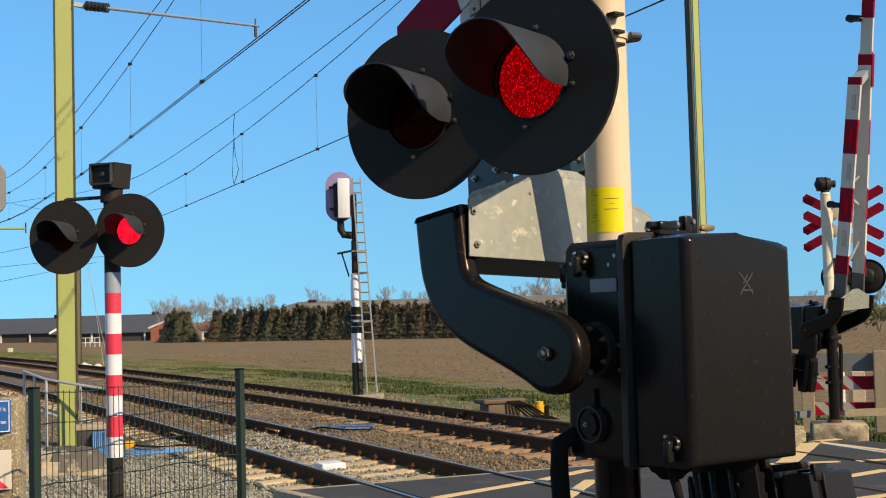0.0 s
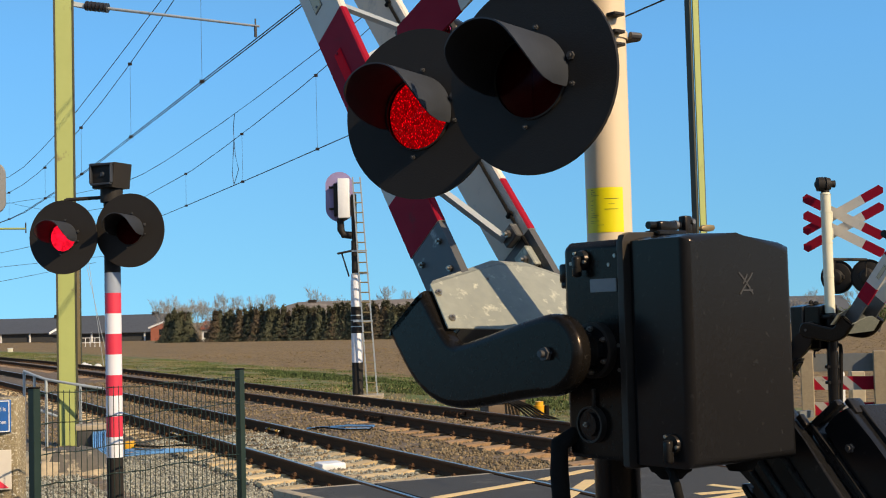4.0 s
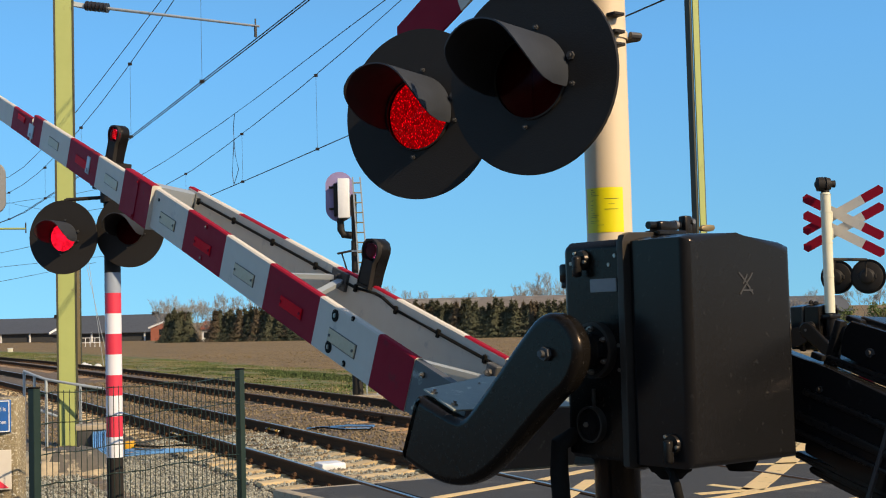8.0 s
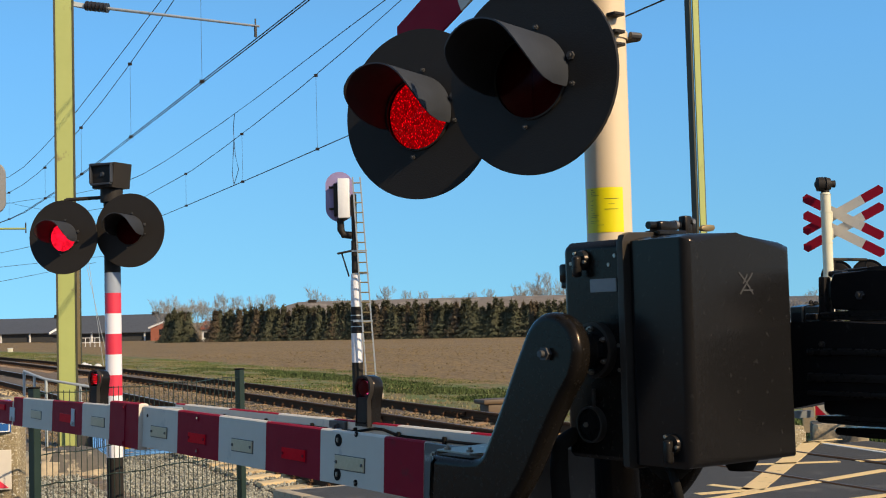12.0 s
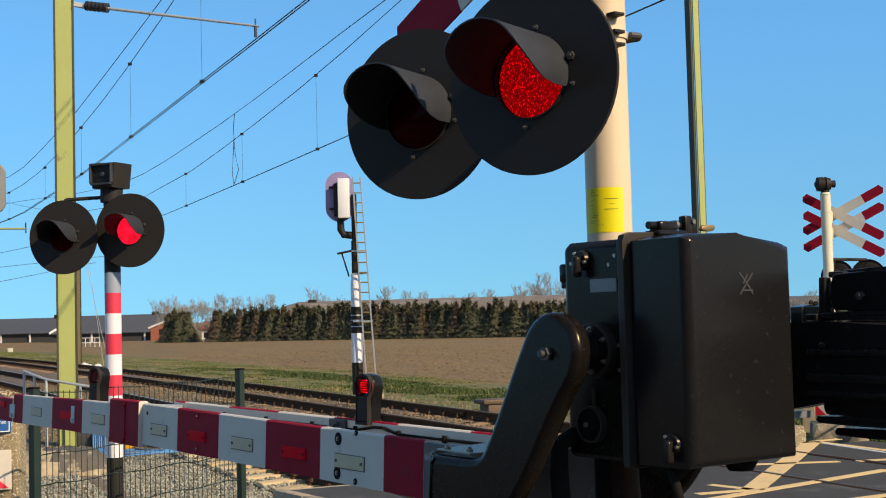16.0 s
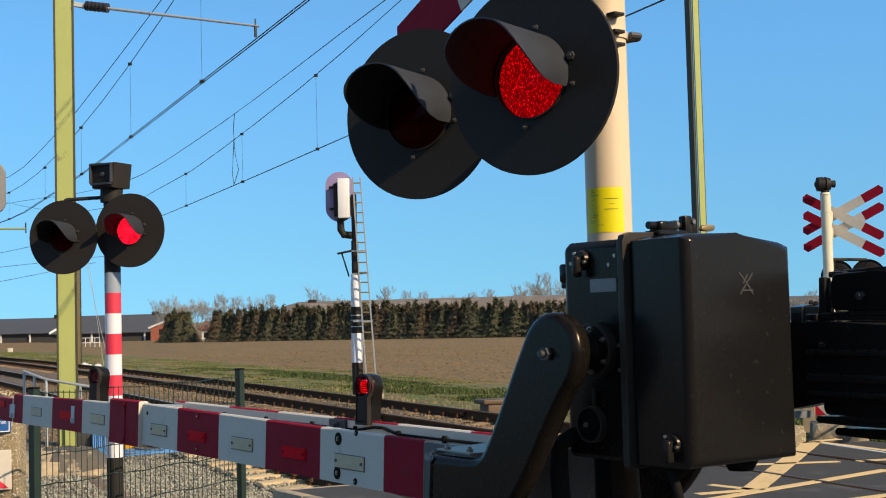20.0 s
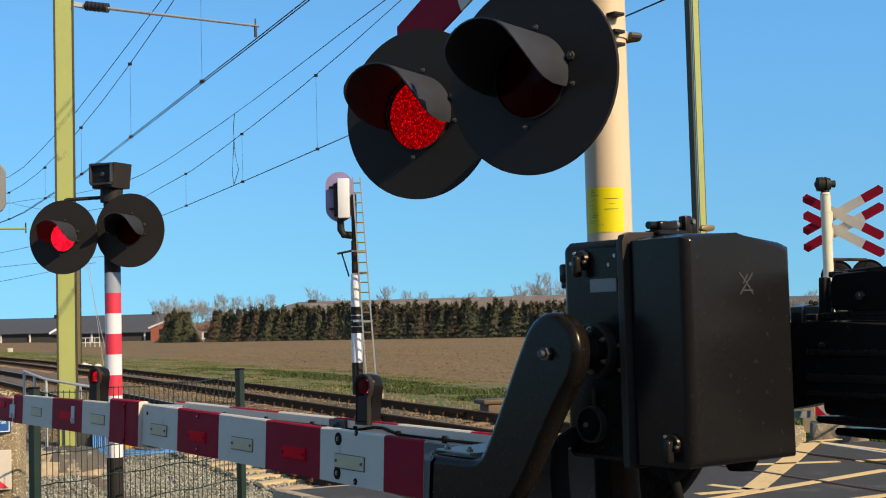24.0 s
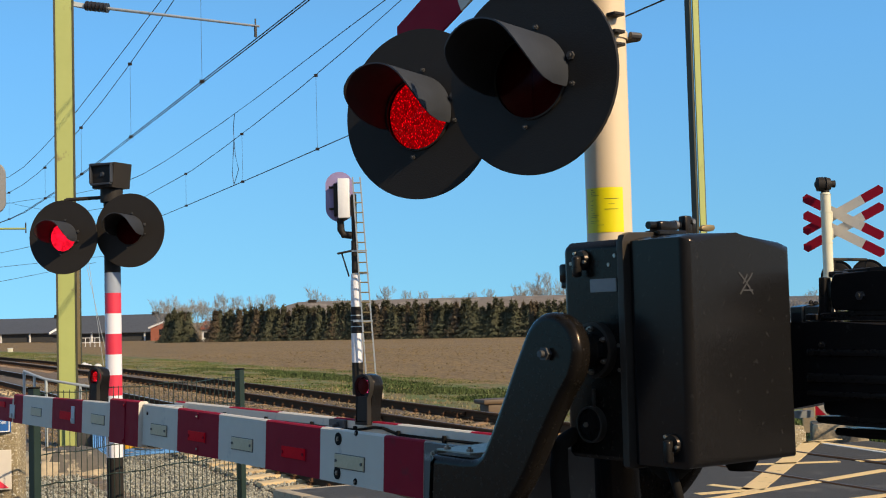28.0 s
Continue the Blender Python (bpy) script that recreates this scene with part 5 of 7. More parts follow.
    box(bm, -0.014, -0.002, 0.366, 0.376, 1.44, 1.495, 0.003, 1)
    part("cap_latch", bm, FLANGE, mc)
    bm = bmesh.new()
    bolt(bm, (-0.026, 0.385, 1.392), (-1, 0, 0), 0.008, 0.006)
    part("bolt", bm, STEEL, mc)
    for y, z in ((0.405, 1.868), (0.065, 1.355)):
        bm = bmesh.new()
        tube(bm, (-0.004, y, z), (-0.018, y, z), 0.030, 0.026, seg=24)
        box(bm, -0.040, -0.014, y - 0.012, y + 0.012, z - 0.050, z + 0.012, 0.008, 3)
        part("latch_knob", bm, BLACK_GLOSS, mc, "glossy black turning latch")
        for dy, dz in ((0.018, 0.02), (-0.022, -0.006)):
            bm = bmesh.new()
            tube(bm, (-0.012, y + dy, z + dz), (-0.022, y + dy, z + dz), 0.005, seg=10)
            part("screw", bm, STEEL, mc)
    for y, z in ((0.275, 1.875), (0.27, 1.55), (0.27, 1.62), (0.30, 1.85), (0.46, 1.86)):
        bm = bmesh.new()
        tube(bm, (0.006, y, z), (-0.002, y, z), 0.006, seg=10)
        part("screw", bm, STEEL, mc)
    bm = bmesh.new()
    box(bm, 0.012, 0.05, 0.498, 0.530, 1.805, 1.862, 0.008, 2)
    box(bm, 0.012, 0.04, 0.498, 0.522, 1.788, 1.808, 0.006, 2)
    part("hinge_lug", bm, BLACK, mc, "black hinge lug")
    # lid lock on top
    bm = bmesh.new()
    box(bm, 0.115, 0.185, 0.20, 0.25, 1.938, 1.972, 0.008, 2)
    tube(bm, (0.088, 0.225, 1.960), (0.115, 0.225, 1.960), 0.011, seg=14)
    tube(bm, (0.185, 0.225, 1.962), (0.214, 0.225, 1.962), 0.013, seg=14)
    box(bm, 0.10, 0.22, 0.195, 0.255, 1.930, 1.945, 0.004, 1)
    lock = part("lid_lock", bm, BLACK, mc, "black hasp on the lid")
    bm = bmesh.new()
    tube(bm, (0.194, 0.225, 1.962), (0.204, 0.225, 1.962), 0.0145, seg=14)
    part("worn_ring", bm, STEEL, lock, "worn bright ring")
    bm = bmesh.new()
    box(bm, 0.222, 0.252, 0.205, 0.235, 1.925, 1.990, 0.006, 2)
    box(bm, 0.252, 0.276, 0.21, 0.23, 1.935, 1.984, 0.006, 2)
    part("lock_post", bm, BLACK_GLOSS, lock)
    bm = bmesh.new()
    tube(bm, (0.254, 0.208, 1.972), (0.254, 0.200, 1.972), 0.007, seg=10)
    part("screw", bm, STEEL, lock)
    bm = bmesh.new()
    prism(bm, smooth_poly([(0.288, 1.947), (0.296, 1.963), (0.340, 1.966), (0.352, 1.957), (0.338, 1.944)], 1), lambda a, b, c: Vector((a, c, b)), (0.205, 0.222), 0.003, 2)
    part("lock_tag", bm, BRASS, mc, "worn brass tag")
    # embossed maker's mark drawn as plain strokes on the cover; grey stands for highlights
    for (xa, za), (xb, zb_) in (((0.205, 1.815), (0.250, 1.760)), ((0.262, 1.812), (0.208, 1.738)), ((0.222, 1.752), (0.262, 1.752)), ((0.236, 1.775), (0.262, 1.738)), ((0.240, 1.808), (0.222, 1.775))):
        bm = bmesh.new()
        bar(bm, (xa, -0.001, za * 0.8 + 0.364), (xb, -0.001, zb_ * 0.8 + 0.364), 0.0022, 0.004)
        part("raised_mark", bm, MARK, mc, "raised stroke in highlight grey", smooth=0)
    # cables and lumps below
    bm = bmesh.new()
    pipe(bm, [(0.02, 0.47, 1.36), (-0.03, 0.50, 1.33), (-0.035, 0.50, 1.25), (-0.02, 0.50, 1.0), (0.05, 0.52, 0.4)], 0.028, 12)
    part("drive_cable", bm, RUBBER, mc, "thick black cable sleeve")
    bm = bmesh.new()
    pipe(bm, [(0.03, 0.13, 1.30), (0.02, 0.10, 1.275), (0.02, 0.085, 1.24), (0.03, 0.085, 1.205), (0.06, 0.11, 1.18), (0.12, 0.16, 1.17)], 0.013, 10)
    part("loop_cable", bm, RUBBER, mc, "bent black cable")
    bm = bmesh.new()
    tube(bm, (0.09, 0.17, 1.31), (0.09, 0.17, 1.265), 0.085, 0.055, seg=20)
    tube(bm, (0.09, 0.17, 1.265), (0.09, 0.17, 1.245), 0.05, 0.03, seg=20)
    part("cable_gland", bm, RUBBER, mc)
    bm = bmesh.new()
    tube(bm, (0.30, 0.10, 1.30), (0.30, 0.10, 1.255), 0.06, 0.035, seg=20)
    part("cable_gland", bm, RUBBER, mc)
    for z in (1.42, 1.72):
        bm = bmesh.new()
        box(bm, 0.15, 0.385, 0.495, 0.66, z, z + 0.06, 0.01, 2)
        part("pole_bracket", bm, BLACK, mc)
    # lamp heads on arms from the pole
    r_p, l_p = inv @ Vector((0.2352, 3.2826, 2.3193)), inv @ Vector((-0.0629, 3.7612, 2.3082))
    for p, grp, yaw in ((r_p, "R", 36.1), (l_p, "L", 30.0)):
        fn = (inv.to_3x3() @ Vector((-math.sin(radians(yaw)), -math.cos(radians(yaw)), 0))).normalized()
        if not shades:
            p = p + base.inverted().to_3x3() @ Vector((0.075, 0, 0.0))
        lamp_head(mc, facing(p, fn), grp, lamp_led, shades=shades)
        bm = bmesh.new()
        back = p - fn * 0.07
        pipe(bm, [back, back - fn * 0.06, Vector((px, py, p.z + 0.06))] if shades else [back - fn * 0.05, back - fn * 0.05 + Vector((0, 0, 0.24)), Vector((px, py, p.z + 0.25))], 0.024, 10)
        part("lamp_arm", bm, BLACK_MATT, mc, "black lamp bracket arm")
    # crossbuck: two crossed pairs of planks
    cn = (inv.to_3x3() @ Vector((-0.80, -0.60, 0) if shades else (-0.46, -0.888, 0))).normalized()
    aside = Vector() if shades else base.inverted().to_3x3() @ Vector((0.13, 0, 0))
    for zc_, off in ((3.09, 0.425), (2.83, 0.425)) if shades else ((3.165, 0.105), (2.92, 0.105)):
        for sgn, dd in ((1, 0.0), (-1, 0.012)):
            bm = bmesh.new()
            L, hh, red_at = (0.56, 0.078, 0.25) if shades else (0.60, 0.066, 0.32)
            pts = [-L, -red_at, red_at, L]
            rows = []
            for i, x in enumerate(pts):
                ends = [(x, -hh), (x, hh)]
                rows.append([bm.verts.new((a, b, c)) for c in (0, 0.008) for a, b in ends])
            for i in range(3):
                a, b = rows[i], rows[i + 1]
                for q in ((a[0], b[0], b[1], a[1]), (a[2], a[3], b[3], b[2]), (a[0], a[2], b[2], b[0]), (a[1], b[1], b[3], a[3])):
                    bm.faces.new(q).material_index = 1 if i != 1 else 0
            for e, sg in ((rows[0], -1), (rows[3], 1)):
                tip = [bm.verts.new((sg * (L + 0.035), 0, c)) for c in (0, 0.008)]
                for q in ((e[0], e[1], tip[0]), (e[2], e[3], tip[1]), (e[0], e[2], tip[1], tip[0]), (e[1], e[3], tip[1], tip[0])):
                    bm.faces.new(q).material_index = 1
            ob = part("crossbuck_plank", bm, [WHITE, RED], mc, "white plank with red ends", smooth=0)
            ob.matrix_basis = facing(Vector((px, py, zc_ + (0.06 if shades and sgn < 0 else 0))) + aside + cn * (off + dd), cn) @ pose(0.02 if shades else -0.08, 0 if shades or sgn > 0 else 0.09, 0, 0, 0, 24 * sgn if shades else (30 if sgn > 0 else -27))
        bm = bmesh.new()
        box(bm, -0.07, 0.07, -0.08, 0.08, 0.06, off, 0.006, 1)
        ob = part("sign_bracket", bm, CREAM, mc)
        ob.matrix_basis = facing(Vector((px, py, zc_)), cn)
    # bell on the pole top
    bm = bmesh.new()
    bd, bc = Vector((-0.804, 0.595, 0)), Vector((px, py, pole_top + 0.15))
    for k0, k1, r0, r1 in ((-0.145, -0.11, 0.03, 0.085), (-0.11, -0.03, 0.10, 0.105), (-0.03, 0.0, 0.09, 0.09), (0.0, 0.07, 0.105, 0.085), (0.07, 0.14, 0.05, 0.052)):
        tube(bm, bc + bd * k0, bc + bd * k1, r0, r1, seg=20)
    tube(bm, (px, py, pole_top), (px, py, pole_top + 0.06), 0.06, seg=16)
    part("bell", bm, BLACK_MATT, mc, "black warning bell")
    if not shades:
        for z in (0.80, 1.02):
            bm = bmesh.new()
            tube(bm, (px, py, z), (px, py, z + 0.05), 0.085, seg=24)
            box(bm, px - 0.14, px + 0.14, py - 0.03, py + 0.03, z, z + 0.045, 0.006, 1)
            part("pole_clamp", bm, BLACK, mc, "black bolted pole clamp")
        bm = bmesh.new()
        pipe(bm, [(px - 0.11, py, 1.25), (px - 0.12, py, 1.0), (px - 0.11, py, 0.7), (px - 0.10, py, 0.35), (px - 0.12, py, 0.22)], 0.022, 10)
        part("conduit", bm, BLACK, mc, "black cable conduit")
        bm = bmesh.new()
        tube(bm, (px, py, 0.22), (px, py, 0.30), 0.13, 0.08, seg=20)
        part("foot_flange", bm, RAIL_SIDE, mc, "rusty foot flange")
    if shades:
        # yellow notice wrapped round the pole
        bm = bmesh.new()
        n = 16
        ring = []
        for i in range(n + 1):
            a = radians(160 + 104 * i / n)
            ring.append([bm.verts.new((px + 0.0725 * math.cos(a), py + 0.0725 * math.sin(a), z)) for z in (1.962, 2.102)])
        for i in range(n):
            bm.faces.new((ring[i][0], ring[i + 1][0], ring[i + 1][1], ring[i][1]))
        notice = part("notice", bm, YELLOW, mc, "yellow notice sticker with small print")
        for z, a0, a1 in ((2.0665, 226, 266), (2.0335, 226, 266), (2.095, 190, 206), (2.083, 190, 200), (2.048, 188, 204), (2.022, 188, 210), (2.016, 188, 230), (1.992, 188, 214), (2.088, 190, 212), (2.078, 190, 232), (2.062, 188, 205), (2.040, 188, 198), (2.032, 188, 198), (2.010, 188, 222), (1.998, 188, 236), (2.066, 228, 262), (2.034, 228, 262), (2.050, 236, 254), (1.985, 205, 240)):
            bm = bmesh.new()
            k = 8
            rr = []
            for i in range(k + 1):
                a = radians(a0 - 11 + (a1 - a0) * (0.9 if a0 > 220 else 0.55) * i / k)
                rr.append([bm.verts.new((px + 0.0732 * math.cos(a), py + 0.0732 * math.sin(a), z + d)) for d in (-0.0005, 0.0005)])
            for i in range(k):
                bm.faces.new((rr[i][0], rr[i + 1][0], rr[i + 1][1], rr[i][1]))
            part("print_line", bm, INK, notice)
    return mc


# ================= left side: light post, fence, signs =================
def build_light_post():
    x, y = -2.462, 9.62
    t = thing("crossing_light_post", "red and white banded post with two round warning lights", "warning light", pose(x, y, -0.1))
    zs = [0.832 + 0.1515 * i for i in range(10)]
    bm = bmesh.new()
    tube(bm, (0, 0, 0), (0, 0, 0.832), 0.0595, seg=28)
    part("post_foot", bm, BLACK_MATT, t, "black painted post foot")
    for i, (a, b) in enumerate(zip(zs, zs[1:])):
        bm = bmesh.new()
        tube(bm, (0, 0, a), (0, 0, b), 0.060, seg=28)
        last = i == len(zs) - 2
        part("band", bm, GREY_BAND if last else (WHITE_POST if i % 2 == 0 else RED_POST), t)
    bm = bmesh.new()
    tube(bm, (0, 0, 2.195), (0, 0, 2.80), 0.0595, seg=28)
    part("post_head", bm, BLACK_MATT, t)
    fn = (-0.22, -0.975, 0)
    for px, pz, grp in ((-2.790, 2.360, "L"), (-2.300, 2.398, "R")):
        lamp_head(t, facing((px - x, -0.13, pz + 0.1), fn), grp, LED_FAR, dia=0.545)
    bm = bmesh.new()
    tube(bm, (-0.33, -0.03, 2.745), (0.10, 0.0, 2.765), 0.014, seg=10)
    tube(bm, (-0.33, -0.05, 2.55), (-0.33, -0.03, 2.75), 0.014, seg=10)
    part("lamp_bracket", bm, BLACK_MATT, t)
    bm = bmesh.new()
    tube(bm, (0, 0, 2.72), (0, 0, 2.825), 0.082, seg=24)
    part("box_socket", bm, BLACK_MATT, t)
    bm = bmesh.new()
    prism(bm, [(-0.095, 0.0), (0.095, 0.0), (0.118, 0.185), (-0.118, 0.19)], lambda a, b, c: Vector((a, c, 2.82 + b)), (-0.11, 0.10), 0.012, 2)
    head = part("bell_box", bm, BLACK_MATT, t, "black loudspeaker box")
    head.matrix_basis = pose(0.0, 0, 0, 0, 0, -24)
    bm = bmesh.new()
    for x0, x1, z0, z1 in ((-0.10, 0.10, 2.985, 3.0), (-0.09, 0.09, 2.84, 2.855), (-0.10, -0.085, 2.855, 2.985), (0.085, 0.10, 2.855, 2.985)):
        box(bm, x0, x1, -0.135, -0.108, z0, z1, 0.003, 1)
    part("front_frame", bm, HOOD, head, "raised frame of the loudspeaker")
    bm = bmesh.new()
    tube(bm, (0, 0, 0), (0, 0, 0.01), 0.022, 0.014, seg=16)
    part("speaker_dome", bm, HOOD, head).matrix_basis = facing((0.005, -0.110, 2.92), (0, -1, 0))


def build_fence():
    a, b = Vector((-2.70, 8.5, 0)), Vector((-1.64, 10.3, 0))
    f = thing("mesh_fence", "dark green wire mesh fence panel between square posts", "fence")
    d = (b - a).normalized()
    ln = (b - a).length
    rz = math.degrees(math.atan2(d.y, d.x))
    for p, zt in ((a, 1.305), (b, 1.325)):
        bm = bmesh.new()
        box(bm, -0.028, 0.028, -0.028, 0.028, -0.1, zt, 0.004, 1)
        ob = part("post", bm, FENCE_GREEN, f, "dark green square post")
        ob.matrix_basis = pose(p.x, p.y, 0, 0, 0, rz)
        bm = bmesh.new()
        box(bm, -0.031, 0.031, -0.031, 0.031, zt, zt + 0.012, 0.004, 1)
        ob = part("post_cap", bm, RUBBER, f)
        ob.matrix_basis = pose(p.x, p.y, 0, 0, 0, rz)
        for z in (1.22, 1.02, 0.82, 0.62):
            bm = bmesh.new()
            tube(bm, (0.028, -0.015, z), (0.042, -0.015, z), 0.007, seg=8)
            ob = part("fence_bolt", bm, STEEL, f)
            ob.matrix_basis = pose(p.x, p.y, 0, 0, 0, rz)
    n = int(ln / 0.05)
    bm = bmesh.new()
    tube(bm, (0, 0, 0.05), (0, 0, 1.28), 0.0028, seg=6)
    first = None
    for i in range(1, n):
        if first is None:
            first = part("wire", bm, FENCE_GREEN, f)
            ob = first
        else:
            ob = first.copy()
            scene.collection.objects.link(ob)
        p = a + d * (ln * i / n)
        ob.matrix_basis = pose(p.x, p.y, 0)
    for z in (1.265, 1.065, 0.865, 0.665, 0.465, 0.265):
        for o in (-0.005, 0.005):
            bm = bmesh.new()
            side = Vector((-d.y, d.x, 0)) * o
            pipe(bm, [a + d * (ln * i / 12) + side + Vector((0, 0, z + 0.008 * math.sin(i * 1.9))) for i in range(13)], 0.0036, 6)
            part("wire", bm, FENCE_GREEN, f)


def text_mesh(words, size):
    c = bpy.data.curves.new("letters", "FONT")
    c.body, c.size, c.extrude = words, size, 0.0008
    o = bpy.data.objects.new("letters", c)
    scene.collection.objects.link(o)
    dg = bpy.context.evaluated_depsgraph_get()
    me = bpy.data.meshes.new_from_object(o.evaluated_get(dg))
    bpy.data.objects.remove(o)
    bpy.data.curves.remove(c)
    return me


def build_signs_left():
    t = thing("concrete_post", "washed pebble concrete post beside the fence", "post", pose(-3.25, 9.60, -0.1))
    bm = bmesh.new()
    box(bm, -0.106, 0.106, -0.106, 0.106, 0, 1.295, 0.015, 2)
    part("shaft", bm, PEBBLE_CONCRETE, t)
    s = thing("blue_sign", "small blue warning sign with white lettering", "sign", pose(-3.322, 9.45, 1.064, 0, 0, 14))
    bm = bmesh.new()
    box(bm, -0.25, 0.144, -0.005, 0.005, -0.119, 0.119, 0.004, 1)
    part("panel", bm, BLUE, s)
    bm = bmesh.new()
    for z in (-0.110, 0.110):
        box(bm, -0.24, 0.131, -0.008, -0.005, z - 0.0035, z + 0.0035)
    box(bm, 0.1275, 0.134, -0.008, -0.005, -0.1125, 0.1125)
    part("border", bm, WHITE_EDGE, s, smooth=0)
    for words, z in (("fd is", 0.038), ("men", -0.056)):
        me = text_mesh(words, 0.044)
        ob = finish("lettering", me, WHITE_EDGE, s, smooth=0)
        ob.matrix_basis = pose(0.052, -0.0068, z, 90, 0, 0) @ Matrix.Diagonal((0.78, 1, 1, 1))
    w = thing("triangle_sign", "white panel with red bordered warning triangle", "sign", pose(-3.322, 9.45, 0.695, 0, 0, 14))
    bm = bmesh.new()
    box(bm, -0.25, 0.144, -0.005, 0.005, -0.163, 0.125, 0.004, 1)
    part("panel", bm, WHITE, w)
    bm = bmesh.new()
    prism(bm, [(-0.245, 0.12), (-0.19, 0.12), (0.125, -0.15), (-0.245, -0.15), (-0.245, -0.105), (0.03, -0.105)], lambda a, b, c: Vector((a, c, b)), (-0.009, -0.0052))
    part("triangle", bm, RED_POST, w, smooth=0)
    g = thing("sign_plate", "grey back of a rounded metal sign", "sign", pose(-2.46, 7.0, 2.47, 0, 0, 8))
    bm = bmesh.new()
    arc = [(0.09 - 0.06 + 0.06 * math.cos(radians(x)), 0.14 - 0.06 + 0.06 * math.sin(radians(x))) for x in range(0, 91, 15)]
    poly = arc + [(-a, b) for a, b in arc[::-1]]
    poly += [(-a, -b) for a, b in arc] + [(a, -b) for a, b in arc[::-1]]
    prism(bm, poly, lambda a, b, c: Vector((a, c, b)), (-0.012, 0.012), 0.004, 1)
    part("panel", bm, GREY_PAINT, g)
    bm = bmesh.new()
    tube(bm, (-0.06, 0.05, -2.57), (-0.06, 0.05, 0.12), 0.03, seg=16)
    part("pole", bm, GALV_DULL, g)


def build_guard_rail():
    """Bent galvanised pipe rail beside the mast."""
    t = thing("guard_rail", "galvanised pipe guard rail beside the mast", "railing")
    line = [(-6.47, 19.9, 1.02), (-6.25, 19.7, 0.96), (-6.01, 19.5, 0.90), (-5.47, 19.4, 0.81), (-5.1, 19.3, 0.75)]
    bm = bmesh.new()
    pipe(bm, line, 0.021, 10)
    part("top_pipe", bm, GALV_DULL, t)
    for x, y, z in line[:4]:
        bm = bmesh.new()
        tube(bm, (x, y, -0.1), (x, y, z), 0.022, seg=12)
        part("upright", bm, GALV_DULL, t)
    bm = bmesh.new()
    tube(bm, (-6.15, 19.55, 0.45), (-5.85, 19.5, 0.35), 0.02, seg=8)
    part("mid_pipe", bm, GALV_DULL, t)


def build_mast_foot():
    t = thing("mast_footing", "weathered concrete mast footing with a shadow-coloured cap", "footing", pose(-4.72, 16.1, -0.1, 0, 0, 12))
    bm = bmesh.new()
    ring = []
    for k, (z, w) in enumerate(((-0.06, 1.12), (0.05, 1.0), (0.16, 0.86), (0.25, 0.66), (0.285, 0.40))):
        row = []
        for i in range(28):
            a = 2 * math.pi * i / 28
            q = max(abs(math.cos(a)), abs(math.sin(a))) ** 0.6
            rr = w * (1 + 0.10 * noise.noise(Vector((math.cos(a) * 2.2, math.sin(a) * 2.2, z * 5))))
            row.append(bm.verts.new((0.60 * rr * math.cos(a) / q - 0.05, 0.55 * rr * math.sin(a) / q + 0.05, z + 0.03 * noise.noise(Vector((math.cos(a) * 3, math.sin(a) * 3, z * 7 + 3))))))
        ring.append(row)
    for k in range(4):
        for i in range(28):
            f = bm.faces.new((ring[k][i], ring[k][(i + 1) % 28], ring[k + 1][(i + 1) % 28], ring[k + 1][i]))
            # a cast shadow is coloured onto the cap, with an uneven edge towards the sandy flank
            f.material_index = 1 if k > 0 and f.calc_center_median().x > -0.02 + 0.12 * math.sin(i * 1.7 + k) else 0
    bm.faces.new(ring[4]).material_index = 1
    part("block", bm, [FOOTING, FOOTING_SHADOW], t, smooth=50)
    c = thing("cable_box", "low dark cable box with pale lid beside the track", "cable box", pose(-5.02, 18.4, -0.12, 0, 0, 15))
    bm = bmesh.new()
    box(bm, -0.21, 0.21, -0.16, 0.16, 0, 0.35, 0.02, 2)
    part("case", bm, BARN_WALL, c)
    bm = bmesh.new()
    box(bm, -0.24, 0.24, -0.18, 0.18, 0.35, 0.42, 0.012, 2)
    part("lid", bm, CONCRETE, c)
    bm = bmesh.new()
    box(bm, 0.44, 0.59, -0.06, 0.06, 0.04, 0.16, 0.02, 2)
    tube(bm, (0.515, 0, -0.02), (0.515, 0, 0.05), 0.03, seg=10)
    part("connector", bm, ORANGE, c, "orange cable connector")
    k = thing("blue_cables", "loose bundle of blue cables lying on the gravel", "cable", pose(-4.75, 18.0, -0.12))
    for i in range(7):
        bm = bmesh.new()
        o = i * 0.028
        pipe(bm, [(-0.22 + o, 0.30, 0.33), (-0.20 + o, 0.15, 0.30), (-0.14 + o, -0.05, 0.12), (-0.05 + o, -0.12 + o, 0.03 + o * .3), (0.35, -0.25 + o * 4, 0.03 + 0.02 * (i % 3)), (0.75, -0.08 + o * 3.2 - 0.05 * (i % 2), 0.04), (1.0 + 0.08 * (i % 3), 0.2 + o * 2, 0.02)], 0.011, 7)
        part("cable", bm, BLUE_CABLE, k)
    for i in range(3):
        bm = bmesh.new()
        o = i * 0.05
        pipe(bm, [(0.3, 0.45 + o, 0.10), (0.6, 0.55 + o, 0.06), (0.95, 0.6 - o, 0.08), (1.3, 0.9 + o, 0.03)], 0.013, 7)
        part("cable", bm, RUBBER, k)
    k2 = thing("track_cables", "grey blue cable loops lying between the tracks", "cable", pose(*at(7.4, 20.6, -0.17)))
    for i in range(4):
        bm = bmesh.new()
        o = 0.06 * i
        pipe(bm, [(-0.6, 0.5 - o, 0.02), (-0.3, 0.1 + o, 0.05), (0.1, -0.3 + o, 0.04), (0.5, -0.2 + o, 0.03), (0.55, 0.3 - o, 0.05), (0.1, 0.5 - o, 0.05), (-0.5, 0.2 + o, 0.03)], 0.014, 6)
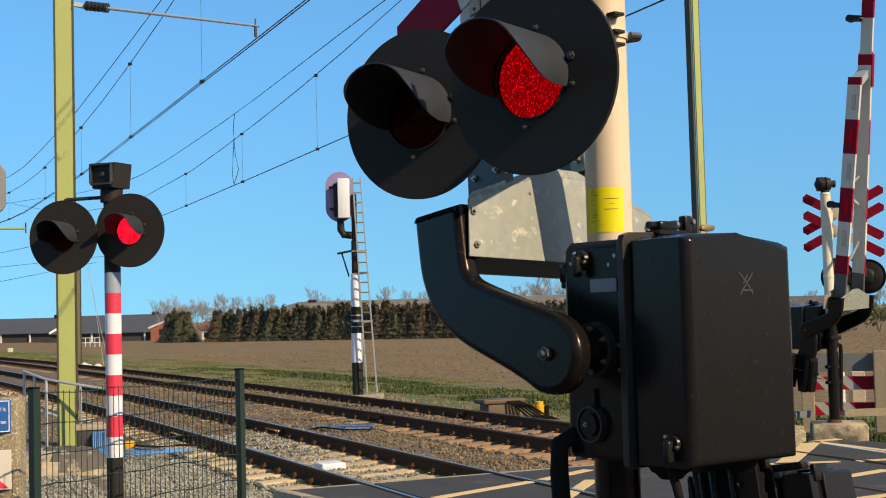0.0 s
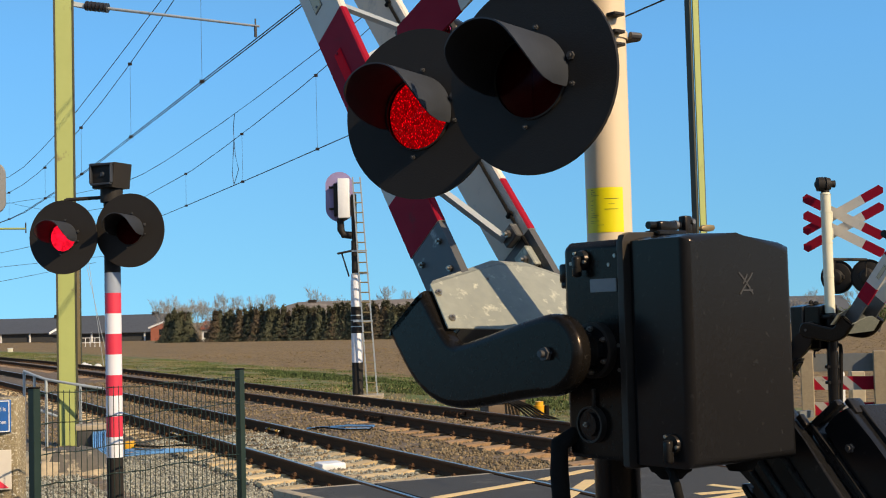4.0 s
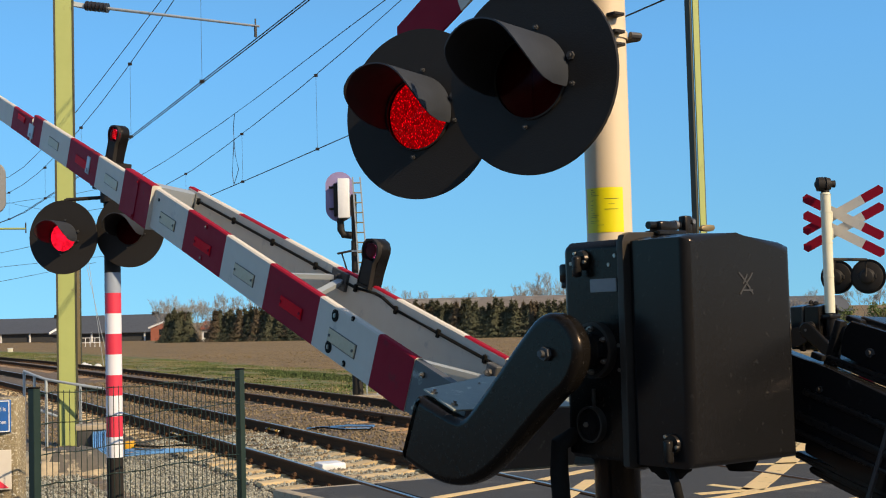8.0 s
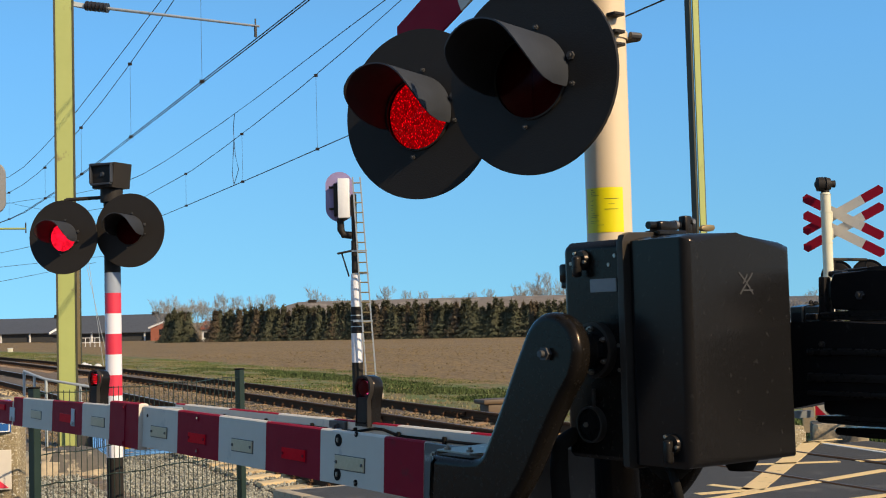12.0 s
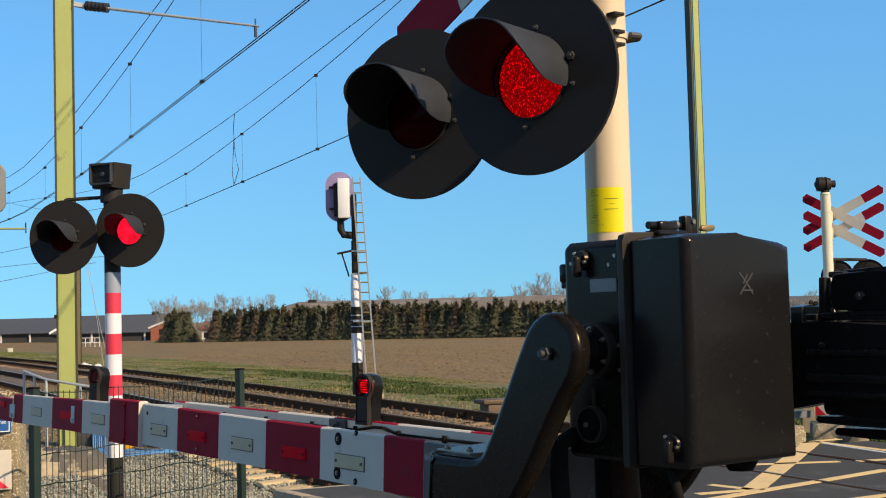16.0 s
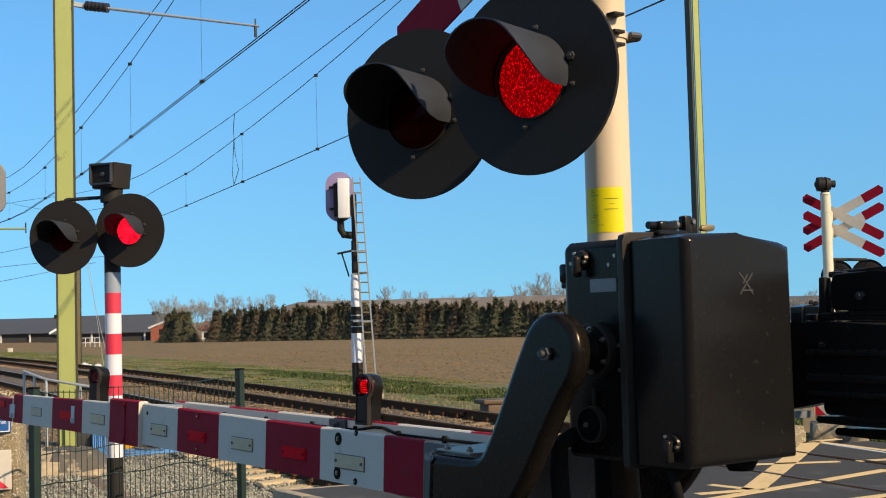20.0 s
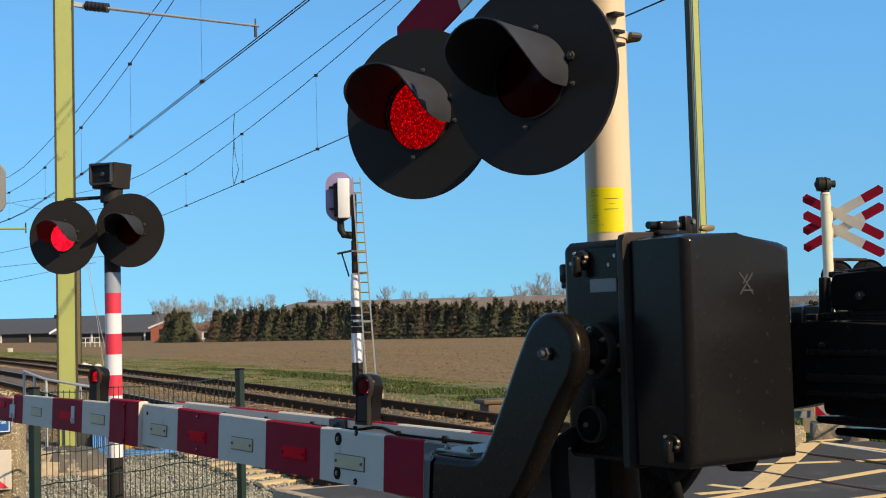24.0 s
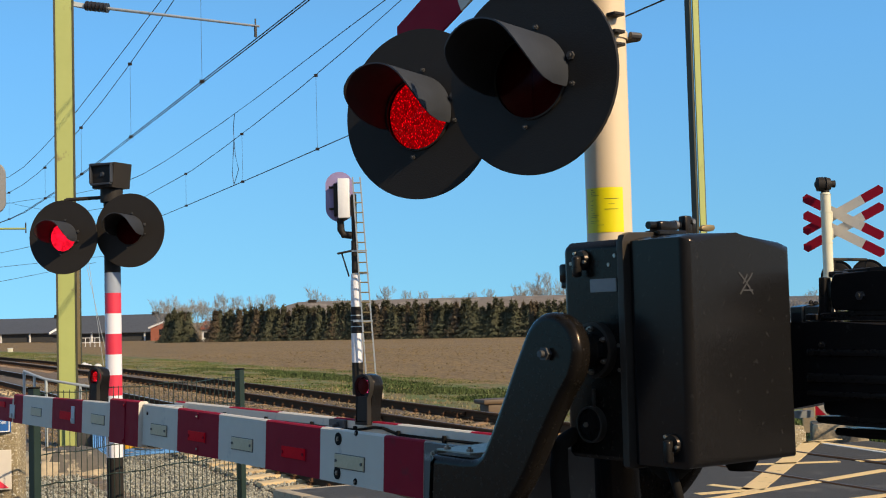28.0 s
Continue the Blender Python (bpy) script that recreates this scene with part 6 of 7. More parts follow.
        part("cable", bm, BLUE_CABLE if i % 2 else RUBBER, k2)
    for u, s in ((6.281, 20.55), (4.774, 20.8), (8.569, 22.0), (10.076, 21.75)):
        b = thing("rail_contact", "row of bright bolts on a rail joint plate", "rail joint", Matrix.Translation(at(u, s, -0.075)) @ ALONG.to_track_quat("Y", "Z").to_matrix().to_4x4())
        bm = bmesh.new()
        box(bm, -0.05, -0.014, -0.42, 0.42, -0.045, 0.035, 0.006, 1)
        part("joint_plate", bm, RAIL_SIDE, b)
        for i in range(6):
            bm = bmesh.new()
            bolt(bm, (-0.05, -0.36 + i * 0.145, -0.005), (-1, 0, 0), 0.020, 0.02)
            part("bolt", bm, (ORANGE if i in (1, 4) else STEEL) if u < 7 else RAIL_SIDE, b)
    bm = bmesh.new()
    box(bm, -0.16, 0.16, -0.17, 0.17, -0.06, 0.035, 0.02, 2, m=Matrix.Translation(at(5.46, 15.75, -0.15)) @ ALONG.to_track_quat("Y", "Z").to_matrix().to_4x4())
    tagged(part("balise", bm, WHITE_EDGE), "white track plate between the rails", "track plate")


# ================= beyond the tracks =================
def build_signal():
    p = Vector((-2.43, 34.6, ground_z(11.8, 33)))
    t = thing("rail_signal", "railway signal on a black and white post with ladder", "signal", pose(p.x, p.y, p.z))
    z0 = p.z
    for za, zb, r, mt in ((z0, .507, .145, BLACK_MATT), (.507, 1.286, .145, WHITE_POST), (1.286, 1.99, .145, BLACK_MATT), (1.99, 2.70, .135, WHITE_POST), (2.70, 2.87, .115, WHITE_POST), (2.87, 3.75, .095, BLACK_MATT), (3.75, 5.0, .075, BLACK_MATT)):
        bm = bmesh.new()
        tube(bm, (0.07, 0, za - z0), (0.07, 0, zb - z0), r, seg=24)
        part("post_band", bm, mt, t)
    for z in (1.45, 1.62, 1.75):
        bm = bmesh.new()
        tube(bm, (0.07, 0, z - z0), (0.07, 0, z + 0.025 - z0), 0.152, seg=24)
        part("post_strap", bm, GALV_DULL, t)
    hx = -0.32
    bm = bmesh.new()
    w, h0, h1 = 0.375, 4.28 - z0, 5.63 - z0
    arc = [(hx + w * math.cos(radians(a)), (h1 - w if a < 180 else h0 + w) + w * math.sin(radians(a))) for a in [i * 10 for i in range(0, 19)] + [180 + i * 10 for i in range(0, 19)]]
    prism(bm, arc, lambda a, b, c: Vector((a, c, b)), (0.10, 0.125))
    part("shield", bm, LILAC, t, "pale lilac rounded signal shield")
    bm = bmesh.new()
    box(bm, hx - 0.02, hx + 0.29, -0.25, 0.05, 4.36 - z0, 5.42 - z0, 0.02, 2)
    part("lamp_case", bm, WHITE_EDGE, t, "white signal lamp case")
    bm = bmesh.new()
    box(bm, hx - 0.14, hx - 0.02, -0.12, 0.08, 4.42 - z0, 5.30 - z0, 0.02, 2)
    part("case_side", bm, BLACK_MATT, t)
    for z in (4.62, 5.2):
        bm = bmesh.new()
        bar(bm, (hx - 0.27, -0.02, z - z0), (hx - 0.12, -0.02, z - z0), 0.05, 0.06)
        part("hinge", bm, BLACK_MATT, t, smooth=0)
    bm = bmesh.new()
    pipe(bm, [(hx + 0.02, 0, 4.36 - z0), (hx + 0.03, 0, 4.05 - z0), (hx + 0.1, 0, 3.93 - z0), (0.0, 0, 3.90 - z0)], 0.10, 12)
    part("neck", bm, BLACK_MATT, t)
    bm = bmesh.new()
    bar(bm, (-0.40, 0, 3.42 - z0), (0.05, 0, 3.5 - z0), 0.3, 0.04)
    bar(bm, (-0.28, 0, 3.42 - z0), (-0.10, 0, 2.8 - z0), 0.04, 0.04)
    part("platform", bm, BLACK_MATT, t, smooth=0)
    # ladder leaning at the post
    lo, hi = (0.34, 0.60), (0.07, 0.27)
    ztop, zlow = 5.44 - z0, -0.02
    for k in (0, 1):
        bm = bmesh.new()
        bar(bm, (lo[k], -0.33, zlow), (hi[k], -0.28, ztop), 0.028, 0.035)
        part("ladder_rail", bm, GALV_DULL, t, "grey ladder rail", smooth=0)
    for i in range(22):
        k = (i + 0.4) / 22
        z = zlow + (ztop - zlow) * k
        bm = bmesh.new()
        tube(bm, (lo[0] + (hi[0] - lo[0]) * k, -0.33 + 0.05 * k, z), (lo[1] + (hi[1] - lo[1]) * k, -0.33 + 0.05 * k, z), 0.020, seg=6)
        part("rung", bm, DRY_GRASS, t, "pale ladder rung")
    for z in (1.6, 2.86, 3.47):
        bm = bmesh.new()
        k = (z - z0) / ztop
        bar(bm, (0.0, -0.2, z - z0), (lo[1] + (hi[1] - lo[1]) * k + 0.03, -0.33 + 0.05 * k, z - z0), 0.04, 0.04)
        part("ladder_stay", bm, GALV_DULL, t, smooth=0)
    bm = bmesh.new()
    box(bm, -0.1, 0.75, -0.6, 0.3, -0.3, 0.03, 0.02, 1)
    part("foot_slab", bm, CONCRETE, t)


def build_track_box():
    p = Vector((1.05, 25.9, ground_z(11.2, 23) - 0.07))
    t = thing("trackside_box", "brown lidded trackside box with hanging cables", "cable box", pose(p.x, p.y, p.z, 0, 0, 24))
    bm = bmesh.new()
    box(bm, -0.35, 0.35, -0.2, 0.2, 0, 0.36, 0.02, 2)
    part("case", bm, BROWN, t)
    bm = bmesh.new()
    box(bm, -0.46, 0.46, -0.24, 0.24, 0.36, 0.45, 0.02, 2)
    part("lid", bm, BROWN, t)
    for i in range(5):
        bm = bmesh.new()
        pipe(bm, [(0.05 + i * .06, -0.25, 0.40), (0.15 + i * .08, -0.42, 0.30), (0.3 + i * .1, -0.6, 0.12), (0.45 + i * .12, -0.75, 0.02)], 0.022, 7)
        part("cable", bm, RUBBER, t)
    o = thing("point_marker", "orange plastic cable riser beside the box", "marker", pose(p.x + 0.78, p.y - 0.1, p.z))
    bm = bmesh.new()
    tube(bm, (0, 0, 0.0), (0, 0, 0.3), 0.10, 0.12, seg=14)
    tube(bm, (0, 0, 0.3), (0, 0, 0.38), 0.08, seg=14)
    part("cap", bm, ORANGE, o)
    bm = bmesh.new()
    tube(bm, (0.14, -0.05, 0), (0.14, -0.05, 0.3), 0.05, seg=10)
    part("riser", bm, RUBBER, o)


def leaf_cloud(bm, rng, centre, radius, count, size):
    for _ in range(count):
        v = Vector((rng.gauss(0, 1), rng.gauss(0, 1), rng.gauss(0, 1))).normalized() * radius * rng.random() ** 0.4
        c = Vector(centre) + v
        a, b = Vector((rng.gauss(0, 1), rng.gauss(0, 1), rng.gauss(0, 1))).normalized(), Vector((rng.gauss(0, 1), rng.gauss(0, 1), rng.gauss(0, 1))).normalized()
        vs = [bm.verts.new(c + a * size * rng.uniform(0.6, 1.2)), bm.verts.new(c + b * size * rng.uniform(0.6, 1.2)), bm.verts.new(c - (a + b) * size * 0.6)]
        bm.faces.new(vs)


def conifer(rng, h, material):
    t = thing("conifer", "dense dark green conifer in a field hedge", "tree", group="hedge conifers")
    bm = bmesh.new()
    tube(bm, (0, 0, 0), (0, 0, h * 0.95), 0.10, 0.02, seg=7)
    part("trunk", bm, BARK, t)
    bm = bmesh.new()
    n = 24
    for i in range(n):
        f = i / n
        z = h * (0.02 + 0.95 * f)
        k = (1 - f) ** 1.05 * (0.84 + 0.16 * math.sin(i * 2.4))
        for j in range(int(7 + 30 * k)):
            a = rng.uniform(0, 6.28)
            r = (0.05 + 1.85 * k) * rng.uniform(0.5, 1.1)
            out, sd = Vector((math.cos(a), math.sin(a), 0)), Vector((-math.sin(a), math.cos(a), 0))
            c = out * r + Vector((0, 0, z - 0.20 * r + rng.uniform(-0.1, 0.1)))
            # a drooping branch end: overlapping sprays that face outwards
            for q in range(4):
                w = rng.uniform(0.055, 0.11)
                p = c + sd * rng.uniform(-0.24, 0.24) - out * rng.uniform(0, 0.25) + Vector((0, 0, rng.uniform(-0.13, 0.13)))
                dn = (Vector((0, 0, -0.7)) + sd * rng.uniform(-0.8, 0.8) + out * rng.uniform(0.3, 1.1)) * rng.uniform(0.09, 0.17)
                bm.faces.new((bm.verts.new(p - dn), bm.verts.new(p - sd * w), bm.verts.new(p + dn), bm.verts.new(p + sd * w + out * rng.uniform(-0.05, 0.05))))
    for q in range(10):
        a = rng.uniform(0, 6.28)
        p = Vector((0, 0, h * rng.uniform(0.92, 1.0)))
        bm.faces.new((bm.verts.new(p + Vector((0.07 * math.cos(a), 0.07 * math.sin(a), -0.15))), bm.verts.new(p + Vector((-0.07 * math.cos(a), -0.07 * math.sin(a), -0.15))), bm.verts.new(p + Vector((0, 0, 0.22)))))
    part("crown", bm, material, t, smooth=0)
    return t


def bare_tree(rng, h, spread):
    t = thing("bare_tree", "leafless tree with fine grey brown twigs", "tree", group="bare trees")
    trunk, twigs = bmesh.new(), bmesh.new()

    def grow(bm, p, d, ln, r, depth):
        q = p + d * ln
        tube(bm if depth < 2 else twigs, p, q, r, r * 0.65, seg=6 if depth < 2 else 3, caps=False)
        if depth == 6:
            return
        for _ in range(3):
            nd = (d + Vector((rng.gauss(0, 1), rng.gauss(0, 1), rng.gauss(0.15, 0.6))) * spread).normalized()
            nd = (nd + Vector((0, 0, 0.35 if depth > 1 else 0.1))).normalized()
            grow(bm, p + d * ln * rng.uniform(0.5, 1.0), nd, ln * rng.uniform(0.6, 0.85), max(0.009, r * 0.55), depth + 1)
    grow(trunk, Vector((0, 0, 0)), Vector((0, 0, 1)), h * 0.21, h * 0.012, 0)
    part("trunk", trunk, BARK, t)
    part("crown", twigs, TWIG, t, smooth=0)
    return t


def far_z(x, y):
    u, s = Vector((x, y, 0)).dot(ACROSS), Vector((x, y, 0)).dot(ALONG)
    return ground_z(u, s)


def build_far_trees():
    rng = random.Random(5)
    kinds = [conifer(rng, h, m) for h, m in ((3.6, CONIFER), (4.0, CONIFER), (3.3, CONIFER), (3.7, CONIFER_BROWN))]
    a, b = Vector((-39.5, 184.5, 0)), Vector((14.5, 143, 0))
    n = 250
    for i in range(n):
        k = i / (n - 1)
        p = a.lerp(b, k) + Vector((rng.uniform(-0.4, 0.4), rng.uniform(-1.0, 1.0), 0))
        src = kinds[rng.choice((0, 1, 2, 0, 1, 3))]
        if 0.05 < k < 0.19 and rng.random() < (0.97 if 0.065 < k < 0.145 else 0.35):
            continue
        m = Matrix.Translation((p.x, p.y, far_z(p.x, p.y) - 0.05)) @ pose(0, 0, 0, 0, 0, rng.uniform(0, 360)) @ Matrix.Scale(rng.uniform(0.90, 1.14) * (1.14 - 0.12 * k), 4)
        ob = copy_thing(src, m)
        ob.scale = m.to_scale()
    for o in kinds:
        for c in list(o.children_recursive) + [o]:
            bpy.data.objects.remove(c)
    trees = [bare_tree(rng, h, sp) for h, sp in ((8.5, 0.5), (7.5, 0.55), (9.5, 0.45))]
    spots = [(292, 250, 7.0), (305, 240, 6.4), (352, 300, 8.0), (375, 300, 7.6), (398, 300, 8), (420, 290, 7.6), (455, 310, 8.4), (485, 310, 8.2), (565, 330, 9.2), (592, 330, 8.8), (684, 340, 10), (720, 345, 9.0),
             (752, 345, 8.8), (800, 350, 8.6), (838, 350, 8.5), (870, 350, 9.0), (935, 350, 10.5), (965, 330, 12), (985, 320, 11), (1420, 240, 5), (1440, 260, 5.5), (1555, 250, 6.5), (1530, 260, 5.6), (1500, 270, 6), (345, 186, 5.2), (330, 187, 4.8), (310, 188, 5.0), (372, 181, 3.0), (386, 181, 3.2), (398, 180, 2.8), (352, 182, 2.4)]
    for px, dist, h in spots:
        x = (px - 784 - 4) / 2290 * dist
        src = rng.choice(trees)
        base_h = {0: 8.5, 1: 7.5, 2: 9.5}[trees.index(src)]
        m = Matrix.Translation((x, dist, far_z(x, dist) - 0.1)) @ pose(0, 0, 0, 0, 0, rng.uniform(0, 360)) @ Matrix.Scale(h / base_h * 2.0, 4)
        ob = copy_thing(src, m)
        ob.scale = m.to_scale()
    for o in trees:
        for c in list(o.children_recursive) + [o]:
            bpy.data.objects.remove(c)


def gabled(name, label, category, c, rz, ln, dp, wall, ridge, wall_mat, roof_mat, posts=0, over=0.6):
    t = thing(name, label, category, pose(c[0], c[1], c[2], 0, 0, rz), group="farm buildings")
    bm = bmesh.new()
    prism(bm, [(-dp / 2, 0), (dp / 2, 0), (dp / 2, wall), (0, ridge - 0.15), (-dp / 2, wall)], lambda a, b, q: Vector((q, a, b)), (-ln / 2, ln / 2))
    part("wall", bm, wall_mat, t, smooth=0)
    for sg in (-1, 1):
        bm = bmesh.new()
        e = dp / 2 + over
        ze = wall - (ridge - wall) * over / (dp / 2)
        vs = [bm.verts.new((x, y, z + k)) for k in (0, 0.14) for x, y, z in ((-ln / 2 - .4, 0, ridge), (ln / 2 + .4, 0, ridge), (ln / 2 + .4, sg * e, ze), (-ln / 2 - .4, sg * e, ze))]
        for f in ((0, 3, 2, 1), (4, 5, 6, 7), (0, 1, 5, 4), (1, 2, 6, 5), (2, 3, 7, 6), (3, 0, 4, 7)):
            bm.faces.new([vs[i] for i in f])
        part("roof", bm, roof_mat, t, smooth=0)
    for i in range(posts):
        bm = bmesh.new()
        x = -ln / 2 + ln * (i + 0.5) / posts
        box(bm, x - 0.14, x + 0.14, -dp / 2 - 0.35, -dp / 2 - 0.05, 0, wall)
        part("wall_post", bm, PLASTER, t, "white post in the open wall", smooth=0)
    return t


def build_farm():
    zb = -1.6
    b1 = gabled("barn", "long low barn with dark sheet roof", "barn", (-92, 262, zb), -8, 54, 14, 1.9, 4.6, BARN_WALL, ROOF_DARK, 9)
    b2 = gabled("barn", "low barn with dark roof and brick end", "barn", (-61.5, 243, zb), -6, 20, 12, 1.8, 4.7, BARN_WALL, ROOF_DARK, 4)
    h = thing("brick_gable", "small red brick farm annex with dark window", "annex", pose(-50.6, 235, zb, 0, 0, -6))
    bm = bmesh.new()
    prism(bm, [(-2.2, 0), (2.2, 0), (2.2, 4.0), (-2.2, 2.3)], lambda a, b, c: Vector((a, c, b)), (-2, 2))
    part("wall", bm, BRICK, h, smooth=0)
    bm = bmesh.new()
    bar(bm, (-2.6, -2.1, 2.25), (4.6, -2.1, 4.95), 0.12, 0.35)
    part("verge_board", bm, PLASTER, h, "white verge board", smooth=0)
    bm = bmesh.new()
    box(bm, -0.6, 0.9, -2.06, -1.95, 1.0, 2.0)
    part("window", bm, GLASS_DARK, h, smooth=0)
    big = thing("shed", "large shed with brown grey hipped roof behind the hedge", "shed", pose(0, 285, zb, 0, 0, -2), group="farm buildings")
    bm = bmesh.new()
    box(bm, -37.5, 38, -15, 15, 0, 3.7)
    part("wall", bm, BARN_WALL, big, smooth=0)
    bm = bmesh.new()
    prof = [(-16, 3.5), (-12, 5.0), (-7, 6.2), (-2.5, 6.85), (0, 6.95), (2.5, 6.85), (7, 6.2), (12, 5.0), (16, 3.5)]
    rows = []
    for i in range(31):
        x = -40.0 + 78.5 * i / 30
        k = min(1.0, (x + 40.0) / 9.0)
        rows.append([bm.verts.new((x, y, 3.5 + (z - 3.5) * math.sin(k * math.pi / 2) + 0.06 * noise.noise(Vector((x * 0.3, y * 0.3, 1))))) for y, z in prof])
    for p, q in zip(rows, rows[1:]):
        for k in range(8):
            bm.faces.new((p[k], q[k], q[k + 1], p[k + 1]))
    part("roof", bm, ROOF_BROWN, big, smooth=20)
    bm = bmesh.new()
    box(bm, -29.6, -27.8, -4, -3, 6.1, 7.3, 0.1, 1)
    part("ridge_vent", bm, BLACK_MATT, big, smooth=0)
    w = thing("white_cottage", "small white cottage front between trees", "cottage", pose(-33.5, 187, far_z(-33.5, 187)))
    bm = bmesh.new()
    box(bm, -1.6, 1.6, 0, 3, 0, 1.7)
    part("wall", bm, PLASTER, w, smooth=0)
    for x in (-0.9, 0.9):
        bm = bmesh.new()
        box(bm, x - 0.4, x + 0.4, -0.05, 0.02, 0.5, 1.3)
        part("window", bm, GLASS_DARK, w, smooth=0)
    bm = bmesh.new()
    prism(bm, [(-1.9, 1.7), (1.9, 1.7), (1.2, 2.9), (-1.2, 2.9)], lambda a, b, c: Vector((a, c, b)), (-0.3, 3.3))
    part("roof", bm, BRICK, w, smooth=0)
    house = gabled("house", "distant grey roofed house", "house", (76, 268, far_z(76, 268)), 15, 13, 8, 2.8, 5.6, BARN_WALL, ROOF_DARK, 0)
    bm = bmesh.new()
    box(bm, -6.55, -6.45, -2.5, 2.5, 0.4, 2.9)
    part("gable_panel", bm, PLASTER, house, smooth=0)
    for bx, barn in ((-14.0, b1), (7.5, b2), (14.5, b1)):
        bm = bmesh.new()
        box(bm, bx - 0.6, bx + 0.6, -0.5, 0.5, 4.5, 5.3, 0.08, 1)
        part("ridge_vent", bm, BLACK_MATT, barn)
    bm = bmesh.new()
    bar(bm, (-10.3, -6.9, 1.75), (-7.3, -0.6, 4.75), 0.12, 0.35)
    part("verge_board", bm, PLASTER, b2, "white verge board", smooth=0)
    rngb = random.Random(11)
    for name, lab, (x, y), h, wd, mt, n in (("flowering_bush", "yellow green flowering bush beside the farm annex", (-37.2, 186), 4.6, 1.5, FORSYTHIA, 420), ("green_bush", "young green bush at the field edge", (40.5, 121), 3.0, 1.6, BUSH_GREEN, 700),
                                        ("green_bush", "young green bush at the field edge", (38.2, 124), 2.2, 1.5, BUSH_GREEN, 500)):
        bush = thing(name, lab, "bush", pose(x, y, far_z(x, y) - 0.1))
        bm = bmesh.new()
        for i in range(5):
            tube(bm, (0, 0, 0), (rngb.uniform(-wd, wd) * 0.6, rngb.uniform(-0.6, 0.6), h * rngb.uniform(0.5, 0.9)), 0.05, 0.015, seg=5)
        part("stem", bm, BARK, bush)
        bm = bmesh.new()
        for i in range(7):
            leaf_cloud(bm, rngb, (rngb.uniform(-wd, wd) * 0.6, rngb.uniform(-0.6, 0.6), h * rngb.uniform(0.35, 0.85)), wd * rngb.uniform(0.35, 0.6), n // 7, 0.16)
        part("crown", bm, mt, bush, smooth=0)
    # pale pump box far along the verge and white stones at the foot of the distant mast
    pb = thing("pump_box", "small pale box standing in the far verge", "box", pose(-34.9, 104, far_z(-34.9, 104) - 0.02))
    bm = bmesh.new()
    box(bm, -0.17, 0.17, -0.15, 0.15, 0, 0.27, 0.02, 2)
    part("case", bm, CREAM, pb)
    bm = bmesh.new()
    box(bm, -0.20, 0.20, -0.18, 0.18, 0.27, 0.32, 0.015, 2)
    part("lid", bm, PLASTER, pb)
    for i, (u, q, r) in enumerate(((11.55, 65.0, 0.16), (11.9, 64.6, 0.2), (12.25, 65.1, 0.14), (12.1, 64.3, 0.12), (12.6, 64.9, 0.17))):
        bm = bmesh.new()
        bmesh.ops.create_icosphere(bm, subdivisions=2, radius=r)
        for v in bm.verts:
            v.co *= 1 + 0.3 * noise.noise(v.co * 7 + Vector((i, 0, 0)))
            v.co.z *= 0.7
        ob = part("white_stone", bm, PLASTER)
        ob.matrix_basis = Matrix.Translation(at(u, q, ground_z(u, q) + r * 0.45))
        tagged(ob, "white painted stone at the foot of the mast", "stone", group="white stones")
    # white field gate
    g = thing("field_gate", "low white metal field gate", "gate", pose(-41.2, 150, far_z(-41.2, 150)))
    for z in (0.5, 1.05):
        bm = bmesh.new()
        tube(bm, (-1.0, 0, z), (1.2, 0, z), 0.035, seg=6)
        part("rail", bm, WHITE_EDGE, g)
    for x in (-1.0, -0.45, 0.1, 0.65, 1.2):
        bm = bmesh.new()
        tube(bm, (x, 0, 0), (x, 0, 1.1), 0.03, seg=6)
        part("upright", bm, WHITE_EDGE, g)


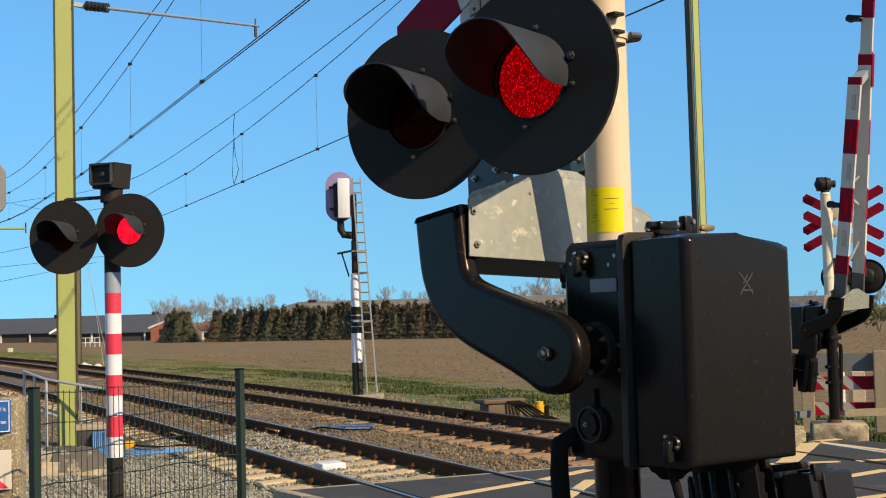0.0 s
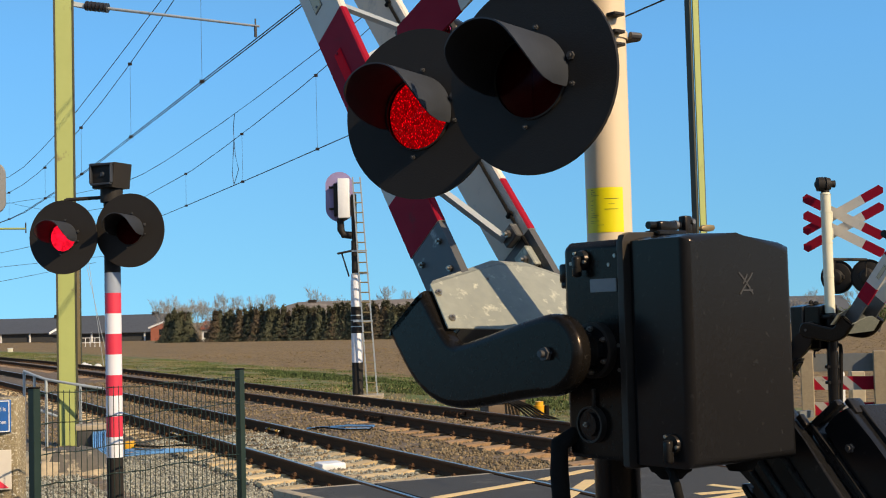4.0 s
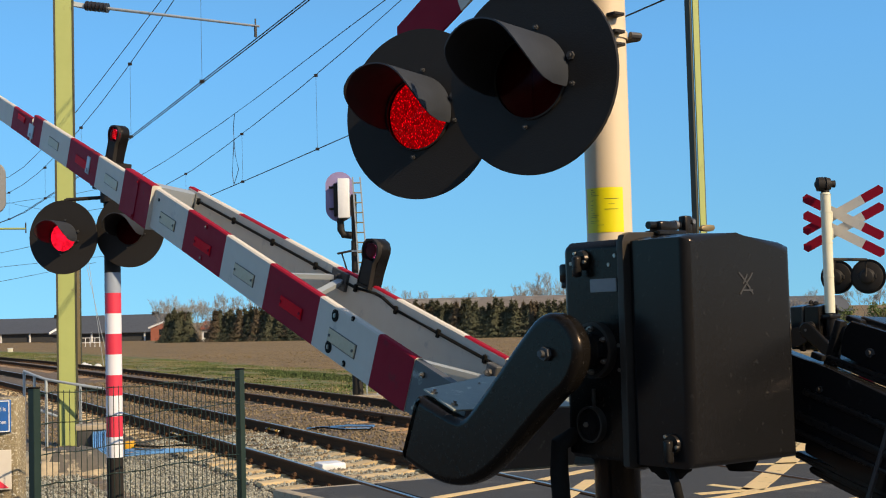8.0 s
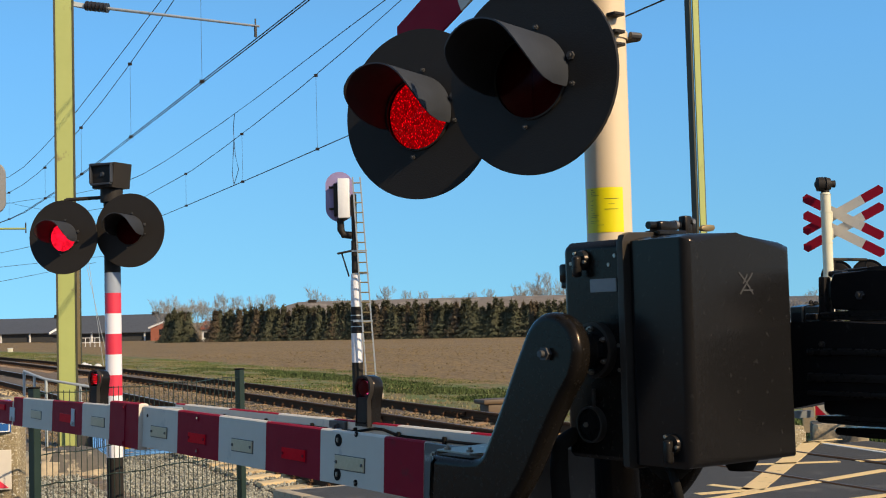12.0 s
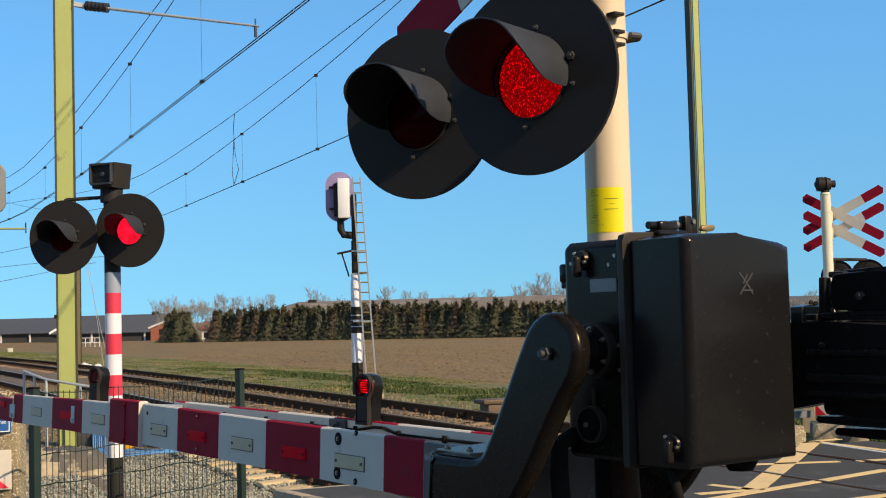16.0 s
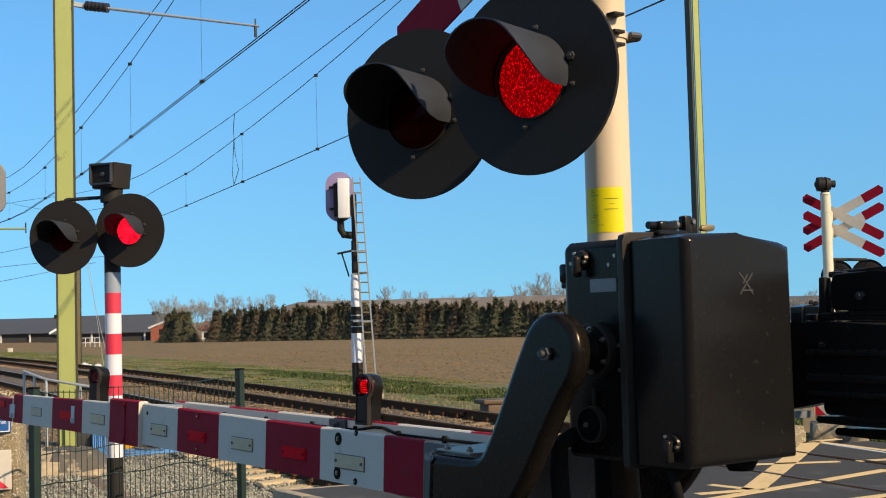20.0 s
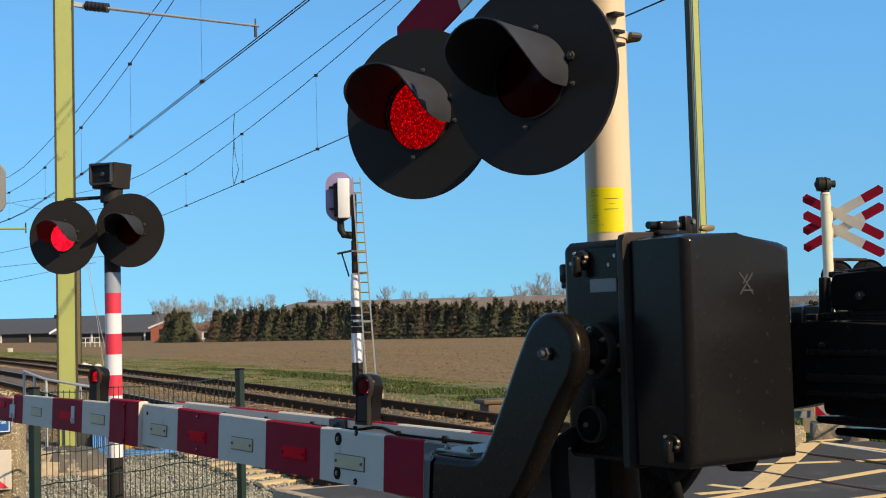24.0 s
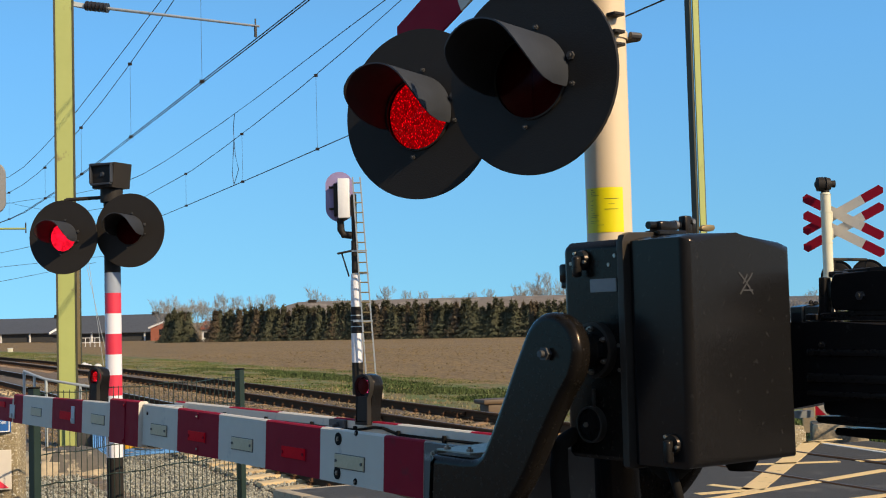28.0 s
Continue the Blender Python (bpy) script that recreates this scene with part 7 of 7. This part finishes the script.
def build_grass():
    """Tufts along the verge and the leafy weeds beside the field."""
    rng = np.random.default_rng(3)
    for name, mt, n, u0, u1, s0, s1, h0, h1, wd, seed_z, least, lab in (
            ("verge_grass", GRASS, 60000, 12.2, 20.5, 8, 130, 0.02, 0.07, 0.016, 2.0, -0.14, "short green verge grass"),
            ("verge_weeds", WEED, 30000, 14.2, 17.8, 6, 60, 0.03, 0.15, 0.024, 7.0, -0.06, "leafy green weeds on the ditch bank"),
            ("dry_grass", DRY_GRASS, 20000, 11.6, 20.0, 8, 110, 0.03, 0.09, 0.012, 4.0, -0.10, "straw coloured dry grass tufts")):
        v, f = [], []
        for i in range(n):
            u, s = rng.uniform(u0, u1), s0 + (s1 - s0) * rng.random() ** 1.4
            patch = 0.7 * noise.noise(Vector((u * 0.5, s * 0.16, seed_z))) + 0.5 * noise.noise(Vector((u * 1.7, s * 0.8, seed_z)))
            if patch < least + rng.uniform(-0.15, 0.15):
                continue
            c = at(u, s, ground_z(u, s) - 0.02)
            tall = 0.6 + min(0.8, max(0.0, patch - least))
            for _ in range(3):
                a, h, w = rng.uniform(0, 6.28), rng.uniform(h0, h1) * tall, wd * rng.uniform(0.5, 1.3) * (1 + s / 90)
                lean = rng.uniform(0.0, 0.8) * h
                o = Vector((rng.uniform(-.15, .15), rng.uniform(-.15, .15), 0))
                d = Vector((math.cos(a), math.sin(a), 0))
                sd = Vector((-d.y, d.x, 0))
                b = len(v)
                v += [tuple(c + o - sd * w), tuple(c + o + sd * w), tuple(c + o + d * lean * 0.5 + sd * w * 0.8 + Vector((0, 0, h * 0.6))), tuple(c + o + d * lean + Vector((0, 0, h)))]
                f += [(b, b + 1, b + 2), (b, b + 2, b + 3)]
        me = bpy.data.meshes.new(name)
        me.from_pydata(v, [], f)
        tagged(finish(name, me, mt, smooth=0), lab, "grass", kind="stuff")


def build_opposite_side():
    # concrete block under the far barrier pole
    p = FAR @ POLE
    bm = bmesh.new()
    box(bm, -0.32, 0.42, -0.35, 0.35, -0.25, 0.06, 0.03, 2, m=Matrix.Translation((p.x, p.y, 0)) @ pose(0, 0, 0, 0, 0, -12))
    tagged(part("machine_plinth", bm, FOOTING), "low weathered concrete plinth under the barrier pole", "plinth")
    f = thing("plank_fence", "timber fence with red and white striped planks", "fence")
    posts = [(5.72, 20.6), (6.78, 20.3), (7.9, 20.0)]
    for i, (x, y) in enumerate(posts):
        bm = bmesh.new()
        box(bm, -0.10, 0.10, -0.07, 0.07, -0.3, 0.98, 0.012, 1)
        part("post", bm, WOOD, f, "weathered timber post").matrix_basis = pose(x, y, 0, 0, 0, -15)
    for (xa, ya), (xb, yb) in zip(posts, posts[1:]):
        d = Vector((xb - xa, yb - ya, 0))
        ln = d.length
        rz = math.degrees(math.atan2(d.y, d.x))
        bm = bmesh.new()
        box(bm, 0.08, ln - 0.08, 0.075, 0.10, 0.66, 0.94)
        part("top_plank", bm, GREY_WOOD, f, "grey top plank", smooth=0).matrix_basis = pose(xa, ya, 0, 0, 0, rz)
        for z0, z1 in ((0.37, 0.58), (-0.03, 0.17)):
            bm = bmesh.new()
            n = 5
            xs = [0.08 + (ln - 0.16) * i / n for i in range(n + 1)]
            sl = (z1 - z0) * 1.1
            rows = []
            for k, x in enumerate(xs):
                top = x - (sl if 0 < k < n else 0)
                rows.append([bm.verts.new((q, y_, z)) for q, y_, z in ((x, 0.072, z0), (max(0.08, top), 0.072, z1), (x, 0.105, z0), (max(0.08, top), 0.105, z1))])
            for k in range(n):
                a, b = rows[k], rows[k + 1]
                for q in ((a[0], b[0], b[1], a[1]), (a[2], a[3], b[3], b[2]), (a[0], a[2], b[2], b[0]), (a[1], b[1], b[3], a[3])):
                    bm.faces.new(q).material_index = (k + 1) % 2
            # these planks stand in shade, so both colours are picked darker
            part("striped_plank", bm, [SHADED_WHITE, RED], f, "red and white diagonal striped plank", smooth=0).matrix_basis = pose(xa, ya, 0, 0, 0, rz)
    for x in (6.35, 6.75):
        c = thing("marker_post", "low pale concrete marker post in the grass", "marker post", pose(x + 1.3, 25.5, -0.35))
        bm = bmesh.new()
        box(bm, -0.14, 0.14, -0.1, 0.1, 0, 0.75, 0.02, 1)
        part("shaft", bm, CONCRETE if x > 6.5 else PLASTER, c)
    # grey guard beam along the road edge
    for x0, y0, x1, y1 in ((4.55, 18.7, 5.3, 18.95), (5.75, 18.9, 7.2, 19.0)):
        bm = bmesh.new()
        bar(bm, (x0, y0, 0.14), (x1, y1, 0.14), 0.12, 0.1)
        tagged(part("guard_beam", bm, GREY_WOOD if x0 < 5 else WOOD, smooth=0), "low weathered timber beam beside the road", "beam", group="guard beams")
    for x, y in ((4.62, 17.35), (4.75, 17.9)):
        bm = bmesh.new()
        box(bm, -0.12, 0.12, -0.1, 0.1, -0.2, 0.07, 0.03, 2, m=pose(x, y, 0, 0, 0, 20))
        tagged(part("kerb_block", bm, PEBBLE_CONCRETE), "small weathered concrete block at the road edge", "block", group="edge blocks")


def build_hedge_behind():
    """A plain clipped hedge added unseen behind the camera to darken reflections."""
    bm = bmesh.new()
    n, rows = 70, []
    for i in range(n + 1):
        x = -45 + 90 * i / n
        y = -15 + 1.2 * noise.noise(Vector((x * 0.2, 0, 5)))
        ring = []
        for dy, z in ((1.1, -0.3), (1.25, 1.2), (1.15, 2.8), (0.8, 4.0), (0.0, 4.5), (-0.8, 4.0), (-1.2, 2.0), (-1.2, -0.3)):
            j = noise.noise(Vector((x * 0.9, dy * 2, z))) * 0.35
            ring.append(bm.verts.new((x, y + dy + j, z + (j if z > 0 else 0))))
        rows.append(ring)
    for a, b in zip(rows, rows[1:]):
        for k in range(7):
            bm.faces.new((a[k], a[k + 1], b[k + 1], b[k]))
    bm.faces.new(rows[0])
    bm.faces.new(rows[-1][::-1])
    tagged(part("boundary_hedge", bm, HEDGE, smooth=0), "unseen plain dark green hedge added for reflections", "hedge", kind="structure")


# ================= build =================
FAR = pose(0, 0, 0, 0, 0, 216.5)
FAR = Matrix.Translation(Vector((5.457, 18.35, -0.2)) - FAR @ POLE) @ FAR
build_ground()
build_road()
near_machine = build_machine(NEAR, "near", True, LED)
far_machine = build_machine(FAR, "far", False, LED, foot=0.25)
near_arm = build_arm(NEAR, "striped double plank barrier on black cranks over the road")
far_arm = build_arm(FAR, "distant striped double plank barrier beyond the tracks")
build_light_post()
mast(2.97, 20.45, 9.2, "pale green steel overhead line mast beside the track", -7.6, 0.275)
mast(11.95, 65.9, 6.4, "distant brownish steel overhead line mast", -20, 0.18, 0.02, BRASS)
mast(13.06, 18.3, 9.2, "pale green steel mast on the far side", 5, 0.165, 0.024)
catenary()
build_fence()
build_signs_left()
build_guard_rail()
build_mast_foot()
build_signal()
build_track_box()
build_far_trees()
build_farm()
build_grass()
build_opposite_side()
build_hedge_behind()
build_ballast()
build_track("near_track", RAILS[0], RAILS[1], 48, 0.0, "near railway track of rusty rails on concrete sleepers", RAIL_TOP)
build_track("far_track", RAILS[2], RAILS[3], 72, 0.12, "far railway track of rusty rails on concrete sleepers", RAIL_DULL)


# ================= movement =================
SWING = [(0.0, 80.1), (0.8, 80.1), (1.0, 77.8), (1.5, 71.9), (2.0, 66.95), (2.5, 62.8), (3.0, 58.6), (3.5, 54.3), (4.5, 46.1), (5.5, 37.9), (6.0, 33.9), (6.5, 30.05), (7.0, 26.2),
         (7.5, 22.5), (8.0, 18.7), (8.5, 15.15), (9.0, 11.4), (9.5, 7.85), (10.0, 4.45), (10.5, 1.45), (10.8, 0.1), (11.0, -0.06), (11.5, 0.59), (12.0, 0.2), (12.5, 0.4), (28.0, 0.38)]


def motions():
    for arm, base in ARMS:
        walk(arm, [(t, base @ NEAR.inverted() @ ARM_AXIS @ pose(0, 0, 0, a)) for t, a in SWING])
    step = 1 / FPS
    for leaf, side, group, travel in BLINKS:
        home = Matrix.Identity(4)
        opened, shut = Matrix.Translation((side * travel, 0, 0)), home
        inside, outside = (opened, shut) if group == "R" else (shut, opened)
        rows = [(0.0, inside)]
        for a, b in RIGHT_ON:
            a, b = round(a * FPS) / FPS, round(b * FPS) / FPS
            for t, before, after in ((a, outside, inside), (b, inside, outside)):
                if t - step > 0.001 and t < 27.99:
                    rows += [(t - step, before), (t, after)]
        rows.append((28.0, rows[-1][1]))
        walk(leaf, rows)


motions()
